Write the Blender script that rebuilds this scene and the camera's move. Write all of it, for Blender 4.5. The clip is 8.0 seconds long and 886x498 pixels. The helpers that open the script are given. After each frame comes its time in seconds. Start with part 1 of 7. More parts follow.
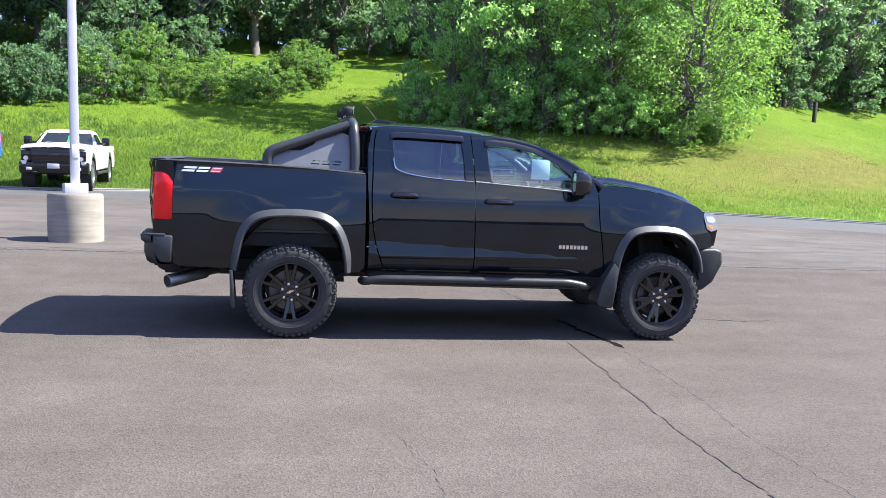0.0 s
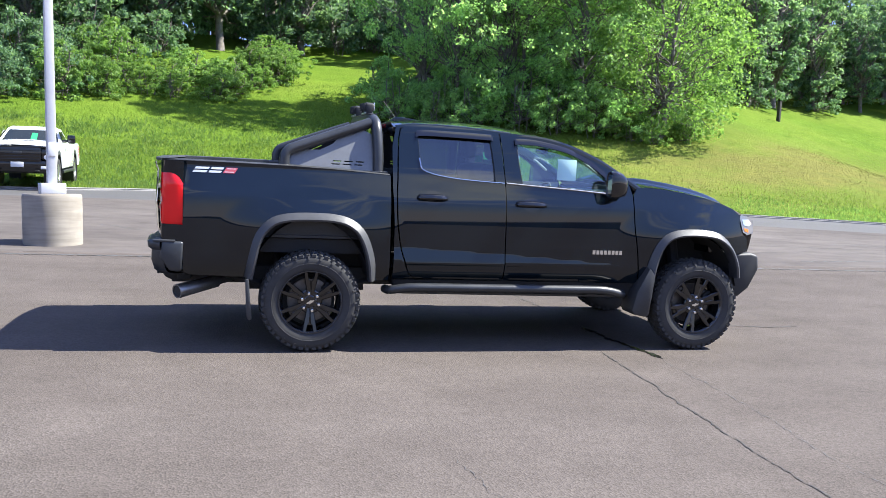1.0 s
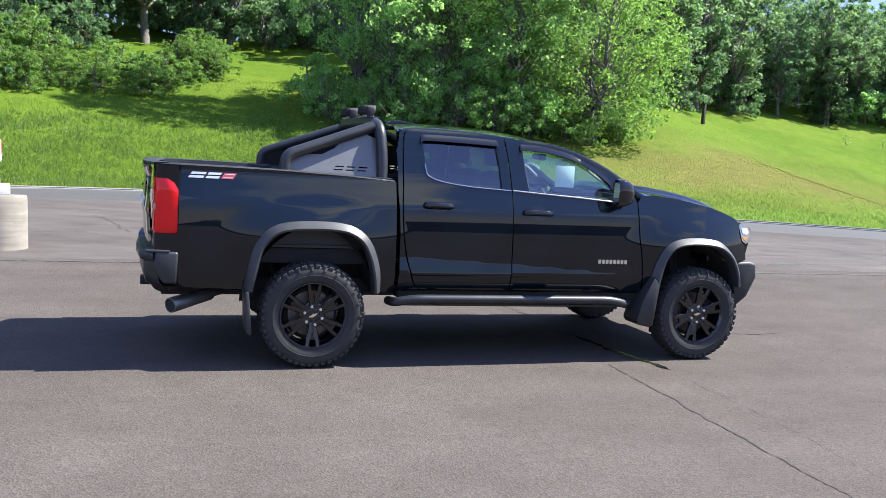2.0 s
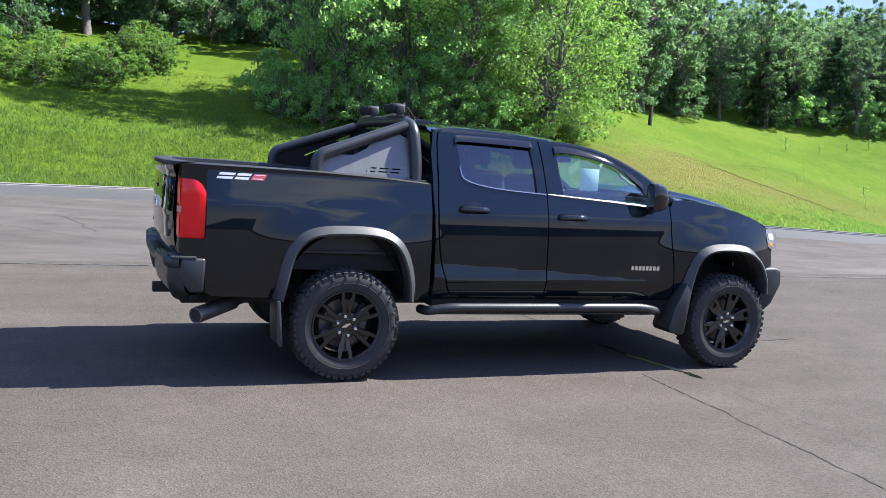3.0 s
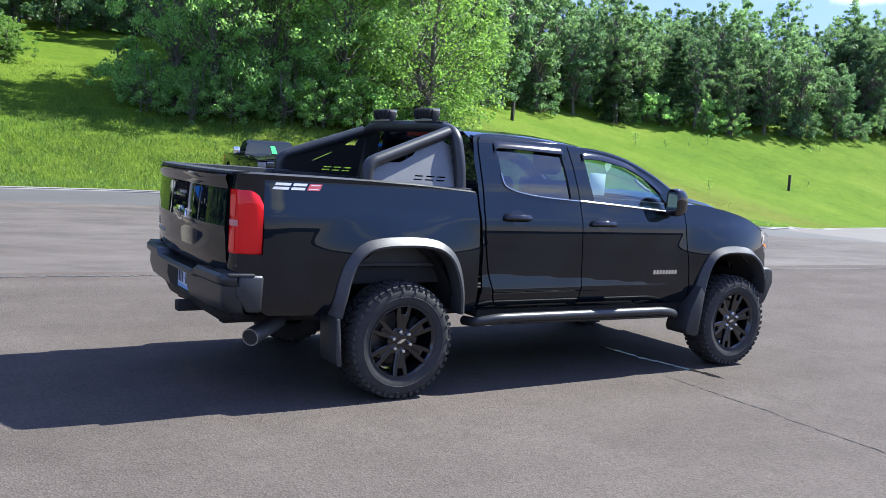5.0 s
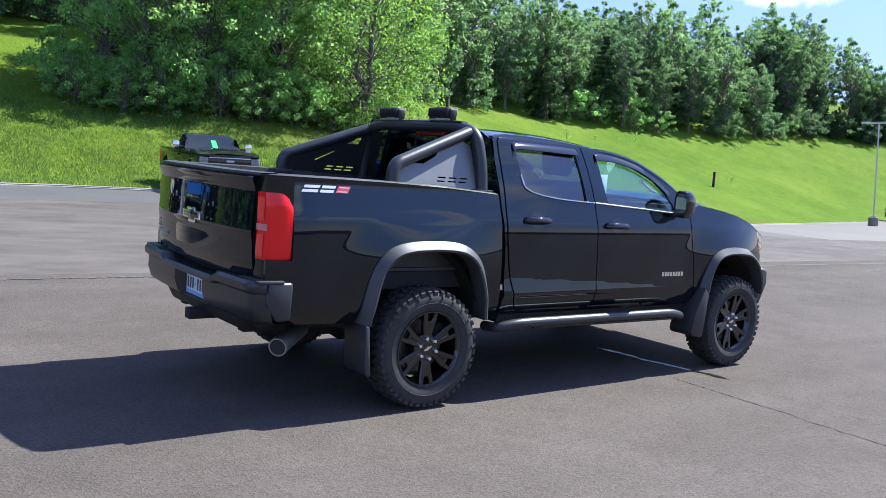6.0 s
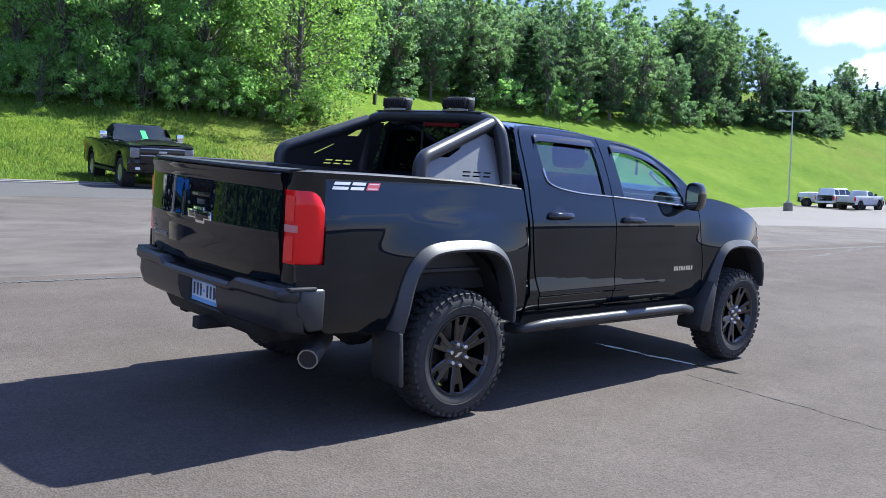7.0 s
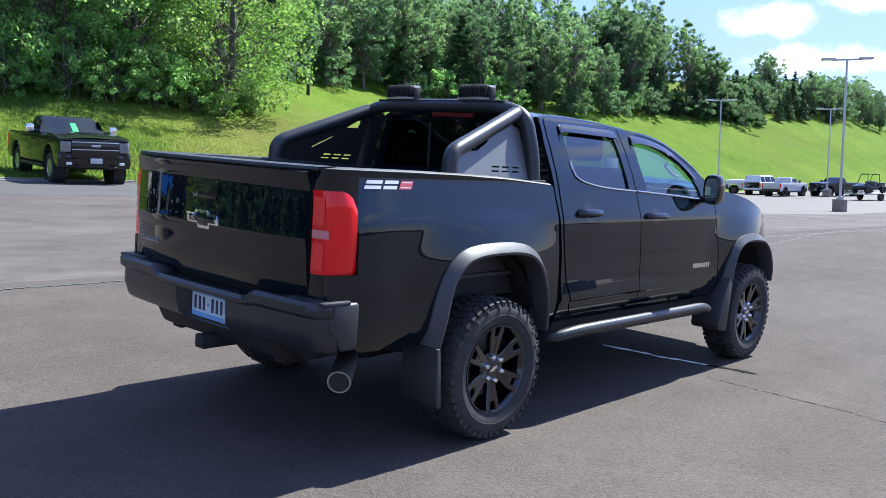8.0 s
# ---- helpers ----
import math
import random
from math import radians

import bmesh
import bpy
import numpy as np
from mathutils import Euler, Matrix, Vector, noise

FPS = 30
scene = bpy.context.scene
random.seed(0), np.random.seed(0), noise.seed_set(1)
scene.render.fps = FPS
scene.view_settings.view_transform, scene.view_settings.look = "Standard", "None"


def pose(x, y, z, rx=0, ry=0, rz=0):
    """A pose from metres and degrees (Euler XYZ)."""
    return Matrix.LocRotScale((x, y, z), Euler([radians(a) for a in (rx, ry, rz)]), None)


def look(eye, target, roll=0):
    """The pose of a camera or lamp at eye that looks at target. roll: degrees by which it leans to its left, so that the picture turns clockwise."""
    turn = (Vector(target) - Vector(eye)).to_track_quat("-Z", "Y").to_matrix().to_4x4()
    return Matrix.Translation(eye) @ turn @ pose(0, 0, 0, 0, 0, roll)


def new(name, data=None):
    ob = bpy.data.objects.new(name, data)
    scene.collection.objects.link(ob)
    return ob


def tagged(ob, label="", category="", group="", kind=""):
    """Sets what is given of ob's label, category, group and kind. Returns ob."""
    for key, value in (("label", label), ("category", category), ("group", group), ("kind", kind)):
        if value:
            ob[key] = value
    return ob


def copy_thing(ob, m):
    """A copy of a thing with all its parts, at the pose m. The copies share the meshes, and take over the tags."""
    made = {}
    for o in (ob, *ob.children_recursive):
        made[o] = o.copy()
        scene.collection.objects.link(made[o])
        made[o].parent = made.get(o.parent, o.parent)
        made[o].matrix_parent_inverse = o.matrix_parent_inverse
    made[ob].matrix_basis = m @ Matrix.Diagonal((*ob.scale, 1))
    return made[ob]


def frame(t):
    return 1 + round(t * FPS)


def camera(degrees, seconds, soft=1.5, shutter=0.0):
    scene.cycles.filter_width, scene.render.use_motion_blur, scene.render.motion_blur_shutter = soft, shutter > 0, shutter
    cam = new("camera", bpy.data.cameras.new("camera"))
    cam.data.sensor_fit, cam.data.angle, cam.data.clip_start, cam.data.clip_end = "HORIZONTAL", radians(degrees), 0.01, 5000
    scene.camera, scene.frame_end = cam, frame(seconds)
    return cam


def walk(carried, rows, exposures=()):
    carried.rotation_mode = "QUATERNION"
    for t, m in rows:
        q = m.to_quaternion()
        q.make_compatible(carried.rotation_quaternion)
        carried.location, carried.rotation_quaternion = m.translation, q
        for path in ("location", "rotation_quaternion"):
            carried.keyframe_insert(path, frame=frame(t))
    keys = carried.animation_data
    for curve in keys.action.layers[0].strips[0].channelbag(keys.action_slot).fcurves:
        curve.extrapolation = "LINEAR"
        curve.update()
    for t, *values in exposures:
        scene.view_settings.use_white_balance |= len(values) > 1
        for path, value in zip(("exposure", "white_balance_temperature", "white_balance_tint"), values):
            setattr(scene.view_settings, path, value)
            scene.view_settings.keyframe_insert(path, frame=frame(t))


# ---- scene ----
cam = camera(54.3, 8.0, 0.7)
# the lot slopes gently down along the truck's nose and up to the hill: the truck and the path are given on the lot's plane
LOT = Matrix.Rotation(radians(3.333), 4, (0.8543, 0.5198, 0.0))
PATH = [
    (0, (-0.115, -8.051, 1.579), (0.2623, -6.0993, 1.3595), 2.69),
    (0.5, (-0.298, -7.733, 1.579), (0.0970, -5.7852, 1.3570), 2.63),
    (1, (-0.563, -7.475, 1.565), (-0.0968, -5.5427, 1.3454), 2.80),
    (1.5, (-0.835, -7.268, 1.581), (-0.2776, -5.3597, 1.3656), 3.06),
    (3, (-1.662, -6.509, 1.574), (-0.8964, -4.6737, 1.3636), 3.98),
    (3.5, (-1.927, -6.271, 1.549), (-1.0964, -4.4631, 1.3484), 4.11),
    (4, (-2.202, -6.077, 1.569), (-1.2916, -4.3073, 1.3701), 4.02),
    (4.5, (-2.528, -5.910, 1.579), (-1.5240, -4.1917, 1.3775), 4.04),
    (5.8, (-3.156, -5.318, 1.576), (-1.9792, -3.7137, 1.3736), 4.19),
    (6, (-3.240, -5.203, 1.575), (-2.0273, -3.6255, 1.3727), 4.37),
    (6.5, (-3.470, -4.892, 1.565), (-2.1609, -3.3932, 1.3627), 4.30),
    (7, (-3.530, -4.518, 1.557), (-2.1783, -3.0594, 1.3423), 4.05),
    (7.5, (-3.551, -4.157, 1.541), (-2.1541, -2.7428, 1.3187), 3.76),
    (8, (-3.574, -3.761, 1.537), (-2.1098, -2.4181, 1.3116), 3.58),
]
walk(cam, [(t, LOT @ look(eye, target, roll)) for t, eye, target, roll in PATH], [(0, 1.82, 6250, 7), (1.0, 1.78, 6250, 7), (1.5, 1.64, 6250, 7), (3.0, 1.54, 6150, 6), (8.0, 1.45, 5900, 5)])

# ---- world, sun ----
SUN_DIR = Vector((0.854, -0.069, 0.972)).normalized()
sun_el = math.asin(SUN_DIR.z)
world = bpy.data.worlds.new("sky_world")
scene.world = world
world.use_nodes = True
wt = world.node_tree
wt.nodes.clear()


def wnode(kind, **kw):
    n = wt.nodes.new(kind)
    for k, v in kw.items():
        n.inputs[k].default_value = v
    return n


sky = wt.nodes.new("ShaderNodeTexSky")
sky.sky_type = "NISHITA"
sky.sun_disc = False
sky.sun_elevation = sun_el
sky.sun_rotation = math.atan2(SUN_DIR.x, SUN_DIR.y)
sky.air_density, sky.dust_density, sky.ozone_density = 0.85, 0.08, 2.5
geo_dir = wt.nodes.new("ShaderNodeTexCoord")
cl_map = wt.nodes.new("ShaderNodeMapping")
cl_map.inputs["Location"].default_value = (0.37, 0.11, 0.05)
cl_map.inputs["Scale"].default_value = (1.0, 1.0, 2.6)
cl_noise = wnode("ShaderNodeTexNoise", Scale=3.4, Detail=7.0, Roughness=0.55)
cl_ramp = wt.nodes.new("ShaderNodeValToRGB")
cl_ramp.color_ramp.elements[0].position, cl_ramp.color_ramp.elements[1].position = 0.53, 0.7
cl_mix = wt.nodes.new("ShaderNodeMix")
cl_mix.data_type = "RGBA"
cl_mix.inputs["B"].default_value = (4.6, 4.75, 5.1, 1)
bg = wnode("ShaderNodeBackground", Strength=0.12)
wout = wt.nodes.new("ShaderNodeOutputWorld")
wt.links.new(geo_dir.outputs["Generated"], cl_map.inputs["Vector"])
wt.links.new(cl_map.outputs["Vector"], cl_noise.inputs["Vector"])
wt.links.new(cl_noise.outputs["Fac"], cl_ramp.inputs["Fac"])


def wmath(op, a, b=None, c=None):
    n = wt.nodes.new("ShaderNodeMath")
    n.operation = op
    for i, v in enumerate((a, b, c)):
        if isinstance(v, (int, float)):
            n.inputs[i].default_value = v
        elif v is not None:
            wt.links.new(v, n.inputs[i])
    return n.outputs[0]


def cumulus(az, el, wide, high):
    """A heap of cloud round one direction of the sky, its edge frayed by noise."""
    a, e = radians(az), radians(el)
    right = (math.sin(a), -math.cos(a), 0.0)
    up = (-math.sin(e) * math.cos(a), -math.sin(e) * math.sin(a), math.cos(e))
    ahead = (math.cos(e) * math.cos(a), math.cos(e) * math.sin(a), math.sin(e))
    d = []
    for v, size in ((right, radians(wide)), (up, radians(high))):
        n = wt.nodes.new("ShaderNodeVectorMath")
        n.operation = "DOT_PRODUCT"
        wt.links.new(geo_dir.outputs["Generated"], n.inputs[0])
        n.inputs[1].default_value = v
        d.append(wmath("POWER", wmath("ABSOLUTE", wmath("DIVIDE", n.outputs["Value"], size)), 2.0))
    front = wt.nodes.new("ShaderNodeVectorMath")
    front.operation = "DOT_PRODUCT"
    wt.links.new(geo_dir.outputs["Generated"], front.inputs[0])
    front.inputs[1].default_value = ahead
    r = wmath("SQRT", wmath("ADD", d[0], d[1]))
    r = wmath("MULTIPLY_ADD", puff.outputs["Fac"], 2.6, wmath("ADD", r, -1.3))
    m = wt.nodes.new("ShaderNodeMapRange")
    m.interpolation_type = "SMOOTHSTEP"
    for k, v in (("From Min", 1.3), ("From Max", 0.4), ("To Min", 0.0), ("To Max", 1.0)):
        m.inputs[k].default_value = v
    wt.links.new(r, m.inputs["Value"])
    return wmath("MULTIPLY", m.outputs["Result"], wmath("GREATER_THAN", front.outputs["Value"], 0.5))


puff = wnode("ShaderNodeTexNoise", Scale=22.0, Detail=7.0, Roughness=0.62)
wt.links.new(geo_dir.outputs["Generated"], puff.inputs["Vector"])
rise = wt.nodes.new("ShaderNodeSeparateXYZ")
wt.links.new(geo_dir.outputs["Generated"], rise.inputs[0])
high = wt.nodes.new("ShaderNodeMapRange")
high.interpolation_type = "SMOOTHSTEP"
high.inputs["From Min"].default_value, high.inputs["From Max"].default_value = 0.16, 0.36
wt.links.new(rise.outputs["Z"], high.inputs["Value"])
cover = wmath("MULTIPLY", cl_ramp.outputs["Color"], high.outputs["Result"])
for az, el, wide, high in ((22.3, 8.6, 2.6, 1.0), (17.2, 9.6, 2.6, 0.8), (20.0, 6.1, 3.4, 0.9), (15.0, 5.9, 2.5, 0.6), (31.0, 11.5, 3.0, 0.7)):
    cover = wmath("MAXIMUM", cover, cumulus(az, el, wide, high))
wt.links.new(cover, cl_mix.inputs["Factor"])
tint = wt.nodes.new("ShaderNodeMix")
tint.data_type, tint.blend_type = "RGBA", "MULTIPLY"
tint.inputs["Factor"].default_value = 1.0
tint.inputs["B"].default_value = (0.86, 0.76, 0.98, 1)
wt.links.new(sky.outputs["Color"], tint.inputs["A"])
fall = wt.nodes.new("ShaderNodeMapRange")
fall.interpolation_type = "SMOOTHSTEP"
for k, v in (("From Min", 0.0), ("From Max", 0.55), ("To Min", 0.46), ("To Max", 1.25)):
    fall.inputs[k].default_value = v
wt.links.new(rise.outputs["Z"], fall.inputs["Value"])
deep = wt.nodes.new("ShaderNodeVectorMath")
deep.operation = "SCALE"
wt.links.new(tint.outputs["Result"], deep.inputs[0])
wt.links.new(fall.outputs["Result"], deep.inputs["Scale"])
wt.links.new(deep.outputs["Vector"], cl_mix.inputs["A"])
wt.links.new(cl_mix.outputs["Result"], bg.inputs["Color"])
wt.links.new(bg.outputs["Background"], wout.inputs["Surface"])

sun_data = bpy.data.lights.new("sun", "SUN")
sun_data.energy, sun_data.angle, sun_data.color = 5.0, radians(0.53), (1.0, 0.95, 0.87)
sun = new("sun", sun_data)
sun.matrix_world = look(SUN_DIR * 60, (0, 0, 0))


# ---- materials ----
def material(name, base=(0.5, 0.5, 0.5), rough=0.5, metal=0.0, **extra):
    m = bpy.data.materials.new(name)
    m.use_nodes = True
    b = m.node_tree.nodes["Principled BSDF"]
    b.inputs["Base Color"].default_value = (*base, 1)
    b.inputs["Roughness"].default_value = rough
    b.inputs["Metallic"].default_value = metal
    for k, v in extra.items():
        b.inputs[k.replace("_", " ")].default_value = v
    return m


def add(m, kind, **kw):
    n = m.node_tree.nodes.new(kind)
    for k, v in kw.items():
        n.inputs[k.replace("_", " ")].default_value = v
    return n


def wire(m, a, b):
    m.node_tree.links.new(a, b)


def bsdf(m):
    return m.node_tree.nodes["Principled BSDF"]


def coords(m, scale=(1, 1, 1), kind="Object"):
    c = add(m, "ShaderNodeTexCoord")
    p = add(m, "ShaderNodeMapping")
    p.inputs["Scale"].default_value = scale
    wire(m, c.outputs[kind], p.inputs["Vector"])
    return p.outputs["Vector"]


def ramp(m, fac, stops):
    r = add(m, "ShaderNodeValToRGB")
    e = r.color_ramp.elements
    while len(e) < len(stops):
        e.new(0.5)
    for el, (pos, col) in zip(e, stops):
        el.position = pos
        el.color = (*col, 1) if len(col) == 3 else col
    wire(m, fac, r.inputs["Fac"])
    return r.outputs["Color"]


def noise_tex(m, vec, scale, detail=4.0, rough=0.55):
    n = add(m, "ShaderNodeTexNoise", Scale=scale, Detail=detail, Roughness=rough)
    wire(m, vec, n.inputs["Vector"])
    return n.outputs["Fac"]


def blend(m, fac, a, b, mode="MIX"):
    n = add(m, "ShaderNodeMix")
    n.data_type, n.blend_type = "RGBA", mode
    for val, key in ((fac, "Factor"), (a, "A"), (b, "B")):
        if isinstance(val, (int, float)):
            n.inputs[key].default_value = val
        elif isinstance(val, tuple):
            n.inputs[key].default_value = (*val, 1)
        else:
            wire(m, val, n.inputs[key])
    return n.outputs["Result"]


def bump(m, height, strength=0.3, dist=0.01):
    n = add(m, "ShaderNodeBump", Strength=strength, Distance=dist)
    wire(m, height, n.inputs["Height"])
    wire(m, n.outputs["Normal"], bsdf(m).inputs["Normal"])


def varied(name, stops, scale, rough=(0.5, 0.7), metal=0.0, bumps=0.0, bump_scale=None, bump_dist=0.005, **extra):
    """A surface whose colour and gloss wander over two scales."""
    m = material(name, stops[0][1], rough[0], metal, **extra)
    v = coords(m)
    a, b = noise_tex(m, v, scale, 6.0), noise_tex(m, v, scale * 9, 3.0)
    f = add(m, "ShaderNodeMath")
    f.operation = "MULTIPLY_ADD"
    wire(m, b, f.inputs[0])
    f.inputs[1].default_value = 0.35
    g = add(m, "ShaderNodeMath")
    g.operation = "MULTIPLY_ADD"
    wire(m, a, g.inputs[0])
    g.inputs[1].default_value = 0.8
    g.inputs[2].default_value = -0.08
    wire(m, g.outputs[0], f.inputs[2])
    wire(m, ramp(m, f.outputs[0], stops), bsdf(m).inputs["Base Color"])
    r = add(m, "ShaderNodeMapRange")
    r.inputs["To Min"].default_value, r.inputs["To Max"].default_value = rough
    wire(m, a, r.inputs["Value"])
    wire(m, r.outputs["Result"], bsdf(m).inputs["Roughness"])
    if bumps:
        bump(m, noise_tex(m, v, bump_scale or scale * 12, 4.0), bumps, bump_dist)
    return m


def paint(name, base, flake=0.0):
    m = material(name, base, 0.4, 0.0, Coat_Weight=1.0, Coat_Roughness=0.012, Coat_IOR=1.52, Specular_IOR_Level=0.0)
    v = coords(m)
    n = noise_tex(m, v, 3.0, 5.0)
    lo = tuple(c * 0.9 for c in base)
    hi = tuple(min(1.0, c * 1.1 + 0.001) for c in base)
    wire(m, ramp(m, n, [(0.3, lo), (0.7, hi)]), bsdf(m).inputs["Base Color"])
    d = add(m, "ShaderNodeMapRange")
    d.inputs["To Min"].default_value, d.inputs["To Max"].default_value = 0.008, 0.03
    wire(m, noise_tex(m, v, 1.3, 6.0), d.inputs["Value"])
    wire(m, d.outputs["Result"], bsdf(m).inputs["Coat Roughness"])
    return m


def glass(name, tint, mirror=0.1, rough=0.0):
    """Thin tinted sheet: the tint lets light pass, the surface mirrors by angle."""
    m = bpy.data.materials.new(name)
    m.use_nodes = True
    nt = m.node_tree
    nt.nodes.clear()
    out = nt.nodes.new("ShaderNodeOutputMaterial")
    tr = nt.nodes.new("ShaderNodeBsdfTransparent")
    tr.inputs["Color"].default_value = (*tint, 1)
    gl = nt.nodes.new("ShaderNodeBsdfGlossy")
    gl.inputs["Roughness"].default_value = rough
    lw = nt.nodes.new("ShaderNodeLayerWeight")
    lw.inputs["Blend"].default_value = 0.5
    pw = nt.nodes.new("ShaderNodeMath")
    pw.operation = "POWER"
    pw.inputs[1].default_value = 5.0
    nt.links.new(lw.outputs["Facing"], pw.inputs[0])
    fr = nt.nodes.new("ShaderNodeMath")
    fr.operation = "MULTIPLY_ADD"
    fr.inputs[1].default_value, fr.inputs[2].default_value = 1.0 - mirror, mirror
    nt.links.new(pw.outputs[0], fr.inputs[0])
    mx = nt.nodes.new("ShaderNodeMixShader")
    nt.links.new(fr.outputs[0], mx.inputs[0])
    nt.links.new(tr.outputs[0], mx.inputs[1])
    nt.links.new(gl.outputs[0], mx.inputs[2])
    nt.links.new(mx.outputs[0], out.inputs[0])
    return m


black_paint = paint("black_paint", (0.0025, 0.0055, 0.0085))
white_paint = paint("white_paint", (0.7425, 0.7549, 0.7672))
blue_paint = paint("blue_paint", (0.015, 0.09, 0.42))
silver_paint = paint("silver_paint", (0.55, 0.56, 0.58))
dark_paint = paint("dark_paint", (0.012, 0.013, 0.014))
trim_plastic = varied("trim_plastic", [(0.3, (0.0187, 0.01955, 0.0204)), (0.7, (0.034, 0.03485, 0.0357))], 6, (0.42, 0.6), 0, 0.25, 400, 0.0008)
bumper_plastic = varied("bumper_plastic", [(0.3, (0.009, 0.0095, 0.01)), (0.7, (0.017, 0.0175, 0.018))], 6, (0.5, 0.65), 0, 0.2, 400, 0.0008)
flare_plastic = varied("flare_plastic", [(0.3, (0.02975, 0.0306, 0.0323)), (0.7, (0.051, 0.05185, 0.05355))], 5, (0.4, 0.52), 0, 0.3, 500, 0.0008)
bumper_paint = varied("bumper_paint", [(0.3, (0.018, 0.02, 0.022)), (0.7, (0.034, 0.037, 0.04))], 4, (0.3, 0.42), 0, 0.1, 300, 0.0006)
rubber = varied("rubber", [(0.3, (0.017, 0.017, 0.017)), (0.75, (0.0425, 0.0408, 0.03825))], 14, (0.7, 0.9), 0, 0.3, 120, 0.001)
under_black = varied("under_black", [(0.3, (0.008, 0.008, 0.008)), (0.7, (0.022, 0.021, 0.019))], 8, (0.6, 0.85), 0, 0.2, 60)
rim_black = material("rim_black", (0.004, 0.0042, 0.005), 0.16, 0.0, Coat_Weight=0.5, Coat_Roughness=0.05)
tube_black = varied("tube_black", [(0.3, (0.0187, 0.0204, 0.0221)), (0.7, (0.0323, 0.034, 0.03655))], 7, (0.32, 0.42), 0, 0.2, 500, 0.0006)
chrome = material("chrome", (0.82, 0.83, 0.84), 0.08, 1.0)
brushed = varied("brushed", [(0.3, (0.42, 0.43, 0.44)), (0.7, (0.6, 0.61, 0.62))], 10, (0.3, 0.45), 1.0)
plate_grey = varied("plate_grey", [(0.3, (0.14, 0.143, 0.143)), (0.7, (0.18, 0.183, 0.183))], 5, (0.38, 0.5), 0.35, 0.1, 400, 0.0005)
exhaust_steel = varied("exhaust_steel", [(0.3, (0.288, 0.2784, 0.2688)), (0.7, (0.48, 0.4704, 0.4512))], 9, (0.25, 0.45), 0.9)
gloss_black = material("gloss_black", (0.006, 0.006, 0.007), 0.05, 0.0, Coat_Weight=0.3, Coat_Roughness=0.015)
matt_black = varied("matt_black", [(0.3, (0.01, 0.01, 0.01)), (0.7, (0.02, 0.02, 0.02))], 20, (0.55, 0.75))
tail_red = material("tail_red", (0.75, 0.006, 0.01), 0.22, 0.0, Coat_Weight=0.8, Coat_Roughness=0.02, Specular_IOR_Level=0.1)
lens_clear = material("lens_clear", (0.75, 0.76, 0.78), 0.08, 0.3, Coat_Weight=1.0)
disc_steel = varied("disc_steel", [(0.3, (0.1, 0.095, 0.09)), (0.7, (0.2, 0.19, 0.18))], 20, (0.35, 0.5), 0.9)
lens_smoke = material("lens_smoke", (0.2, 0.205, 0.215), 0.06, 0.2, Coat_Weight=1.0)
amber = material("amber", (0.7, 0.2, 0.02), 0.15)
window_tint = glass("window_tint", (0.15, 0.18, 0.2), 0.13)
privacy_glass = glass("privacy_glass", (0.035, 0.04, 0.045), 0.06)
window_clear = glass("window_clear", (0.66, 0.92, 0.86), 0.16)
seat_cloth = varied("seat_cloth", [(0.3, (0.1, 0.1, 0.102)), (0.7, (0.17, 0.17, 0.172))], 12, (0.7, 0.9))
dash_grey = varied("dash_grey", [(0.3, (0.12, 0.122, 0.126)), (0.7, (0.18, 0.182, 0.186))], 8, (0.5, 0.7))
liner_grey = varied("liner_grey", [(0.3, (0.32, 0.32, 0.3)), (0.7, (0.42, 0.42, 0.4))], 6, (0.8, 0.9))
tail_red_pale = material("tail_red_pale", (0.82, 0.012, 0.016), 0.24, 0.0, Coat_Weight=0.8, Coat_Roughness=0.02)
# shade on the high brake light is put into this dark red
brake_red_shaded = material("brake_red_shaded", (0.16, 0.004, 0.006), 0.3, 0.0)
card_white = varied("card_white", [(0.3, (0.72, 0.73, 0.74)), (0.7, (0.8, 0.8, 0.8))], 6, (0.6, 0.8))
decal_white = material("decal_white", (0.5, 0.51, 0.53), 0.3)
decal_grey = material("decal_grey", (0.12, 0.125, 0.13), 0.3)
decal_red = material("decal_red", (0.374, 0.0544, 0.068), 0.3)
sticker_green = material("sticker_green", (0.03, 0.42, 0.11), 0.5)
plate_blue = material("plate_blue", (0.16, 0.4, 0.72), 0.4)
plate_pale = varied("plate_pale", [(0.3, (0.55, 0.66, 0.76)), (0.7, (0.68, 0.74, 0.8))], 8, (0.35, 0.45))
plate_ink = material("plate_ink", (0.02, 0.03, 0.08), 0.4)
lamp_white = varied("lamp_white", [(0.3, (0.44, 0.45, 0.475)), (0.7, (0.53, 0.535, 0.56))], 3, (0.35, 0.5))


# ---- mesh helpers ----
def finish(bm, angle=32):
    bmesh.ops.recalc_face_normals(bm, faces=bm.faces)
    lim = radians(angle)
    for f in bm.faces:
        f.smooth = True
    for e in bm.edges:
        if len(e.link_faces) == 2 and e.calc_face_angle(0) > lim:
            e.smooth = False


def part(name, bm, mat, parent=None, label="", angle=32, fix=True):
    if fix:
        finish(bm, angle)
    me = bpy.data.meshes.new(name)
    bm.to_mesh(me)
    bm.free()
    me.materials.append(mat)
    ob = new(name, me)
    if parent is not None:
        ob.parent = parent
    if label:
        ob["label"] = label
    return ob


def thing(name, label, category, m=None, group="", kind=""):
    e = new(name)
    e.empty_display_size = 0.2
    if m is not None:
        e.matrix_world = m
    return tagged(e, label, category, group, kind)


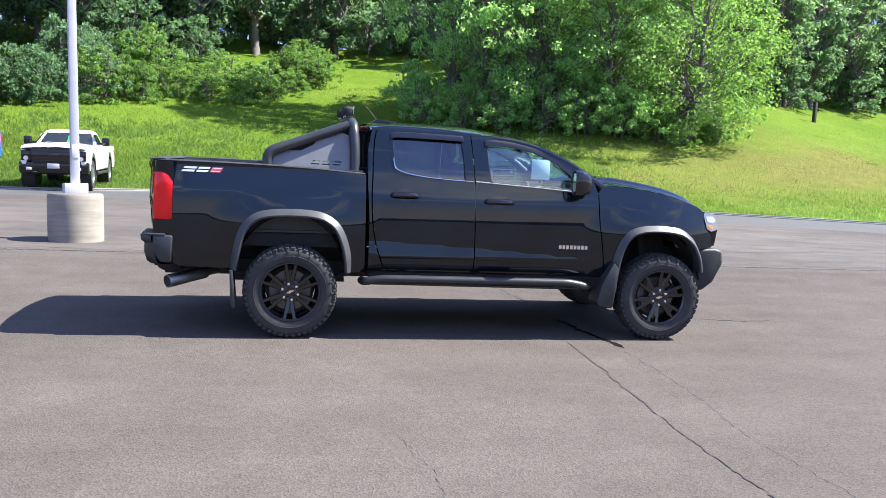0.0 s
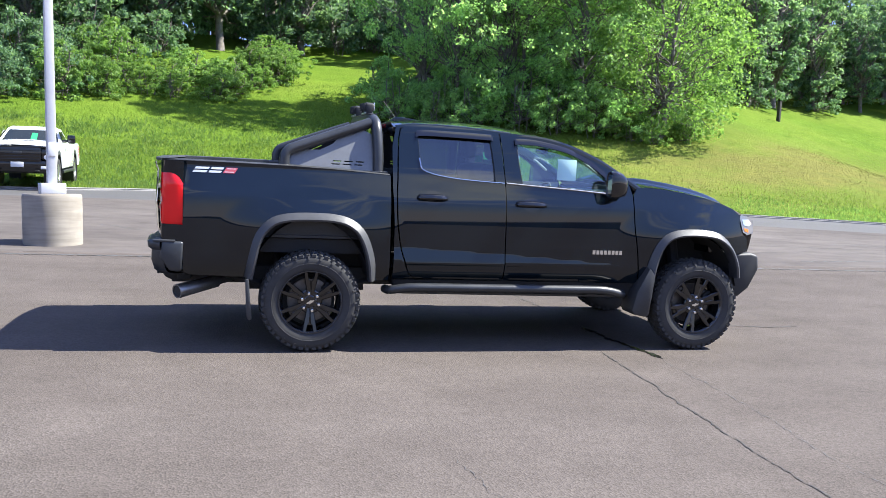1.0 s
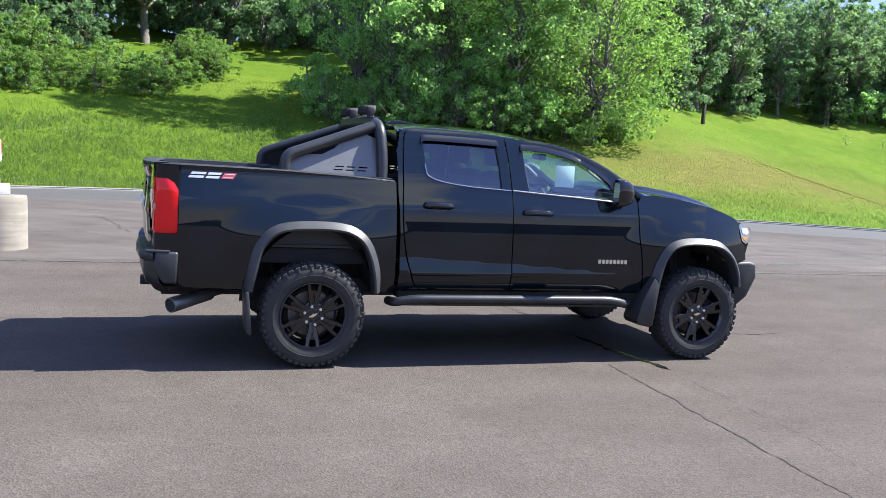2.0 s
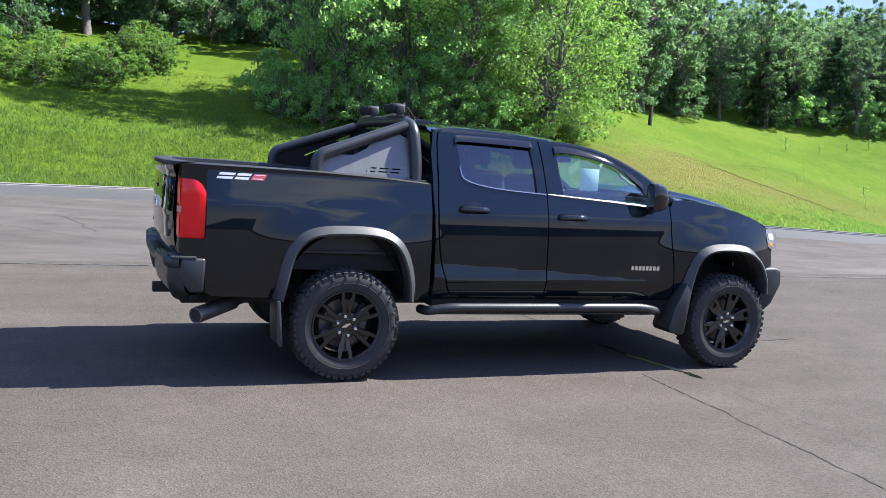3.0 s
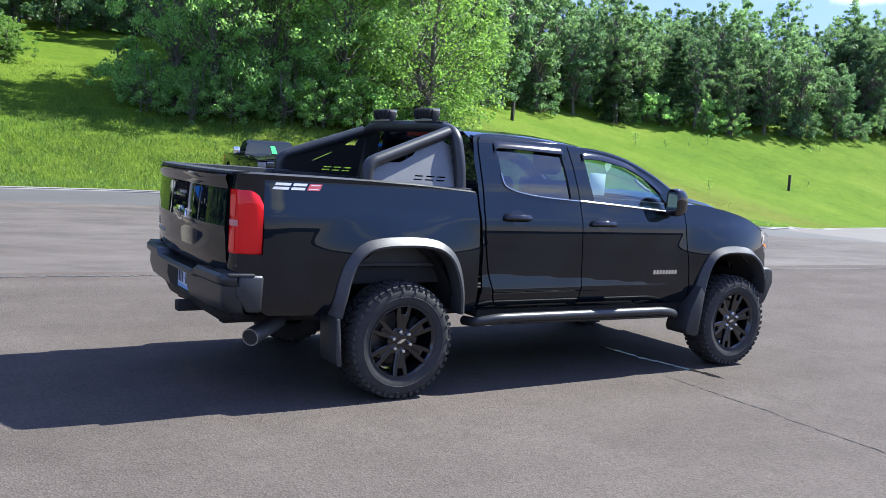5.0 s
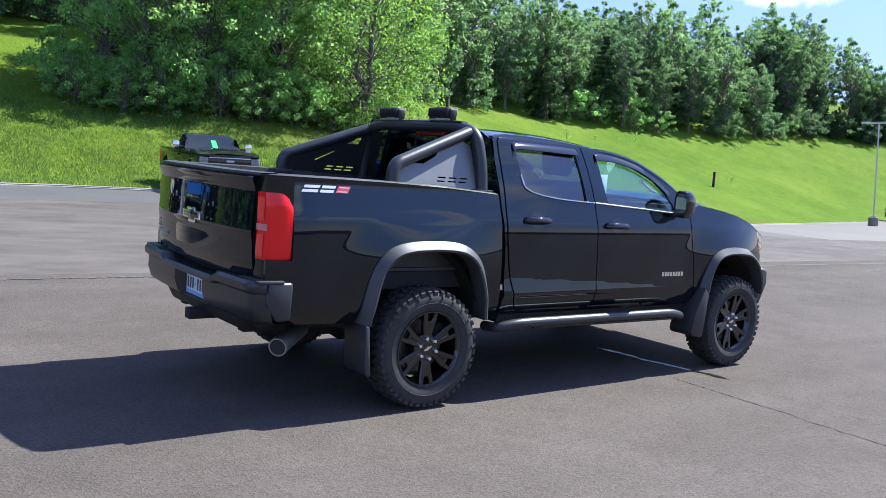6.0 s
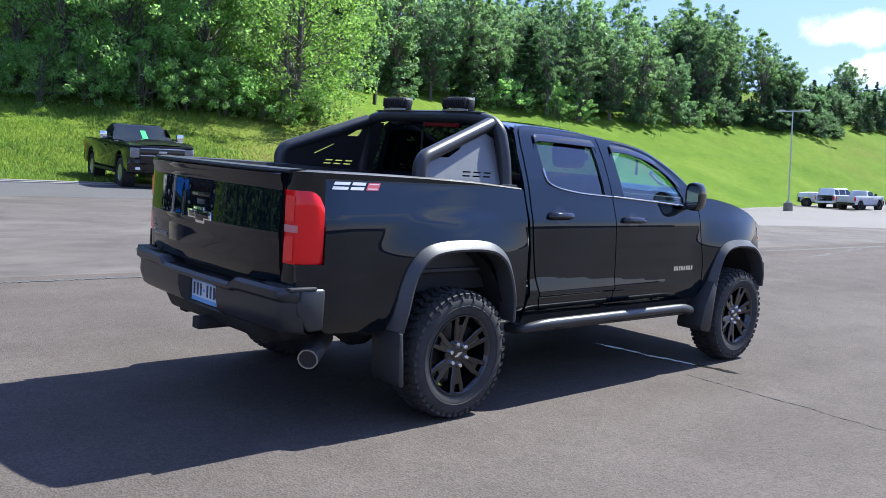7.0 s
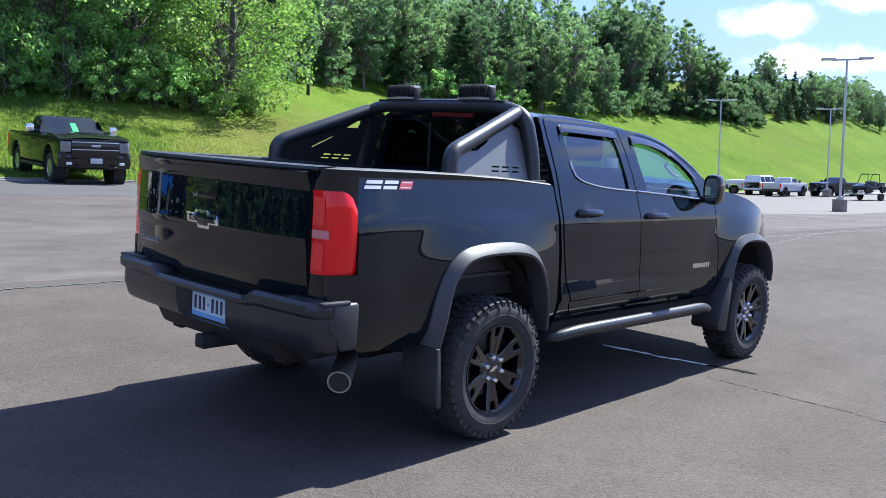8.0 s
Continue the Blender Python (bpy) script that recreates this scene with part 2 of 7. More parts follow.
def bevel_all(bm, width, seg=2, sharp=25):
    if width <= 0:
        return
    es = [e for e in bm.edges if len(e.link_faces) == 2 and e.calc_face_angle(0) > radians(sharp)]
    bmesh.ops.bevel(bm, geom=es, offset=width, segments=seg, affect="EDGES", profile=0.5, clamp_overlap=True)


def merge(dst, src):
    me = bpy.data.meshes.new("tmp")
    src.to_mesh(me)
    src.free()
    dst.from_mesh(me)
    bpy.data.meshes.remove(me)


def box(x0, x1, y0, y1, z0, z1, bev=0.0, seg=2):
    bm = bmesh.new()
    bmesh.ops.create_cube(bm, size=1)
    for v in bm.verts:
        v.co = (x0 + (v.co.x + 0.5) * (x1 - x0), y0 + (v.co.y + 0.5) * (y1 - y0), z0 + (v.co.z + 0.5) * (z1 - z0))
    bevel_all(bm, bev, seg)
    return bm


def prism(poly, axis, d0, d1, bev=0.0, seg=2):
    """A polygon in the plane across an axis (x: (y, z), y: (x, z), z: (x, y)), drawn out from d0 to d1."""
    bm = bmesh.new()

    def put(p, d):
        return {"x": (d, p[0], p[1]), "y": (p[0], d, p[1]), "z": (p[0], p[1], d)}[axis]
    lo = [bm.verts.new(put(p, d0)) for p in poly]
    hi = [bm.verts.new(put(p, d1)) for p in poly]
    n = len(poly)
    bm.faces.new(lo)
    bm.faces.new(list(reversed(hi)))
    for i in range(n):
        bm.faces.new((lo[i], hi[i], hi[(i + 1) % n], lo[(i + 1) % n]))
    bmesh.ops.recalc_face_normals(bm, faces=bm.faces)
    bevel_all(bm, bev, seg)
    return bm


def lathe(profile, axis="y", n=32, centre=(0, 0, 0), closed=False):
    """(radius, height) pairs turned about an axis."""
    bm = bmesh.new()
    rings = []
    for r, h in profile:
        ring = []
        for i in range(n):
            a = 2 * math.pi * i / n
            c, s = r * math.cos(a), r * math.sin(a)
            p = {"x": (h, c, s), "y": (c, h, s), "z": (c, s, h)}[axis]
            ring.append(bm.verts.new(Vector(p) + Vector(centre)))
        rings.append(ring)
    pairs = list(zip(rings, rings[1:])) + ([(rings[-1], rings[0])] if closed else [])
    for a, b in pairs:
        for i in range(n):
            bm.faces.new((a[i], a[(i + 1) % n], b[(i + 1) % n], b[i]))
    if not closed:
        for ring in (rings[0], rings[-1]):
            if (ring[0].co - ring[n // 2].co).length > 1e-4:
                bm.faces.new(ring)
    bmesh.ops.remove_doubles(bm, verts=bm.verts, dist=1e-5)
    return bm


def rounded(points, radius, seg=5):
    """A polyline with its corners rounded."""
    pts = [Vector(p) for p in points]
    out = [pts[0]]
    for a, b, c in zip(pts, pts[1:], pts[2:]):
        r = min(radius, (a - b).length * 0.48, (c - b).length * 0.48)
        p, q = b + (a - b).normalized() * r, b + (c - b).normalized() * r
        for i in range(seg + 1):
            t = i / seg
            out.append((1 - t) ** 2 * p + 2 * t * (1 - t) * b + t * t * q)
    out.append(pts[-1])
    return out


def tube(points, radius, n=12, flat=1.0):
    bm = bmesh.new()
    pts = [Vector(p) for p in points]
    rings, side = [], None
    for i, p in enumerate(pts):
        d = (pts[min(i + 1, len(pts) - 1)] - pts[max(i - 1, 0)]).normalized()
        if side is None:
            side = d.orthogonal().normalized()
        side = (side - d * side.dot(d)).normalized()
        up = d.cross(side)
        r = radius[i] if isinstance(radius, (list, tuple)) else radius
        rings.append([bm.verts.new(p + (side * math.cos(a) + up * math.sin(a) * flat) * r) for a in [2 * math.pi * k / n for k in range(n)]])
    for a, b in zip(rings, rings[1:]):
        for k in range(n):
            bm.faces.new((a[k], a[(k + 1) % n], b[(k + 1) % n], b[k]))
    bm.faces.new(rings[0])
    bm.faces.new(list(reversed(rings[-1])))
    return bm


def interp(x, knots):
    return float(np.interp(x, [k[0] for k in knots], [k[1] for k in knots]))


def curve_through(points, n=8):
    """A smooth line through points (Catmull-Rom), of any dimension."""
    p = [np.array(q, float) for q in points]
    p = [2 * p[0] - p[1]] + p + [2 * p[-1] - p[-2]]
    out = []
    for i in range(1, len(p) - 2):
        for k in range(n):
            t = k / n
            a, b, c, d = p[i - 1:i + 3]
            out.append(tuple(0.5 * (2 * b + (c - a) * t + (2 * a - 5 * b + 4 * c - d) * t * t + (3 * b - a - 3 * c + d) * t ** 3)))
    out.append(tuple(p[-2]))
    return out


def loft_y(sections):
    """Closed rings of (x, y, z) joined end to end."""
    bm = bmesh.new()
    rings = [[bm.verts.new(p) for p in s] for s in sections]
    n = len(rings[0])
    for a, b in zip(rings, rings[1:]):
        for k in range(n):
            bm.faces.new((a[k], a[(k + 1) % n], b[(k + 1) % n], b[k]))
    bm.faces.new(rings[0]), bm.faces.new(list(reversed(rings[-1])))
    return bm

# ---- lie of the land ----
EDGE = [(-200, 22), (-60, 17), (-10, 17.7), (-6.3, 18.7), (-4, 19.75), (3, 21.2), (9, 20.8), (14, 18.3), (18, 16.4), (21, 14.7), (23.5, 13.9), (25.5, 14.4), (27.5, 17.5), (32, 20.5), (40, 24.5), (50, 28.5), (65, 33.3), (85, 36.8), (105, 38.8), (140, 37.0), (180, 36.5), (220, 38), (300, 52), (400, 80)]
HILL_SLOPE = [(-60, 0.345), (9, 0.345), (14, 0.31), (20, 0.285), (34, 0.32), (60, 0.36), (80, 0.43), (100, 0.5), (160, 0.55), (300, 0.6)]


def smooth01(a, b, x):
    t = min(1.0, max(0.0, (x - a) / (b - a)))
    return t * t * (3 - 2 * t)


def lot_z(x, y):
    ky = 0.0498 * (1 - 0.78 * smooth01(20, 46, x))
    xs = x if x < 60 else 60 + 14 * (1 - math.exp(-(x - 60) / 14))
    xs = max(xs, -50)
    ys = max(y, -30)
    return -0.0303 * xs + ky * ys


def edge_y(x):
    return interp(x, EDGE)


_hx = np.linspace(-200, 400, 1201)
_hy = np.interp(_hx, [k[0] for k in EDGE], [k[1] for k in EDGE])
for _ in range(2):
    _hy = np.convolve(np.pad(_hy, 10, mode="edge"), np.ones(21) / 21, mode="valid")


def hill_z(x, y):
    e = edge_y(x)
    away = smooth01(0, 9, y - e)
    e = e * (1 - away) + float(np.interp(x, _hx, _hy)) * away
    d = max(0.0, y - e)
    k = interp(x, HILL_SLOPE)
    toe = 3.5 + 2.0 * smooth01(13, 9, x)
    g = 0.5 * ((d - toe) + math.sqrt((d - toe) ** 2 + 9)) - 0.5 * (math.sqrt(toe ** 2 + 9) - toe)
    g = g if g < 32 else 32 + 30 * (1 - math.exp(-(g - 32) / 90))
    return lot_z(x, e) + k * g + 0.12 * math.sin(x * 0.31 + y * 0.17) * smooth01(1, 8, d) + 0.1 * math.sin(x * 0.13 - y * 0.41 + 2) * smooth01(1, 8, d)


def land_z(x, y):
    return hill_z(x, y) if y > edge_y(x) else lot_z(x, y)

# ---- ground materials ----
asphalt = material("asphalt", (0.2, 0.19, 0.185), 0.9, 0.0, Specular_IOR_Level=0.08)
_v = coords(asphalt)
_tone = noise_tex(asphalt, _v, 0.22, 6.0, 0.6)
_mid = noise_tex(asphalt, _v, 2.2, 5.0, 0.65)
_base = ramp(asphalt, _tone, [(0.3, (0.0755, 0.0645, 0.0572)), (0.55, (0.09, 0.0772, 0.0688)), (0.75, (0.1045, 0.09, 0.0808))])
_base = blend(asphalt, 0.35, _base, ramp(asphalt, _mid, [(0.3, (0.34, 0.34, 0.34)), (0.7, (0.62, 0.62, 0.62))]), "OVERLAY")
# stretched smears left by sealing and tyres
_sv = coords(asphalt, (0.12, 1.1, 1.0))
_base = blend(asphalt, 0.6, _base, ramp(asphalt, noise_tex(asphalt, _sv, 1.1, 5.0, 0.6), [(0.3, (0.4, 0.39, 0.385)), (0.7, (0.58, 0.58, 0.58))]), "OVERLAY")
_vor = add(asphalt, "ShaderNodeTexVoronoi", Scale=85.0)
wire(asphalt, _v, _vor.inputs["Vector"])
_grit = ramp(asphalt, _vor.outputs["Color"], [(0.0, (0.22, 0.22, 0.21)), (0.5, (0.5, 0.5, 0.5)), (1.0, (0.76, 0.76, 0.75))])
_base = blend(asphalt, 0.45, _base, _grit, "OVERLAY")
wire(asphalt, _base, bsdf(asphalt).inputs["Base Color"])
bump(asphalt, _vor.outputs["Distance"], 0.5, 0.008)

asphalt_old = material("asphalt_old", (0.26, 0.245, 0.23), 0.9, 0.0, Specular_IOR_Level=0.15)
_v = coords(asphalt_old, (0.5, 1.0, 1.0))
_t = ramp(asphalt_old, noise_tex(asphalt_old, _v, 0.3, 6.0, 0.62), [(0.3, (0.0705, 0.0605, 0.0545)), (0.55, (0.097, 0.0845, 0.0765)), (0.75, (0.1215, 0.1075, 0.0978))])
_t = blend(asphalt_old, 0.42, _t, ramp(asphalt_old, noise_tex(asphalt_old, _v, 1.6, 7.0, 0.75), [(0.36, (0.24, 0.235, 0.23)), (0.5, (0.5, 0.5, 0.5)), (0.66, (0.74, 0.73, 0.72))]), "OVERLAY")
wire(asphalt_old, _t, bsdf(asphalt_old).inputs["Base Color"])
bump(asphalt_old, noise_tex(asphalt_old, coords(asphalt_old), 60, 3.0), 0.3, 0.006)

asphalt_lane = varied("asphalt_lane", [(0.3, (0.05218, 0.04958, 0.04801)), (0.7, (0.06784, 0.06471, 0.06262))], 0.5, (0.8, 0.9), 0, 0.3, 50)
concrete = varied("concrete", [(0.3, (0.2349, 0.2218, 0.2022)), (0.7, (0.3001, 0.287, 0.2675))], 1.2, (0.8, 0.92), 0, 0.3, 40)
concrete_slab = varied("concrete_slab", [(0.3, (0.09, 0.0785, 0.07)), (0.7, (0.11, 0.097, 0.087))], 0.25, (0.8, 0.9), 0, 0.2, 30)
crack_dark = varied("crack_dark", [(0.3, (0.02, 0.017, 0.014)), (0.7, (0.062, 0.055, 0.048))], 14, (0.8, 0.95), 0, 0.5, 60)
tar_wet = material("tar_wet", (0.012, 0.012, 0.012), 0.25)
tar_grey = varied("tar_grey", [(0.3, (0.05218, 0.0501, 0.04801)), (0.7, (0.07306, 0.07045, 0.06784))], 1.5, (0.7, 0.9))

turf = material("turf", (0.1, 0.2, 0.03), 0.95, 0.0, Specular_IOR_Level=0.05)
_v = coords(turf)
_g = ramp(turf, noise_tex(turf, _v, 0.11, 6.0, 0.6), [(0.3, (0.068, 0.12, 0.012)), (0.5, (0.089, 0.144, 0.015)), (0.7, (0.116, 0.164, 0.022))])
_d = ramp(turf, noise_tex(turf, _v, 0.045, 5.0, 0.55), [(0.56, (0, 0, 0)), (0.68, (1, 1, 1))])
_g = blend(turf, _d, _g, (0.095, 0.122, 0.018))
# thin dry ground between the grove and the kerb
_pc = add(turf, "ShaderNodeTexCoord")
_rot = add(turf, "ShaderNodeVectorRotate")
_rot.rotation_type = "Z_AXIS"
_rot.inputs["Center"].default_value = (27.5, 29, 0)
_rot.inputs["Angle"].default_value = -0.3
wire(turf, _pc.outputs["Object"], _rot.inputs["Vector"])
_off = add(turf, "ShaderNodeVectorMath")
_off.operation = "SUBTRACT"
_off.inputs[1].default_value = (27.5, 29, 0)
wire(turf, _rot.outputs["Vector"], _off.inputs[0])
_scl = add(turf, "ShaderNodeVectorMath")
_scl.operation = "MULTIPLY"
_scl.inputs[1].default_value = (0.05, 0.16, 0.0)
wire(turf, _off.outputs["Vector"], _scl.inputs[0])
_len = add(turf, "ShaderNodeVectorMath")
_len.operation = "LENGTH"
wire(turf, _scl.outputs["Vector"], _len.inputs[0])
_lm = add(turf, "ShaderNodeMath")
_lm.operation = "MULTIPLY_ADD"
wire(turf, noise_tex(turf, _v, 0.35, 6.0, 0.65), _lm.inputs[0])
_lm.inputs[1].default_value = 2.2
wire(turf, _len.outputs["Value"], _lm.inputs[2])
_lm2 = add(turf, "ShaderNodeMath")
_lm2.operation = "MULTIPLY"
_lm2.inputs[1].default_value = 0.31
wire(turf, _lm.outputs[0], _lm2.inputs[0])
_patch = ramp(turf, _lm2.outputs[0], [(0.0, (0.85, 0.85, 0.85)), (0.42, (0.7, 0.7, 0.7)), (0.6, (0.3, 0.3, 0.3)), (0.9, (0, 0, 0))])
_g = blend(turf, _patch, _g, (0.15, 0.125, 0.042))
_g = blend(turf, 0.35, _g, ramp(turf, noise_tex(turf, _v, 1.1, 6.0, 0.72), [(0.34, (0.3, 0.33, 0.32)), (0.5, (0.5, 0.5, 0.5)), (0.66, (0.68, 0.66, 0.6))]), "OVERLAY")
_g = blend(turf, 0.5, _g, ramp(turf, noise_tex(turf, _v, 5.0, 5.0, 0.75), [(0.3, (0.28, 0.29, 0.28)), (0.7, (0.7, 0.7, 0.68))]), "OVERLAY")
wire(turf, _g, bsdf(turf).inputs["Base Color"])
bump(turf, noise_tex(turf, _v, 6.0, 5.0, 0.7), 0.8, 0.12)


def leaf_material(name, dark, mid, light, trans=0.35):
    """Leaves: colour wanders from leaf to leaf, part of the light passes through."""
    m = material(name, mid, 0.5, 0.0, Specular_IOR_Level=0.25)
    g = add(m, "ShaderNodeNewGeometry")
    c = ramp(m, g.outputs["Random Per Island"], [(0.0, dark), (0.5, mid), (1.0, light)])
    o = add(m, "ShaderNodeObjectInfo")
    hs = add(m, "ShaderNodeHueSaturation")
    mr = add(m, "ShaderNodeMapRange")
    mr.inputs["To Min"].default_value, mr.inputs["To Max"].default_value = 0.8, 1.2
    wire(m, o.outputs["Random"], mr.inputs["Value"])
    wire(m, mr.outputs["Result"], hs.inputs["Value"])
    wire(m, c, hs.inputs["Color"])
    wire(m, hs.outputs["Color"], bsdf(m).inputs["Base Color"])
    tl = add(m, "ShaderNodeBsdfTranslucent")
    boost = blend(m, 1.0, hs.outputs["Color"], (1.45, 1.5, 1.0), "MULTIPLY")
    wire(m, boost, tl.inputs["Color"])
    mx = add(m, "ShaderNodeMixShader")
    mx.inputs[0].default_value = trans
    wire(m, bsdf(m).outputs[0], mx.inputs[1])
    wire(m, tl.outputs[0], mx.inputs[2])
    wire(m, mx.outputs[0], m.node_tree.nodes["Material Output"].inputs["Surface"])
    return m


# extra blue in leaf_mid, leaf_dark and leaf_far stands in for skylit shade
leaf_bright = leaf_material("leaf_bright", (0.09, 0.17, 0.045), (0.14, 0.235, 0.062), (0.19, 0.3, 0.08), 0.5)
leaf_mid = leaf_material("leaf_mid", (0.15, 0.26, 0.115), (0.25, 0.405, 0.165), (0.35, 0.53, 0.21), 0.66)
leaf_dark = leaf_material("leaf_dark", (0.065, 0.12, 0.075), (0.11, 0.19, 0.1), (0.16, 0.255, 0.125), 0.5)
leaf_fir = leaf_material("leaf_fir", (0.028, 0.06, 0.026), (0.046, 0.09, 0.036), (0.065, 0.12, 0.046), 0.25)
leaf_far = leaf_material("leaf_far", (0.095, 0.165, 0.095), (0.15, 0.24, 0.125), (0.205, 0.305, 0.145), 0.58)
grass_blade = leaf_material("grass_blade", (0.09, 0.15, 0.03), (0.14, 0.2, 0.042), (0.19, 0.245, 0.06), 0.6)
weed_leaf = leaf_material("weed_leaf", (0.08, 0.15, 0.042), (0.135, 0.215, 0.058), (0.195, 0.27, 0.08), 0.6)
grass_dry = leaf_material("grass_dry", (0.09, 0.09, 0.03), (0.13, 0.12, 0.042), (0.165, 0.15, 0.06), 0.35)
bark = varied("bark", [(0.3, (0.07, 0.06, 0.05)), (0.7, (0.19, 0.17, 0.145))], 5, (0.85, 0.95), 0, 0.8, 22, 0.03)

# ---- ground ----
XS = sorted(set([-400, -250, -160, -110, -80, -60, -50, -40] + [-30 + 1.0 * i for i in range(81)] + [52 + 3.0 * i for i in range(40)] + [175, 200, 240, 300, 400, 600]))


def sheet(name, lo, hi, height, ny, mat, lift=0.0, xs=None, power=1.0, kind_label="", category="", kind="structure"):
    """A strip of land between two lines y = lo(x) and y = hi(x)."""
    bm = bmesh.new()
    cols = []
    for x in (xs or XS):
        a, b = lo(x), hi(x)
        cols.append([bm.verts.new((x, a + (b - a) * (j / ny) ** power, height(x, a + (b - a) * (j / ny) ** power) + lift)) for j in range(ny + 1)])
    for p, q in zip(cols, cols[1:]):
        for j in range(ny):
            bm.faces.new((p[j], q[j], q[j + 1], p[j + 1]))
    ob = part(name, bm, mat, angle=60)
    return tagged(ob, kind_label, category, "", kind)


SEAM_Y, LANE_Y = 4.9, 15.4
sheet("ground", lambda x: -500, lambda x: SEAM_Y, lot_z, 60, asphalt, power=0.5, kind_label="sun-bleached grey asphalt of the parking lot", category="asphalt lot", kind="structure")


def lane_y(x):
    return min(interp(x, [(-400, LANE_Y), (6, LANE_Y + 0.6), (12, 14.2), (18, 11.5), (24, 9.5), (40, 11), (70, 13), (120, 16), (600, 30)]), edge_y(x) - 1.0)


sheet("pavement", lambda x: SEAM_Y, lane_y, lot_z, 10, asphalt_old, lift=0.002, kind_label="older paler asphalt, worn and patchy", category="asphalt lot")
FAR = [x for x in XS if x >= 24]
sheet("road", lane_y, edge_y, lot_z, 6, asphalt_lane, lift=0.001, xs=[x for x in XS if x <= 24], kind_label="darker asphalt lane along the grass", category="asphalt lane")
sheet("concrete_apron", lane_y, edge_y, lot_z, 8, concrete_slab, lift=0.001, xs=FAR, kind_label="pale concrete apron of the far lot", category="concrete")
hill = sheet("hillside", lambda x: edge_y(x) - 0.05, lambda x: edge_y(x) + 420, hill_z, 90, turf, lift=0.05, power=2.0, kind_label="steep grassy hillside above the lot", category="grass slope")

# low kerb along the grass
bm = bmesh.new()
prev = None
for i in range(0, 461):
    x = -40 + i * 0.25
    y = edge_y(x)
    z = lot_z(x, y)
    ring = [bm.verts.new((x, y + dy, z + dz)) for dy, dz in ((-0.2, -0.05), (-0.2, 0.018), (-0.02, 0.03), (0.0, 0.07), (0.12, 0.075), (0.13, -0.05))]
    if prev:
        for k in range(5):
            bm.faces.new((prev[k], ring[k], ring[k + 1], prev[k + 1]))
    prev = ring
kerb = part("kerb", bm, concrete, None)
tagged(kerb, "low weathered concrete kerb edging the grass", "kerb", "", "structure")


def crack(name, pts, width, mat, seed, label, jitter=0.03, lift=0.004):
    """A crooked ribbon lying on the asphalt, given on the lot's plane."""
    rnd = random.Random(seed)
    line = []
    for (a, b) in zip(pts, pts[1:]):
        n = max(2, int(math.dist(a, b) / 0.03))
        for i in range(n):
            t = i / n
            line.append((a[0] + (b[0] - a[0]) * t, a[1] + (b[1] - a[1]) * t))
    line.append(pts[-1])
    bm = bmesh.new()
    prev, off = None, 0.0
    for i, (x, y) in enumerate(line):
        j = min(i + 1, len(line) - 1)
        k = max(i - 1, 0)
        d = Vector((line[j][0] - line[k][0], line[j][1] - line[k][1])).normalized()
        nrm = Vector((-d.y, d.x))
        off = off * 0.86 + rnd.uniform(-jitter, jitter) * 0.6
        end = min(i, len(line) - 1 - i) / 4
        w = width * rnd.choice((0.2, 0.5, 0.8, 1.0, 1.4)) * min(1.0, 0.15 + end)
        c = Vector((x, y)) + nrm * off
        pair = []
        for s in (-0.5, 0.5):
            q = c + nrm * w * s
            g = LOT @ Vector((q.x, q.y, 0.0))
            pair.append(bm.verts.new((g.x, g.y, lot_z(g.x, g.y) + lift)))
        if prev:
            bm.faces.new((prev[0], pair[0], pair[1], prev[1]))
        prev = pair
    return tagged(part(name, bm, mat), label, "crack", "cracks in the asphalt", "structure")


crack("crack", [(2.52, 1.9), (2.6, 0.6), (2.62, 0.0)], 0.02, crack_dark, 1, "fine dark crack in the asphalt")
crack("crack", [(2.62, 0.05), (2.66, -0.45), (2.79, -1.08), (2.81, -1.24)], 0.05, tar_wet, 2, "wide dark tar-filled crack in the asphalt", 0.012)
crack("crack", [(2.4, -1.0), (2.36, -1.7), (2.32, -2.4), (2.26, -3.4), (2.28, -3.97), (2.26, -4.5), (2.3, -6.5)], 0.014, crack_dark, 3, "long crooked dark crack in the asphalt", 0.016)
crack("crack", [(2.79, -1.3), (2.77, -2.47), (2.67, -3.52), (2.7, -5.5)], 0.005, tar_grey, 4, "hairline crack in the asphalt", 0.02)
crack("crack", [(0.55, -3.3), (0.7, -4.0), (0.66, -4.7), (0.72, -5.4)], 0.004, tar_grey, 5, "hairline crack in the asphalt", 0.03)
crack("crack", [(4.2, 0.1), (4.6, 0.0), (5.0, 0.05)], 0.035, crack_dark, 6, "short dark scar in the asphalt", 0.02)
crack("paving_seam", [(-40, 4.72), (-4, 4.64), (0.7, 4.6), (8, 4.5), (40, 3.9)], 0.09, tar_grey, 7, "straight joint between two paving lanes", 0.004, 0.005)
for i, (x0, y0, x1, y1, w) in enumerate([(6, 6.2, 12, 7.2, 0.05), (9, 5.6, 16, 6.3, 0.07), (8, 8.2, 14, 7.6, 0.05), (14, 3.4, 24, 4.6, 0.06), (15, 1.2, 30, 2.6, 0.05), (12, 8.8, 20, 8.0, 0.06), (18, 6.2, 34, 7.4, 0.08), (-3, 9.0, -1.4, 7.2, 0.03), (-2.2, 11.5, -1.5, 8.4, 0.03)]):
    crack("crack", [(x0, y0), ((x0 + x1) / 2, (y0 + y1) / 2 + 0.15), (x1, y1)], w, tar_grey if i % 2 else crack_dark, 20 + i, "grey crack in the old asphalt", 0.05)

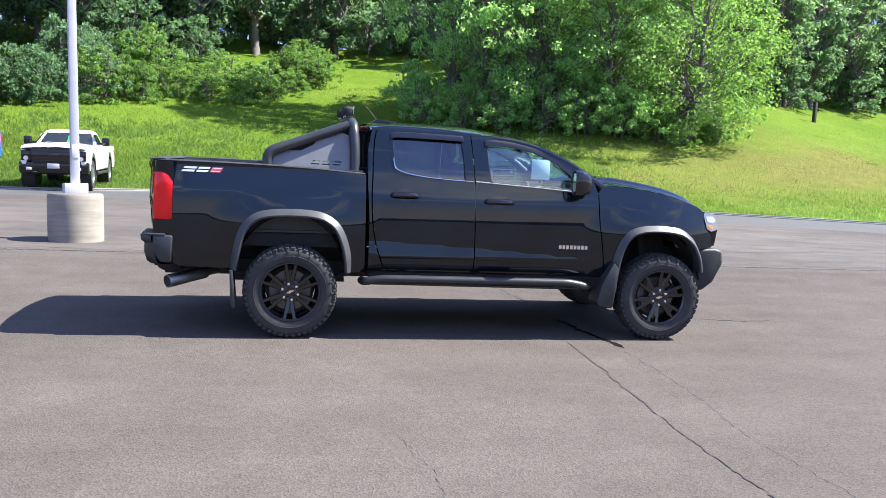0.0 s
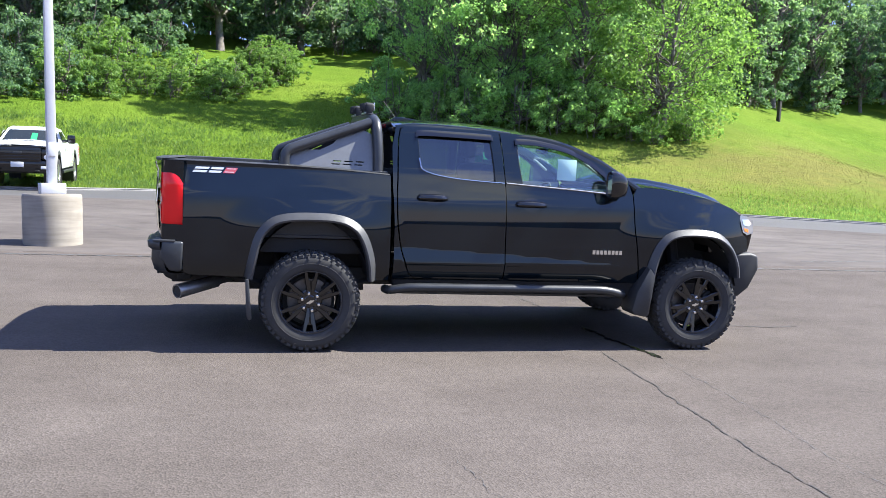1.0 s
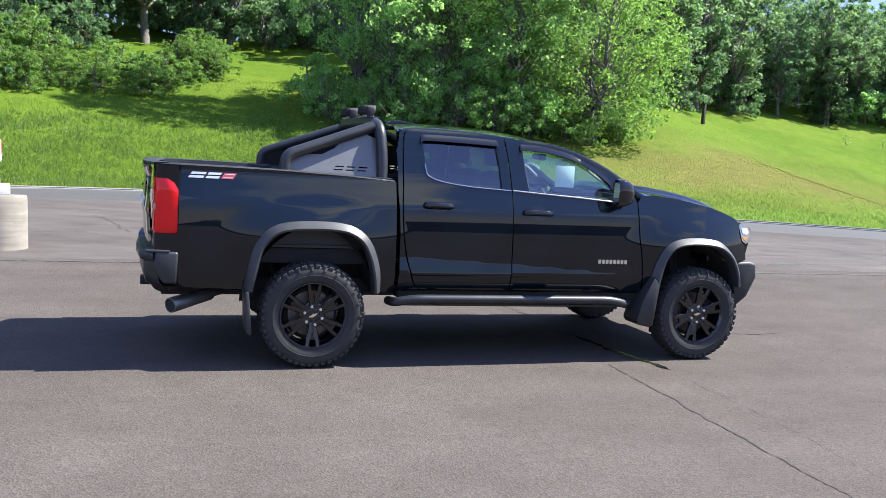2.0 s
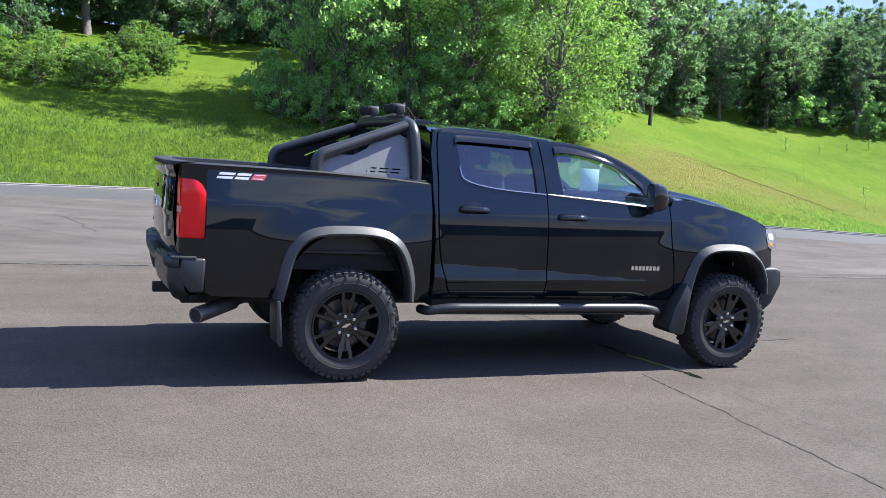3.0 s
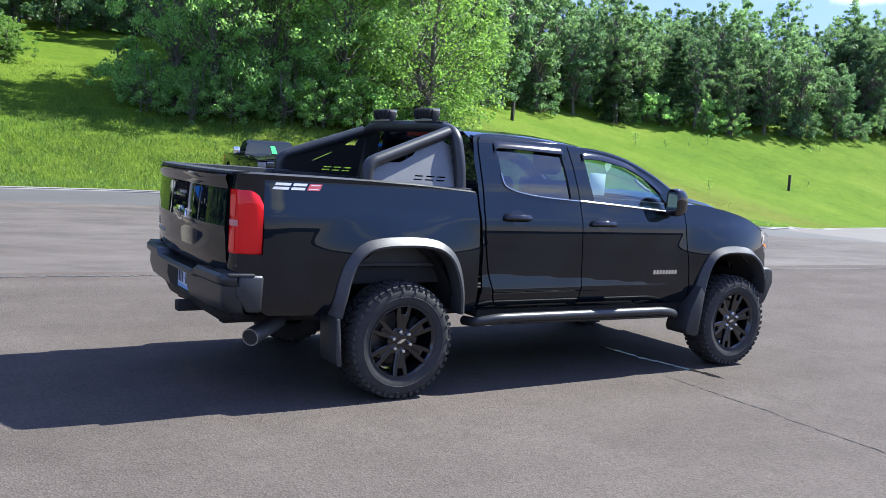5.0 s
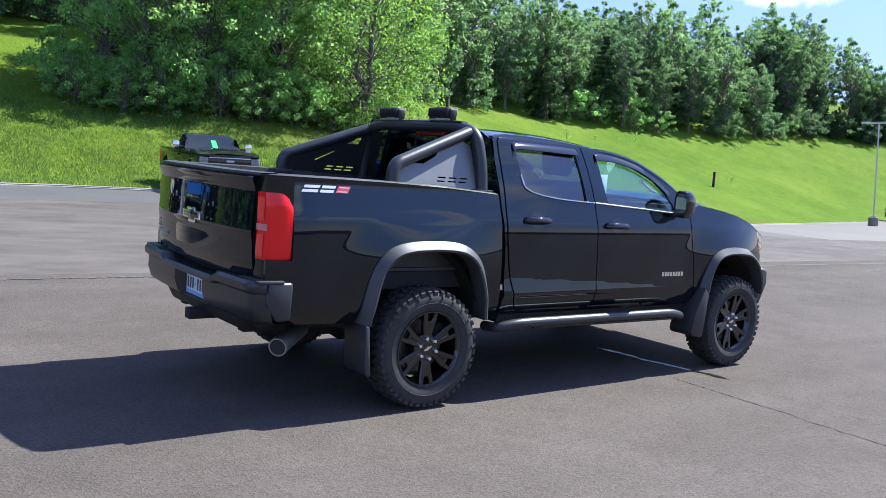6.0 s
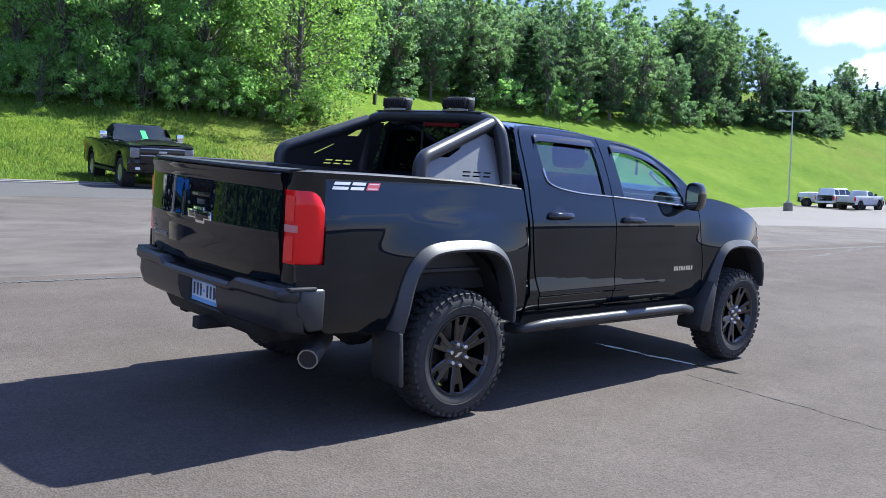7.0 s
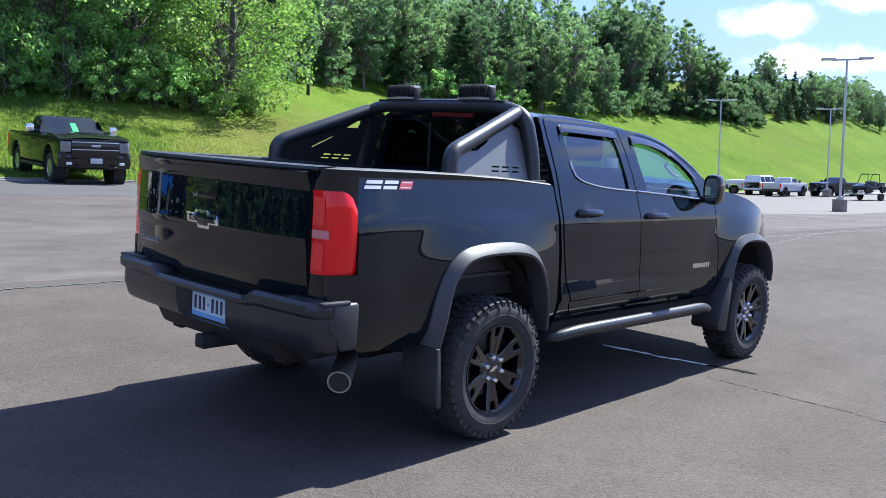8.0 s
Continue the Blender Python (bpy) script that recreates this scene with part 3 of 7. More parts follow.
# ---- the black pickup: x ahead from the rear axle, y to its left, z up from the lot ----
SIDE = [(0.40, 0.775), (0.52, 0.80), (0.58, 0.828), (0.64, 0.853), (0.70, 0.860), (0.85, 0.855), (1.0, 0.848), (1.12, 0.840), (1.175, 0.835), (1.21, 0.826), (1.26, 0.811), (1.32, 0.794), (1.38, 0.777), (1.45, 0.755), (1.6, 0.695), (1.72, 0.637), (1.78, 0.598), (1.82, 0.53), (1.85, 0.44)]
_sz = np.linspace(0.36, 1.86, 301)
_sy = np.interp(_sz, [k[0] for k in SIDE], [k[1] for k in SIDE])
for _ in range(2):
    _sy = np.convolve(np.pad(_sy, 3, mode="edge"), np.ones(7) / 7, mode="valid")


def side_y(x, z, bed=False):
    """Half the truck's width at a place on its side."""
    y = float(np.interp(z, _sz, _sy))
    if bed:  # the bed's side stays upright to its rail
        y = max(y, 0.775) if z > 1.36 else y
    # pressed ledge low on the doors, leaning out to a sharp lower edge and dying out towards the nose
    if x > 0.615:
        brim = interp(x, [(0.6, 0.826), (1.54, 0.78), (2.1, 0.745), (2.6, 0.71)])
        if z < brim:
            y += 0.13 * (brim - max(z, 0.70)) * smooth01(0.675, 0.7, z)
    # haunches over the wheels
    for cx, amp in ((0.02, 0.045), (3.22, 0.05)):
        r = math.hypot((x - cx) / 0.72, (z - 0.93) / 0.34)
        if r < 1:
            y += amp * (1 - r * r) ** 2
    # the corners draw in at tail and nose
    if x < -0.78:
        y -= 0.05 * ((-0.78 - x) / 0.34) ** 2
    if x > 3.1:
        y -= 0.105 * ((x - 3.1) / 0.75) ** 2.2
    return y


def poly_panel(outline, holes=(), fun=None, sgn=-1, lift=0.0, rim=0.018, step=0.035):
    """A sheet-metal panel: an outline (x, z) laid on the side's curved surface, with a turned-in edge."""
    flat = bmesh.new()
    loops = [outline, *holes]
    edges = []
    for loop in loops:
        vs = [flat.verts.new((p[0], 0, p[1])) for p in loop]
        for a, b in zip(vs, vs[1:] + vs[:1]):
            edges.append(flat.edges.new((a, b)))
    bmesh.ops.triangle_fill(flat, edges=edges, use_beauty=True, use_dissolve=False, normal=(0, -1, 0))
    xs = [p[0] for p in outline]
    zs = [p[1] for p in outline]
    for lo, hi, nrm in ((min(xs), max(xs), (1, 0, 0)), (min(zs), max(zs), (0, 0, 1))):
        k = int((hi - lo) / step)
        for i in range(1, k + 1):
            c = lo + (hi - lo) * i / (k + 1)
            co = tuple(c * v for v in nrm)
            bmesh.ops.bisect_plane(flat, geom=flat.verts[:] + flat.edges[:] + flat.faces[:], dist=1e-6, plane_co=co, plane_no=nrm)
    f = fun or side_y
    bm = bmesh.new()
    norm = {}

    def place(x, z, inset=0.0):
        return Vector((x, sgn * (f(x, z) + lift - inset), z))
    vmap = {}
    for v in flat.verts:
        w = bm.verts.new(place(v.co.x, v.co.z))
        h = 0.004
        x, z = v.co.x, v.co.z
        dx = (f(x + h, z) - f(x - h, z)) / (2 * h)
        dz = (f(x, z + h) - f(x, z - h)) / (2 * h)
        vmap[v] = w
        norm[w] = Vector((-dx, sgn, -dz)).normalized()
    for fc in flat.faces:
        vs = [vmap[v] for v in fc.verts]
        nf = (vs[1].co - vs[0].co).cross(vs[2].co - vs[0].co)
        bm.faces.new(vs if nf.y * sgn > 0 else list(reversed(vs)))
    if rim:
        for e in flat.edges:
            if len(e.link_faces) == 1:
                a, b = e.verts
                q = [bm.verts.new(place(a.co.x, a.co.z)), bm.verts.new(place(b.co.x, b.co.z)), bm.verts.new(place(b.co.x, b.co.z, rim)), bm.verts.new(place(a.co.x, a.co.z, rim))]
                fc = bm.faces.new(q)
                n = (q[1].co - q[0].co).cross(q[2].co - q[0].co).normalized()
                mid = e.link_faces[0].calc_center_median()
                out = Vector(((a.co.x + b.co.x) / 2 - mid.x, 0, (a.co.z + b.co.z) / 2 - mid.z))
                if n.dot(out) < 0:
                    fc.normal_flip()
                    n = -n
                for v in q:
                    norm[v] = n
    flat.free()
    return bm, norm


def panel(name, outline, mat, parent, label="", holes=(), fun=None, sgn=-1, lift=0.0, rim=0.018, step=0.035):
    bm, norm = poly_panel(outline, holes, fun, sgn, lift, rim, step)
    bm.verts.index_update()
    normals = [norm[v] for v in bm.verts]
    for f in bm.faces:
        f.smooth = True
    me = bpy.data.meshes.new(name)
    bm.to_mesh(me)
    bm.free()
    me.normals_split_custom_set_from_vertices(normals)
    me.materials.append(mat)
    ob = new(name, me)
    ob.parent = parent
    if label:
        ob["label"] = label
    return ob


def surface(rows, close=False):
    """A smooth sheet through rows of points."""
    bm = bmesh.new()
    g = [[bm.verts.new(p) for p in r] for r in rows]
    for a, b in zip(g, g[1:]):
        for i in range(len(a) - 1):
            bm.faces.new((a[i], a[i + 1], b[i + 1], b[i]))
    return bm


def bed_y(x, z):
    return side_y(x, z, True)


# dark base stands in for the dark scenery reflected in the door mirrors
mirror_face = material("mirror_face", (0.22, 0.25, 0.25), 0.02, 1.0)
strip_metal = material("strip_metal", (0.55, 0.56, 0.58), 0.16, 1.0)
# paler metal puts the lip's bright reflection into its colour
rim_sheen = material("rim_sheen", (0.06, 0.062, 0.066), 0.22, 0.6)
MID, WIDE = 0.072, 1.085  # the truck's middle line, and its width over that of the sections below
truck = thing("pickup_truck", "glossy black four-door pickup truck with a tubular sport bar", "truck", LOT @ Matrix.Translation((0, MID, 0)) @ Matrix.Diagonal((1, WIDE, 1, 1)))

ARCH_R = [(-0.44, 0.555), (-0.42, 0.66), (-0.385, 0.82), (-0.345, 0.905), (-0.27, 0.972), (-0.16, 1.0), (0.0, 1.008), (0.15, 1.003), (0.26, 0.978), (0.345, 0.915), (0.4, 0.81), (0.435, 0.68), (0.45, 0.55)]
ARCH_F = [(2.84, 0.43), (2.845, 0.56), (2.865, 0.70), (2.905, 0.835), (2.965, 0.918), (3.05, 0.957), (3.17, 0.97), (3.3, 0.966), (3.42, 0.945), (3.52, 0.88), (3.575, 0.80), (3.61, 0.71), (3.63, 0.62)]
arch_r, arch_f = curve_through(ARCH_R, 5), curve_through(ARCH_F, 5)
TAIL_SIDE = [(-0.95, 0.948), (-0.946, 1.1), (-0.948, 1.2), (-0.956, 1.25), (-0.975, 1.292), (-1.005, 1.325), (-1.045, 1.347)]

for sgn, nm in ((-1, "right"), (1, "left")):
    # bed side with the tail lamp's cut-out and the wheel arch
    rail = [(0.605, 1.372), (0.2, 1.398), (-0.2, 1.412), (-0.6, 1.418), (-1.0, 1.42), (-1.11, 1.42)]
    out = rail + [(-1.112, 1.352)] + list(reversed(TAIL_SIDE)) + [(-1.1, 0.95), (-1.1, 0.83), (-0.95, 0.80), (-0.94, 0.60), (-0.9, 0.575), (-0.5, 0.563)]
    out = out + arch_r + [(0.52, 0.548), (0.61, 0.55)]
    panel("bed_side", out, black_paint, truck, fun=bed_y, sgn=sgn, step=0.024)
    # rail cap
    top = [(x, sgn * (bed_y(x, 1.4) - 0.005)) for x in np.linspace(-1.11, 0.6, 24)]
    rows = []
    for x, y in top:
        z = interp(x, [(a, b) for a, b in reversed(rail)])
        rows.append([(x, y, z - 0.012), (x, y + sgn * 0.004, z + 0.004), (x, y - sgn * 0.012, z + 0.013), (x, y - sgn * 0.05, z + 0.014), (x, y - sgn * 0.085, z + 0.008), (x, y - sgn * 0.09, z - 0.03)])
    part("rail_cap", surface(rows), trim_plastic, truck)
    # cab: rear pillar, doors, wing
    door_r_rear = curve_through([(0.668, 1.36), (0.662, 1.2), (0.672, 1.0), (0.70, 0.82), (0.74, 0.69), (0.775, 0.61), (0.82, 0.575)], 4)
    win_r = curve_through([(0.835, 1.712), (0.84, 1.60), (0.848, 1.48), (0.862, 1.44), (0.92, 1.412), (1.0, 1.394), (1.15, 1.374), (1.3, 1.366), (1.462, 1.36)], 4) + [(1.452, 1.55), (1.437, 1.715)]
    rd = [(0.735, 1.775), (0.70, 1.74), (0.682, 1.66), (0.672, 1.5)] + door_r_rear + [(1.547, 0.562), (1.545, 1.0), (1.54, 1.35), (1.528, 1.6), (1.517, 1.752), (1.3, 1.776), (1.0, 1.786), (0.8, 1.785)]
    d = panel("rear_door", rd, black_paint, truck, holes=[win_r], sgn=sgn, step=0.018)
    fd_bottom = [(1.556, 0.562), (2.3, 0.558), (2.737, 0.556)]
    fd_front = [(2.735, 0.57), (2.705, 0.81), (2.672, 1.0), (2.66, 1.15), (2.658, 1.295), (2.62, 1.40)]
    fd_top = [(2.5, 1.485), (2.38, 1.555), (2.2, 1.64), (2.06, 1.692), (1.9, 1.728), (1.72, 1.748), (1.528, 1.758)]
    win_f = [(1.662, 1.69), (1.67, 1.5), (1.69, 1.347)] + [(2.05, 1.328), (2.47, 1.303)] + [(2.465, 1.36), (2.40, 1.43), (2.28, 1.535), (2.18, 1.597), (2.06, 1.643), (1.9, 1.677), (1.78, 1.69)]
    fdp = fd_bottom + fd_front + fd_top + [(1.538, 1.6), (1.549, 1.35), (1.554, 1.0)]
    d2 = panel("front_door", fdp, black_paint, truck, holes=[win_f], sgn=sgn, step=0.018)
    wing = [(2.747, 0.56), (2.715, 0.81), (2.682, 1.0), (2.67, 1.15), (2.667, 1.29), (2.70, 1.352), (2.78, 1.362), (2.95, 1.352), (3.15, 1.325), (3.35, 1.288), (3.5, 1.248), (3.62, 1.205), (3.70, 1.15)]
    wing += [(3.69, 1.08), (3.72, 1.0), (3.78, 0.96), (3.80, 0.84), (3.66, 0.82), (3.63, 0.70)] + list(reversed(arch_f)) + [(2.75, 0.43)]
    panel("front_wing", wing, black_paint, truck, sgn=sgn)
    pil = [(0.64, 0.565), (0.64, 1.0), (0.622, 1.3), (0.625, 1.6), (0.66, 1.755), (0.725, 1.79), (0.69, 1.74), (0.672, 1.66), (0.661, 1.5)] + [(x - 0.011, z) for x, z in door_r_rear]
    panel("rear_pillar", pil, black_paint, truck, sgn=sgn, lift=-0.002)
    # sill
    panel("sill", [(0.66, 0.47), (2.74, 0.44), (2.74, 0.55), (0.82, 0.556), (0.66, 0.556)], under_black, truck, sgn=sgn, lift=-0.004)
    # door parts
    for door, pts in ((d, win_r), (d2, win_f)):
        cx, cz = sum(p[0] for p in pts) / len(pts), sum(p[1] for p in pts) / len(pts)
        grown = [(cx + (p[0] - cx) * 1.02, cz + (p[1] - cz) * 1.03) for p in pts]
        g = panel("window", grown, window_tint if door is d else window_clear, door, "dark tinted window glass" if door is d else "green-tinted clear window glass", sgn=sgn, lift=-0.012, rim=0)
        g.visible_shadow = False
        # rubber and dark frame round the glass
        seal = [(cx + (p[0] - cx) * 0.985, cz + (p[1] - cz) * 0.972) for p in pts]
        panel("window_seal", grown, matt_black, door, "black rubber window seal", holes=[seal], sgn=sgn, lift=-0.006, rim=0.0)
    # bright strip under the glass
    strip = curve_through([(0.838, 1.52), (0.85, 1.452), (0.875, 1.425), (0.95, 1.399), (1.08, 1.378), (1.25, 1.363), (1.535, 1.35)], 5)
    for door, line in ((d, strip), (d2, [(1.552, 1.35), (1.8, 1.336), (2.1, 1.32), (2.47, 1.296)])):
        pts = [(x, sgn * (side_y(x, z) + 0.004), z) for x, z in line]
        part("belt_strip", tube(pts, 0.0062, 6), strip_metal, door, "thin bright window strip")
    # rain guards
    for door, line in ((d, [(0.818, 1.69), (0.828, 1.725), (0.9, 1.735), (1.15, 1.733), (1.40, 1.727), (1.452, 1.722), (1.457, 1.69)]), (d2, [(1.645, 1.68), (1.66, 1.703), (1.8, 1.703), (1.92, 1.689), (2.08, 1.655), (2.2, 1.607), (2.3, 1.55), (2.42, 1.46)])):
        pts = curve_through(line, 5)
        rows = []
        for x, z in pts:
            y = side_y(x, z)
            rows.append([(x, sgn * (y - 0.002), z + 0.012), (x, sgn * (y + 0.008), z + 0.006), (x, sgn * (side_y(x, z - 0.04) + 0.013), z - 0.036), (x, sgn * (side_y(x, z - 0.04) + 0.009), z - 0.04)])
        part("rain_guard", surface(rows), gloss_black, door, "smoked plastic rain guard")
    # handles
    for door, x0, x1, zc in ((d, 0.832, 1.045, 1.215), (d2, 1.645, 1.872, 1.187)):
        ys = side_y((x0 + x1) / 2, zc)
        pts = [(x0, sgn * (ys - 0.004), zc), (x0 + 0.02, sgn * (ys + 0.022), zc + 0.004), ((x0 + x1) / 2, sgn * (ys + 0.034), zc + 0.006), (x1 - 0.03, sgn * (ys + 0.026), zc + 0.004), (x1, sgn * (ys - 0.004), zc)]
        part("handle", tube(curve_through(pts, 5), 0.027, 12, 0.75), gloss_black, door, "gloss black door handle")
        cup = [((x0 + x1) / 2 + 0.075 * math.cos(a), zc - 0.002 + 0.058 * math.sin(a)) for a in [2 * math.pi * k / 20 for k in range(20)]]
        panel("handle_cup", cup, gloss_black, door, sgn=sgn, lift=0.0015, rim=0, step=0.02)
    # flares: a broad moulded lip round each arch
    for arch, cx, cz, wid in ((arch_r, 0.01, 0.42, 0.062), (arch_f, 3.23, 0.42, 0.06)):
        rows = []
        for i, (x, z) in enumerate(arch):
            v = Vector((x - cx, z - cz))
            a = Vector(arch[max(i - 1, 0)])
            b = Vector(arch[min(i + 1, len(arch) - 1)])
            t = (b - a).normalized()
            n = Vector((t.y, -t.x))
            n = n if n.dot(v) > 0 else -n
            o = Vector((x, z)) + n * wid
            m2 = Vector((x, z)) + n * wid * 0.5
            yo = bed_y(o.x, o.y) if cx < 1 else side_y(o.x, o.y)
            yb = 0.925 if cx < 1 else 0.928
            ends = min(1.0, min(i, len(arch) - 1 - i) / 6)
            yb = max(yo + 0.02, yb - 0.012 * (1 - ends))
            k = Vector((x, z)) - n * 0.004
            rows.append([(o.x, sgn * (yo - 0.004), o.y), (o.x, sgn * (yo + 0.010), o.y), (m2.x, sgn * (yb - 0.012), m2.y), (x + n.x * wid * 0.22, sgn * yb, z + n.y * wid * 0.22), (x, sgn * (yb - 0.004), z), (k.x, sgn * (yb - 0.02), k.y), (k.x, sgn * (yb - 0.12), k.y)])
        part("wheel_flare", surface(rows), flare_plastic, truck, "broad matt grey wheel-arch flare")
    # wheel-house lining
    for cx, cz, r in ((0.0, 0.40, 0.60), (3.235, 0.40, 0.56)):
        rows = []
        for k in range(25):
            a = math.pi * (0.08 + 0.84 * k / 24)
            x, z = cx + r * 0.80 * math.cos(a), cz + r * 1.03 * math.sin(a)
            rows.append([(x, sgn * 0.83, z), (x, sgn * 0.6, z), (x, sgn * 0.42, z)])
        lin = surface(rows)
        part("wheel_house", lin, under_black, truck)
        inner = prism([(cx + r * 0.8 * math.cos(math.pi * k / 16), cz + r * 1.03 * math.sin(math.pi * k / 16)) for k in range(17)], "y", sgn * 0.42, sgn * 0.41)
        part("wheel_house", inner, under_black, truck)
    # mud flaps
    fl = prism([(-0.465, 0.56), (-0.44, 0.30), (-0.436, 0.262), (-0.45, 0.25), (-0.47, 0.262), (-0.478, 0.30), (-0.49, 0.56)], "y", sgn * 0.93, sgn * 0.70, 0.004)
    part("mud_flap", fl, trim_plastic, truck, "dark plastic mud flap")
    fl = prism([(2.70, 0.50), (2.66, 0.34), (2.68, 0.305), (2.79, 0.285), (2.815, 0.30), (2.838, 0.5), (2.85, 0.64), (2.80, 0.70)], "y", sgn * 0.93, sgn * 0.72, 0.01)
    part("mud_flap", fl, trim_plastic, truck, "dark moulded plastic mud flap")
    # step bar
    pts = rounded([(0.60, sgn * 0.74, 0.47), (0.61, sgn * 0.86, 0.478), (0.76, sgn * 0.905, 0.512), (2.42, sgn * 0.905, 0.508), (2.60, sgn * 0.87, 0.462), (2.62, sgn * 0.74, 0.455)], 0.12, 6)
    bar = part("step_bar", tube(pts, 0.034, 14), tube_black, truck, "satin black tubular side step")
    for x in (0.95, 1.60, 2.30):
        part("step_bracket", box(x - 0.04, x + 0.04, min(sgn * 0.5, sgn * 0.9), max(sgn * 0.5, sgn * 0.9), 0.462, 0.482, 0.004), under_black, bar)
    part("lower_step", tube(rounded([(0.58, sgn * 0.78, 0.468), (0.66, sgn * 0.862, 0.47), (2.52, sgn * 0.862, 0.456), (2.6, sgn * 0.8, 0.452)], 0.08), 0.016, 8), tube_black, bar)
    # mirror
    mh = bmesh.new()
    sec = [(2.402, 1.29, 1.465, 0.86), (2.392, 1.283, 1.472, 0.93), (2.396, 1.272, 1.482, 1.03), (2.42, 1.266, 1.488, 1.08), (2.46, 1.268, 1.486, 1.06), (2.50, 1.28, 1.468, 0.94), (2.535, 1.30, 1.438, 0.68), (2.55, 1.33, 1.405, 0.35)]
    rings = []
    for x, z0, z1, w in sec:
        zc, h = (z0 + z1) / 2, (z1 - z0) / 2
        rings.append([mh.verts.new((x, sgn * (0.888 + 0.056 * w * math.copysign(abs(math.cos(a)) ** 0.6, math.cos(a)) + 0.01), zc + h * math.copysign(abs(math.sin(a)) ** 0.6, math.sin(a)))) for a in [2 * math.pi * k / 20 for k in range(20)]])
    for a, b in zip(rings, rings[1:]):
        for k in range(20):
            mh.faces.new((a[k], a[(k + 1) % 20], b[(k + 1) % 20], b[k]))
    mh.faces.new(rings[0]), mh.faces.new(rings[-1])
    mir = part("mirror", mh, gloss_black, d2, "gloss black door mirror", 50)
    part("mirror_glass", prism([(sgn * (0.898 + 0.046 * math.copysign(abs(math.cos(a)) ** 0.5, math.cos(a))), 1.377 + 0.083 * math.copysign(abs(math.sin(a)) ** 0.6, math.sin(a))) for a in [2 * math.pi * k / 20 for k in range(20)]], "x", 2.404, 2.3985), mirror_face, mir, "mirror glass")
    part("mirror_arm", prism([(2.42, 1.275), (2.55, 1.285), (2.56, 1.315), (2.46, 1.325)], "y", sgn * 0.77, sgn * 0.89, 0.01), gloss_black, mir)
    # front lamp, wrapped round the corner
    lens = [(3.69, 1.15), (3.72, 1.158), (3.80, 1.14), (3.855, 1.115), (3.865, 1.0), (3.79, 0.982), (3.735, 1.01)]
    hl = panel("headlight", lens, lens_smoke, truck, "smoked clear headlight", sgn=sgn, lift=-0.002, rim=0.05, step=0.03)
    panel("lamp_reflector", [(3.72, 1.12), (3.80, 1.12), (3.84, 1.08), (3.80, 1.06), (3.74, 1.07)], chrome, hl, sgn=sgn, lift=0.001, rim=0.0, step=0.03)
    panel("side_marker", [(3.74, 1.045), (3.80, 1.035), (3.80, 1.005), (3.755, 1.02)], amber, hl, sgn=sgn, lift=0.001, rim=0.0, step=0.03)
    # model badges: plain bars
    for k in range(8):
        x = 2.305 + 0.034 * k
        panel("badge_bar", [(x, 0.797), (x + 0.025, 0.797), (x + 0.025, 0.83), (x, 0.83)], chrome, d2, "small bright badge bar", sgn=sgn, lift=0.004, rim=0.004, step=0.1)
    z0, z1, lean = 1.34, 1.381, 0.026

    def mark(x0, x1, za, zb, mat):
        k0, k1 = (za - z0) / (z1 - z0) * lean, (zb - z0) / (z1 - z0) * lean
        panel("decal", [(x0 + k0, za), (x1 + k0, za), (x1 + k1, zb), (x0 + k1, zb)], mat, truck, "slanted bar on the bed side", sgn=sgn, fun=bed_y, lift=0.003, rim=0.0, step=0.05)
    for x0, x1 in ((-0.89, -0.79), (-0.775, -0.685)):
        mark(x0, x1, z0, z0 + 0.016, decal_white)
        mark(x0, x1, z1 - 0.016, z1, decal_white)
    mark(-0.67, -0.585, z0, z1, decal_red)
    mark(-0.66, -0.595, z0 + 0.006, z0 + 0.011, decal_white)
    mark(-0.66, -0.595, z1 - 0.011, z1 - 0.006, decal_white)

# roof
rows = []
for x in np.linspace(0.645, 1.95, 34):
    zc = interp(x, [(0.60, 1.808), (0.70, 1.826), (0.9, 1.838), (1.2, 1.842), (1.5, 1.832), (1.75, 1.806), (1.95, 1.768)])
    ze = interp(x, [(0.60, 1.745), (0.70, 1.77), (0.8, 1.785), (1.0, 1.787), (1.3, 1.777), (1.52, 1.757), (1.72, 1.745), (1.95, 1.688)])
    ye = side_y(x, ze) - 0.002 - 0.045 * smooth01(1.6, 1.95, x)
    r = []
    for k in range(25):
        s = -1 + 2 * k / 24
        a = abs(s)
        r.append((x, s * ye, ze + (zc - ze) * (1 - a ** 2.6)))
    rows.append(r)
part("roof", surface(rows), black_paint, truck, angle=60)
# rounded edge between roof and doors
for sgn in (-1, 1):
    pts = []
    for x in np.linspace(0.67, 1.62, 14):
        ze = interp(x, [(0.60, 1.745), (0.70, 1.77), (0.8, 1.785), (1.0, 1.787), (1.3, 1.777), (1.52, 1.757), (1.72, 1.745)])
        pts.append((x, sgn * (side_y(x, ze) - 0.024), ze - 0.014))
    part("roof_edge", tube(pts, 0.028, 14), black_paint, truck)
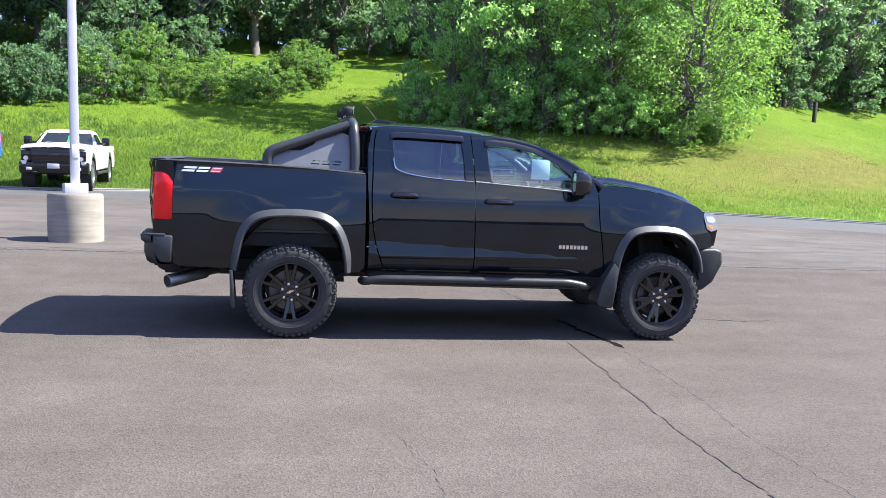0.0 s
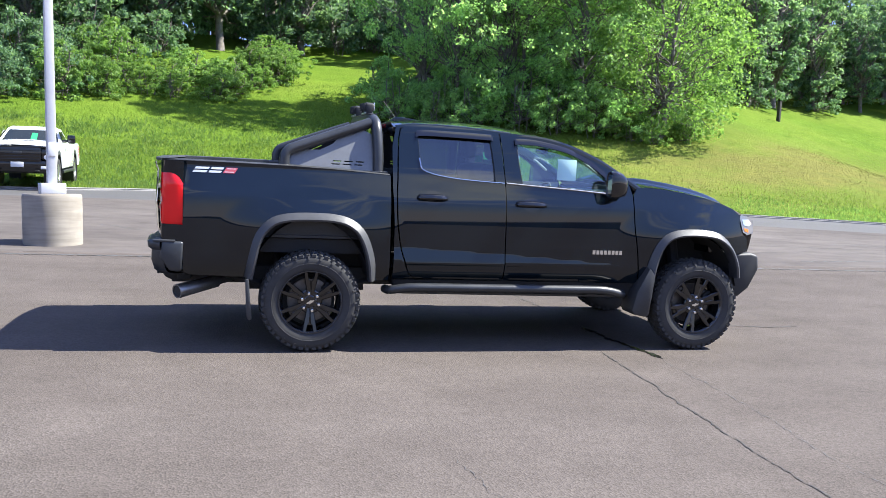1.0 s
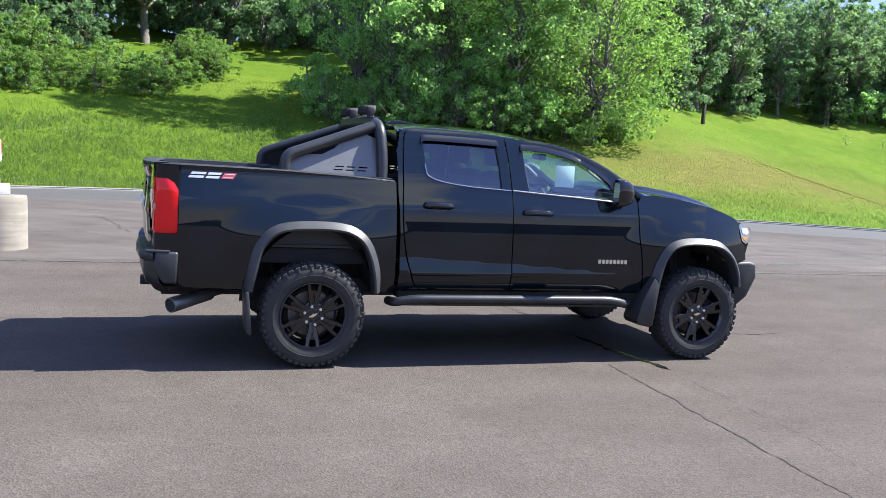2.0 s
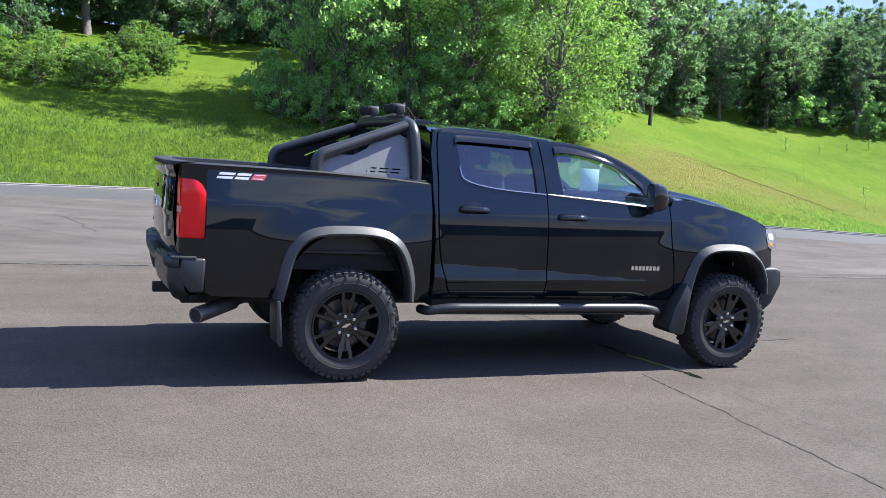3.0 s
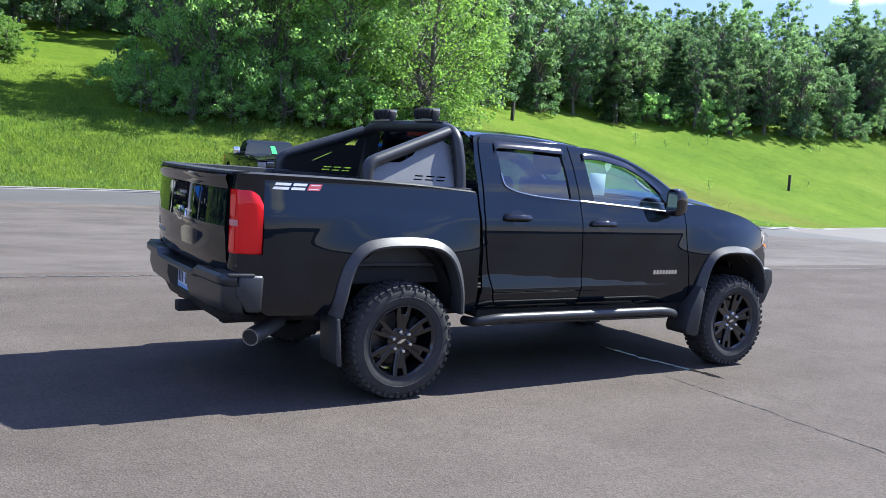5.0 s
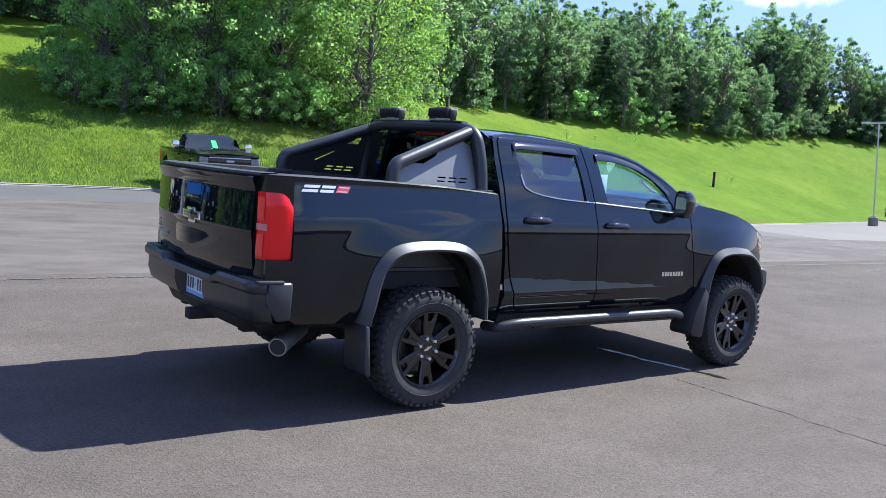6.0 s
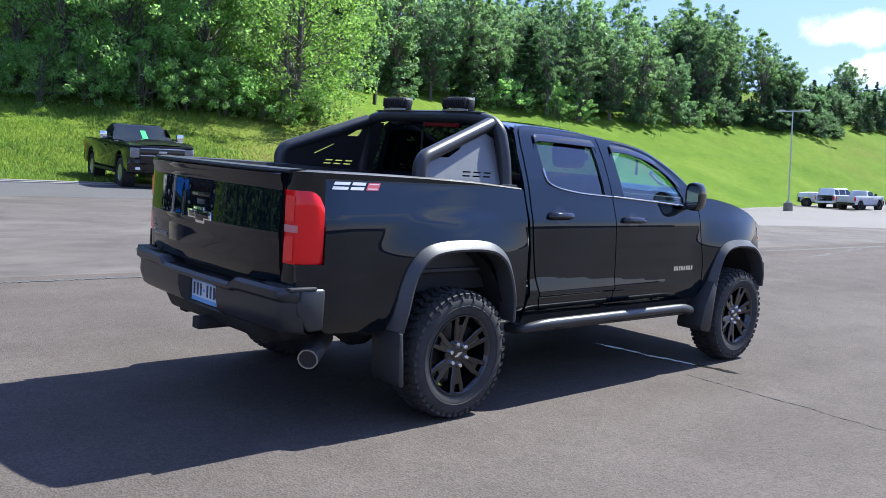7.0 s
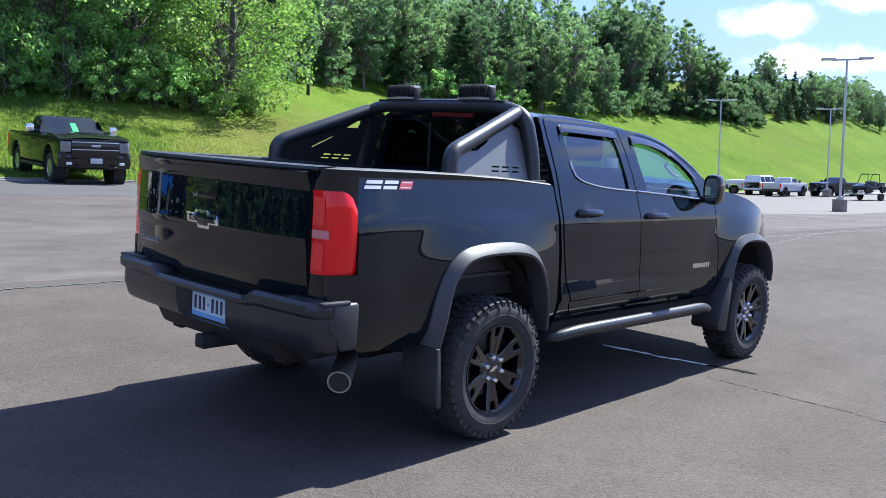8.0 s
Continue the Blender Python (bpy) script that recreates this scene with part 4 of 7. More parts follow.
# windscreen and its posts
rows = []
for i in range(15):
    t = i / 14
    r = []
    for k in range(21):
        s = -1 + 2 * k / 20
        xc = 1.93 + (2.80 - 1.93) * t + 0.06 * (1 - s * s)
        zc = 1.772 + (1.345 - 1.772) * t + 0.02 * math.sin(math.pi * t)
        ye = 0.605 + (0.71 - 0.605) * t
        r.append((xc - 0.12 * abs(s) ** 3 * (1 - 0.3 * t), s * ye, zc - (0.05 * (1 - t)) * abs(s) ** 2.5))
    rows.append(r)
ws = part("windscreen", surface(rows), window_clear, truck, "clear green-tinted windscreen", angle=60)
ws.visible_shadow = False
for sgn in (-1, 1):
    pts = [(1.5, sgn * 0.585, 1.715), (1.72, sgn * 0.597, 1.72), (1.9, sgn * 0.613, 1.705), (2.06, sgn * 0.632, 1.673), (2.2, sgn * 0.652, 1.627), (2.38, sgn * 0.683, 1.547), (2.5, sgn * 0.708, 1.477), (2.64, sgn * 0.735, 1.388), (2.74, sgn * 0.755, 1.325)]
    part("windscreen_post", tube(curve_through(pts, 5), 0.036, 10), black_paint, truck)
# back of the cab with its window
rg = [(-0.56, 1.42), (0.56, 1.42), (0.60, 1.46), (0.535, 1.70), (0.50, 1.725), (-0.50, 1.725), (-0.535, 1.70), (-0.60, 1.46)]
bm = bmesh.new()
loops = [[(-0.79, 0.58), (0.79, 0.58), (0.80, 1.0), (0.775, 1.38), (0.69, 1.6), (0.61, 1.755), (0.53, 1.80), (-0.53, 1.80), (-0.61, 1.755), (-0.69, 1.6), (-0.775, 1.38), (-0.80, 1.0)], rg]
es = []
for lp in loops:
    vs = [bm.verts.new((0.632, p[0], p[1])) for p in lp]
    es += [bm.edges.new((a, b)) for a, b in zip(vs, vs[1:] + vs[:1])]
bmesh.ops.triangle_fill(bm, edges=es, use_beauty=True)
part("cab_back", bm, black_paint, truck)
g = part("rear_glass", prism([(p[0] * 1.01, p[1]) for p in rg], "x", 0.640, 0.645), privacy_glass, truck, "dark tinted sliding rear window")
g.visible_shadow = False
part("glass_bar", box(0.628, 0.639, -0.2, -0.185, 1.42, 1.725), matt_black, truck)
part("glass_bar", box(0.628, 0.639, 0.185, 0.2, 1.42, 1.725), matt_black, truck)
part("brake_lamp", box(0.60, 0.64, -0.16, 0.16, 1.757, 1.79, 0.006), brake_red_shaded, truck, "high brake light, its red darkened for shade")
fin = part("roof_fin", prism([(0.70, 1.82), (0.98, 1.83), (0.96, 1.842), (0.84, 1.862), (0.76, 1.862)], "y", -0.05, 0.05, 0.02, 3), black_paint, truck, "small roof antenna pod")
part("aerial", tube([(0.77, 0.0, 1.855), (0.66, 0.0, 1.99)], 0.003, 6), matt_black, fin)
# bonnet with a raised middle
rows = []
for i in range(24):
    x = 2.70 + (3.86 - 2.70) * i / 23
    ze = interp(x, [(2.68, 1.352), (2.8, 1.364), (2.95, 1.354), (3.15, 1.327), (3.35, 1.29), (3.5, 1.25), (3.62, 1.207), (3.72, 1.16), (3.80, 1.138), (3.86, 1.112)])
    ye = side_y(x, ze) - 0.003
    r = []
    for k in range(97):
        s = -1 + 2 * k / 96
        a = abs(s)
        crown = 0.05 * (1 - a * a) + 0.034 * smooth01(0.6, 0.535, a) * smooth01(3.86, 3.6, x) * smooth01(2.7, 2.85, x) - 0.012 * smooth01(0.5, 0.42, a) * smooth01(3.8, 3.5, x)
        r.append((x + 0.07 * (1 - a * a) * smooth01(2.7, 3.8, x), s * ye, ze + crown))
    rows.append(r)
part("bonnet", surface(rows), black_paint, truck, angle=60)
part("bonnet_insert", prism([(2.85, -0.33), (3.5, -0.30), (3.5, 0.30), (2.85, 0.33)], "z", 1.34, 1.352, 0.004), trim_plastic, truck)
part("cowl", box(2.66, 2.84, -0.72, 0.72, 1.30, 1.352, 0.01), matt_black, truck)
# nose
part("nose", prism([(3.5, 0.8), (3.84, 0.83), (3.865, 1.0), (3.855, 1.1), (3.78, 1.13), (3.6, 1.18), (3.5, 1.18)], "y", -0.64, 0.64, 0.02), gloss_black, truck)
part("grille", prism([(-0.62, 0.83), (0.62, 0.83), (0.66, 1.0), (0.6, 1.12), (-0.6, 1.12), (-0.66, 1.0)], "x", 3.84, 3.92, 0.02), gloss_black, truck, "black front grille")
fb = prism([(3.62, 0.82), (3.86, 0.83), (3.93, 0.81), (3.945, 0.69), (3.86, 0.52), (3.76, 0.44), (3.62, 0.45)], "y", -0.80, 0.80, 0.025, 3)
for v in fb.verts:
    v.co.x -= 0.22 * max(0.0, abs(v.co.y) - 0.5) ** 1.5 * (1 if v.co.x > 3.7 else 0)
part("front_bumper", fb, bumper_plastic, truck, "dark high-clearance front bumper")
part("skid_plate", prism([(3.5, 0.34), (3.84, 0.46), (3.86, 0.5), (3.5, 0.42)], "y", -0.45, 0.45, 0.01), brushed, truck)
# bed: floor, walls, tailgate
part("bed_floor", box(-1.1, 0.6, -0.74, 0.74, 0.86, 0.88), trim_plastic, truck)
part("bed_front", box(0.55, 0.598, -0.74, 0.74, 0.86, 1.37, 0.005), black_paint, truck)
for sgn in (-1, 1):
    part("bed_wall", box(-1.1, 0.56, min(sgn * 0.70, sgn * 0.72), max(sgn * 0.70, sgn * 0.72), 0.87, 1.40), trim_plastic, truck)
    part("inner_arch", box(-0.45, 0.45, min(sgn * 0.52, sgn * 0.71), max(sgn * 0.52, sgn * 0.71), 0.87, 1.08, 0.05, 3), trim_plastic, truck)


def gate_x(y, z):
    """The tailgate's outer skin: bowed across, with a lip along the top and a fold under the latch."""
    t = (z - 0.835) / 0.59
    bow = interp(t, [(0, 0.02), (0.12, 0.0), (0.36, -0.01), (0.42, -0.018), (0.5, -0.014), (0.86, -0.004), (0.92, -0.02), (0.97, -0.022), (1, 0.02)])
    return -1.182 + bow + 0.055 * abs(y / 0.702) ** 3


gate_rows = []
for i in range(31):
    z = 0.835 + (1.425 - 0.835) * i / 30
    gate_rows.append([(gate_x(y, z), y, z) for y in np.linspace(-0.702, 0.702, 33)])
gate = part("tailgate", surface(gate_rows), black_paint, truck, "gloss black tailgate", angle=45)
part("inner_skin", box(-1.11, -1.09, -0.70, 0.70, 0.86, 1.415, 0.005), trim_plastic, gate)
part("gate_cap", surface([[(x + 0.08 * abs(s) ** 3, s * 0.735, z) for x, z in ((-1.194, 1.412), (-1.2, 1.42), (-1.194, 1.432), (-1.10, 1.437), (-1.085, 1.42))] for s in np.linspace(-1, 1, 25)]), trim_plastic, gate)
handle_rows = [[(gate_x(y, z) - 0.0015, y, z) for y in (-0.105, -0.05, 0.05, 0.105)] for z in np.linspace(1.218, 1.323, 5)]
part("gate_handle", surface(handle_rows), gloss_black, gate, "flush gloss black tailgate latch panel", angle=45)
part("latch_lip", box(gate_x(0, 1.245) - 0.008, gate_x(0, 1.245) + 0.002, -0.095, 0.095, 1.23, 1.252, 0.003), gloss_black, gate)
# emblem as a plain outlined cross shape
em = [(-0.128, 1.098), (-0.056, 1.098), (-0.056, 1.074), (0.038, 1.074), (0.047, 1.098), (0.128, 1.098), (0.14, 1.148), (0.068, 1.148), (0.068, 1.168), (-0.038, 1.168), (-0.047, 1.148), (-0.115, 1.148)]
ring = [(p[0] * 0.84 + 0.0025, 1.121 + (p[1] - 1.121) * 0.66) for p in em]
part("emblem", prism(em, "x", -1.188, -1.202, 0.002), chrome, gate, "bright emblem outline on the tailgate")
part("emblem_face", prism(ring, "x", -1.195, -1.2045, 0.001), gloss_black, gate)
# model name and trim name as plain strokes, and a dealer's sticker
for k in range(8):
    y = 0.655 - 0.03 * k
    x = gate_x(y - 0.011, 0.956)
    part("badge_bar", box(x - 0.007, x + 0.004, y - 0.022, y, 0.945, 0.951, 0.001), brushed, gate, "small bright badge bar")
    part("badge_bar", box(x - 0.007, x + 0.004, y - 0.006, y, 0.945, 0.968, 0.001), brushed, gate, "small bright badge bar")
    if k % 2 == 0:
        part("badge_bar", box(x - 0.007, x + 0.004, y - 0.022, y, 0.962, 0.968, 0.001), brushed, gate, "small bright badge bar")
for k in range(3):
    x = gate_x(0.62, 1.0)
    part("badge_bar", box(x - 0.004, x + 0.004, 0.585, 0.65, 0.985 + 0.02 * k, 0.997 + 0.02 * k, 0.001), decal_grey, gate)
# tail lamps wrapping the corners
for sgn in (-1, 1):
    foot = [(-0.952, 0.822), (-0.98, 0.824), (-1.01, 0.824), (-1.04, 0.82), (-1.068, 0.812), (-1.093, 0.798), (-1.106, 0.778), (-1.114, 0.748), (-1.117, 0.71), (-1.0, 0.69), (-0.96, 0.72)]
    bm = bmesh.new()
    rings = []
    for z, k in ((0.948, 0.985), (0.957, 1.0), (1.05, 1.004), (1.15, 1.006), (1.24, 1.004), (1.3, 0.994), (1.335, 0.97)):
        ring2 = []
        for x, y in foot:
            cap = 1.345 - 0.12 * (1 - math.sqrt(max(0.0, 1 - max(0.0, (x + 1.09) / 0.142) ** 2)))
            zz = min(z, cap - (1.335 - z) * 0.6) if z > 1.2 else z
            xx = x
            ring2.append(bm.verts.new((xx, sgn * (0.5 + (y - 0.5) * k), zz)))
        rings.append(ring2)
    for a, b in zip(rings, rings[1:]):
        for k in range(len(foot)):
            bm.faces.new((a[k], a[(k + 1) % len(foot)], b[(k + 1) % len(foot)], b[k]))
    bm.faces.new(rings[0]), bm.faces.new(rings[-1])
    lamp = part("tail_lamp", bm, tail_red, truck, "tall red tail lamp", 30)
    for pts, z0, z1 in (([(-1.107, 0.7765), (-1.115, 0.748), (-1.118, 0.715)], 1.17, 1.3), ([(-1.107, 0.7765), (-1.115, 0.748), (-1.118, 0.715)], 0.965, 1.09)):
        part("lamp_cell", surface([[(x - 0.003, sgn * (y * 1.003 + 0.0015), z) for x, y in pts] for z in (z0, z1)]), tail_red_pale, lamp, "brighter red lamp cell")
    rr = [[(x - 0.004, sgn * (y * 1.003 + 0.002), z) for x, y in [(-1.095, 0.7965), (-1.107, 0.7765), (-1.115, 0.748), (-1.118, 0.712)]] for z in (1.112, 1.15)]
    part("reverse_lamp", surface(rr), material("reverse_clear", (0.55, 0.2, 0.19), 0.12, 0.0, Coat_Weight=0.4) if sgn < 0 else bpy.data.materials["reverse_clear"], lamp, "pale reversing lamp")
    post = []
    for z in np.linspace(0.79, 1.418, 6):
        post.append([(x, sgn * (0.5 + (y - 0.5) * 0.975), z) for x, y in [(-0.95, 0.822)] + foot[1:9] + [(-1.0, 0.70), (-0.95, 0.72)]])
    part("corner_post", loft_y(post), black_paint, truck, angle=50)
# rear bumper with step corners
rows = []
for s in np.linspace(-1, 1, 65):
    a = abs(s)
    y = s * 0.86
    dx = 0.085 * smooth01(0.9, 1.0, a) ** 2 + 0.04 * a * a
    drop = 0.04 * smooth01(0.5, 0.42, a)
    x0 = -1.235 + dx
    well = 0.07 * smooth01(0.25, 0.21, a)
    low = 0.585
    rows.append([(min(x0 + 0.16, -0.93), y * 0.97, 0.822 - drop), (x0 + 0.02, y, 0.832 - drop), (x0, y, 0.815 - drop), (x0 + 0.004, y, 0.775 - drop * 0.5), (x0 + 0.03 + well, y * 0.995, 0.755 - drop * 0.3), (x0 + 0.028 + well, y * 0.995, 0.68), (x0 + 0.05 + well * 0.6, y * 0.985, low + 0.02), (x0 + 0.075, y * 0.97, low), (min(x0 + 0.2, -0.93), y * 0.95, low)])
rb = part("rear_bumper", surface(rows), bumper_paint, truck, "satin black rear bumper with step corners", 40)
for sgn in (-1, 1):
    part("bumper_end", prism([(-1.04, 0.60), (-0.945, 0.60), (-0.94, 0.825), (-1.10, 0.828), (-1.11, 0.70)], "y", sgn * 0.858, sgn * 0.79, 0.02, 3), bumper_paint, rb)
    part("bumper_step", box(-1.16, -1.0, min(sgn * 0.62, sgn * 0.86), max(sgn * 0.62, sgn * 0.86), 0.818, 0.836, 0.006), trim_plastic, rb)
part("step_pad", box(-1.22, -1.12, -0.45, 0.45, 0.765, 0.785, 0.006), trim_plastic, rb)
plate = part("number_plate", prism([(-0.141, 0.60), (0.141, 0.60), (0.141, 0.752), (-0.141, 0.752)], "x", -1.152, -1.146, 0.002), plate_pale, rb, "white and blue plate with dark bars")
part("plate_band", box(-1.1535, -1.151, -0.136, 0.136, 0.722, 0.747), plate_blue, plate)
part("plate_band", box(-1.1535, -1.151, -0.136, 0.136, 0.605, 0.628), plate_blue, plate)
part("plate_frame", box(-1.156, -1.151, -0.143, 0.143, 0.598, 0.604), matt_black, plate)
for k, y in enumerate((-0.112, -0.075, -0.038, 0.036, 0.072, 0.11)):
    part("plate_bar", box(-1.1545, -1.151, y - 0.009, y + 0.009, 0.641, 0.712, 0.001), plate_ink, plate)
part("plate_mark", box(-1.1542, -1.151, -0.008, 0.008, 0.667, 0.683, 0.001), plate_blue, plate)
part("tow_hitch", box(-1.2, -0.95, -0.038, 0.038, 0.455, 0.525, 0.008), under_black, truck, "black square tow hitch")
part("hitch_beam", box(-1.0, -0.9, -0.6, 0.6, 0.50, 0.58, 0.01), under_black, truck)
part("rear_valance", prism([(-1.15, 0.60), (-1.1, 0.50), (-1.0, 0.46), (-0.9, 0.50), (-0.9, 0.62)], "y", -0.5, 0.5, 0.02), under_black, truck)
# sport bar
sport = part("sport_bar", tube(rounded([(0.515, -0.705, 1.375), (0.515, -0.685, 1.55), (0.50, -0.63, 1.78), (0.49, -0.45, 1.822), (0.49, 0.45, 1.822), (0.50, 0.63, 1.78), (0.515, 0.685, 1.55), (0.515, 0.705, 1.375)], 0.13, 7), 0.043, 16), tube_black, truck, "satin black tubular sport bar over the bed")
for sgn in (-1, 1):
    part("brace_tube", tube(rounded([(-0.215, sgn * 0.705, 1.395), (-0.21, sgn * 0.70, 1.53), (0.46, sgn * 0.595, 1.78)], 0.13, 8), 0.042, 16), tube_black, sport)
    pl = [(-0.175, 1.402), (-0.165, 1.515), (-0.12, 1.545), (0.06, 1.548), (0.16, 1.60), (0.235, 1.685), (0.36, 1.735), (0.445, 1.70), (0.475, 1.69), (0.48, 1.40)]
    if sgn > 0:
        pl = [(-0.18, 1.402), (-0.178, 1.54), (-0.1, 1.574), (0.44, 1.77), (0.612, 1.77), (0.612, 1.40)]
    cuts = [q for x0 in (0.145, 0.235, 0.325) for q in ([(x0, 1.438), (x0 + 0.066, 1.438), (x0 + 0.071, 1.447), (x0 + 0.005, 1.447)], [(x0 + 0.012, 1.462), (x0 + 0.078, 1.462), (x0 + 0.083, 1.471), (x0 + 0.017, 1.471)])]
    if sgn > 0:
        cuts += [[(0.05, 1.505), (0.2, 1.582), (0.205, 1.592), (0.047, 1.514)], [(0.3, 1.652), (0.4, 1.655), (0.425, 1.71), (0.38, 1.7)]]
    # the far plate takes black for the shade on its inner face
    panel("side_plate", pl, plate_grey if sgn < 0 else matt_black, sport, "grey metal side plate with cut-out marks" if sgn < 0 else "side plate with cut-out slots, black for its shaded inner face", holes=cuts, fun=lambda x, z: 0.702 - 0.30 * max(0.0, z - 1.40), sgn=sgn, rim=0.006, step=0.06)
    for pos in ((-0.21, 0.705), (0.515, 0.70)):
        part("bar_foot", box(pos[0] - 0.07, pos[0] + 0.07, sgn * pos[1] - 0.05, sgn * pos[1] + 0.05, 1.385, 1.402 if pos[0] > 0 else 1.425, 0.005), tube_black, sport)
part("light_rail", box(0.455, 0.525, -0.5, 0.5, 1.847, 1.858, 0.004), tube_black, sport)
for y in (MID - 0.32, MID + 0.32):
    lt = thing("spot_lamp", "black spot lamp with cooling fins on the sport bar", "spot lamp", LOT @ pose(0.47, y, 1.858), "spot lamps")
    sh = prism([(0.122 * math.copysign(abs(math.cos(a)) ** 0.55, math.cos(a)), 0.056 + 0.039 * math.copysign(abs(math.sin(a)) ** 0.55, math.sin(a))) for a in [2 * math.pi * k / 24 for k in range(24)]], "x", -0.022, 0.045, 0.012, 3)
    part("lamp_shell", sh, matt_black, lt, "", 40)
    for k in range(11):
        yy = -0.105 + 0.021 * k
        part("cooling_fin", box(-0.045, -0.02, yy - 0.004, yy + 0.004, 0.026, 0.086, 0.002), matt_black, lt)
    part("lamp_lens", box(0.043, 0.049, -0.108, 0.108, 0.03, 0.094, 0.002), lens_clear, lt)
    for s2 in (-1, 1):
        part("lamp_bracket", box(-0.02, 0.03, s2 * 0.122 - 0.004, s2 * 0.122 + 0.004, 0.0, 0.075, 0.001), matt_black, lt)
    part("lamp_foot", box(-0.03, 0.035, -0.122, 0.122, 0.0, 0.012, 0.002), brushed, lt, "bright steel lamp foot")
    part("lamp_stem", box(-0.015, 0.015, -0.05, 0.05, 0.01, 0.028, 0.002), brushed, lt)
# exhaust
part("exhaust", tube(rounded([(0.6, -0.3, 0.50), (0.1, -0.36, 0.62), (-0.35, -0.36, 0.55), (-0.55, -0.42, 0.51), (-0.98, -0.765, 0.444)], 0.12), 0.036, 14), exhaust_steel, truck)
tip = lathe([(0.05, -0.34), (0.054, 0.0), (0.054, 0.03), (0.047, 0.03), (0.046, -0.1), (0.0, -0.12)], "x", 28)
tip_ob = part("exhaust_tip", tip, exhaust_steel, truck, "steel exhaust tip")
_dirv = (Vector((-0.97, -0.775, 0.442)) - Vector((-0.55, -0.42, 0.51))).normalized()
tip_ob.matrix_local = Matrix.Translation((-0.965, -0.772, 0.443)) @ _dirv.to_track_quat("X", "Z").to_matrix().to_4x4()
part("tip_bore", lathe([(0.0465, 0.02), (0.0455, -0.09), (0.0, -0.1)], "x", 24), matt_black, tip_ob)
# chassis
for sgn in (-1, 1):
    part("frame_rail", box(-1.05, 3.6, min(sgn * 0.40, sgn * 0.48), max(sgn * 0.40, sgn * 0.48), 0.46, 0.60, 0.01), under_black, truck)
    part("leaf_spring", tube(curve_through([(-0.7, sgn * 0.56, 0.56), (0.0, sgn * 0.56, 0.42), (0.62, sgn * 0.56, 0.54)], 8), 0.03, 8, 0.6), under_black, truck)
    part("damper", tube([(-0.15, sgn * 0.5, 0.40), (-0.3, sgn * 0.42, 0.85)], 0.035, 10), under_black, truck)
    part("damper", tube([(3.258, sgn * 0.6, 0.40), (3.22, sgn * 0.48, 0.92)], 0.05, 10), under_black, truck)
part("rear_axle", tube([(0, -0.8, 0.385), (0, 0.8, 0.385)], 0.05, 12), under_black, truck)
part("differential", lathe([(0.0, -0.15), (0.09, -0.14), (0.15, -0.05), (0.15, 0.05), (0.09, 0.14), (0.0, 0.15)], "x", 16, (0, 0.05, 0.385)), under_black, truck)
part("front_axle", tube([(3.258, -0.8, 0.385), (3.258, 0.8, 0.385)], 0.04, 12), under_black, truck)
part("floor_pan", box(0.65, 2.8, -0.78, 0.78, 0.5, 0.56, 0.01), under_black, truck)
part("gearbox", box(1.6, 3.0, -0.2, 0.2, 0.36, 0.52, 0.05), under_black, truck)
part("spare_carrier", lathe([(0.15, -0.1), (0.33, -0.1), (0.37, -0.05), (0.37, 0.08), (0.33, 0.12), (0.15, 0.12)], "z", 24, (-0.72, 0, 0.60), True), rubber, truck, "spare tyre under the bed")
part("under_bed", box(-1.08, 0.6, -0.70, 0.70, 0.74, 0.85), under_black, truck)
part("engine_block", box(2.85, 3.75, -0.40, 0.40, 0.45, 1.2, 0.05), under_black, truck)


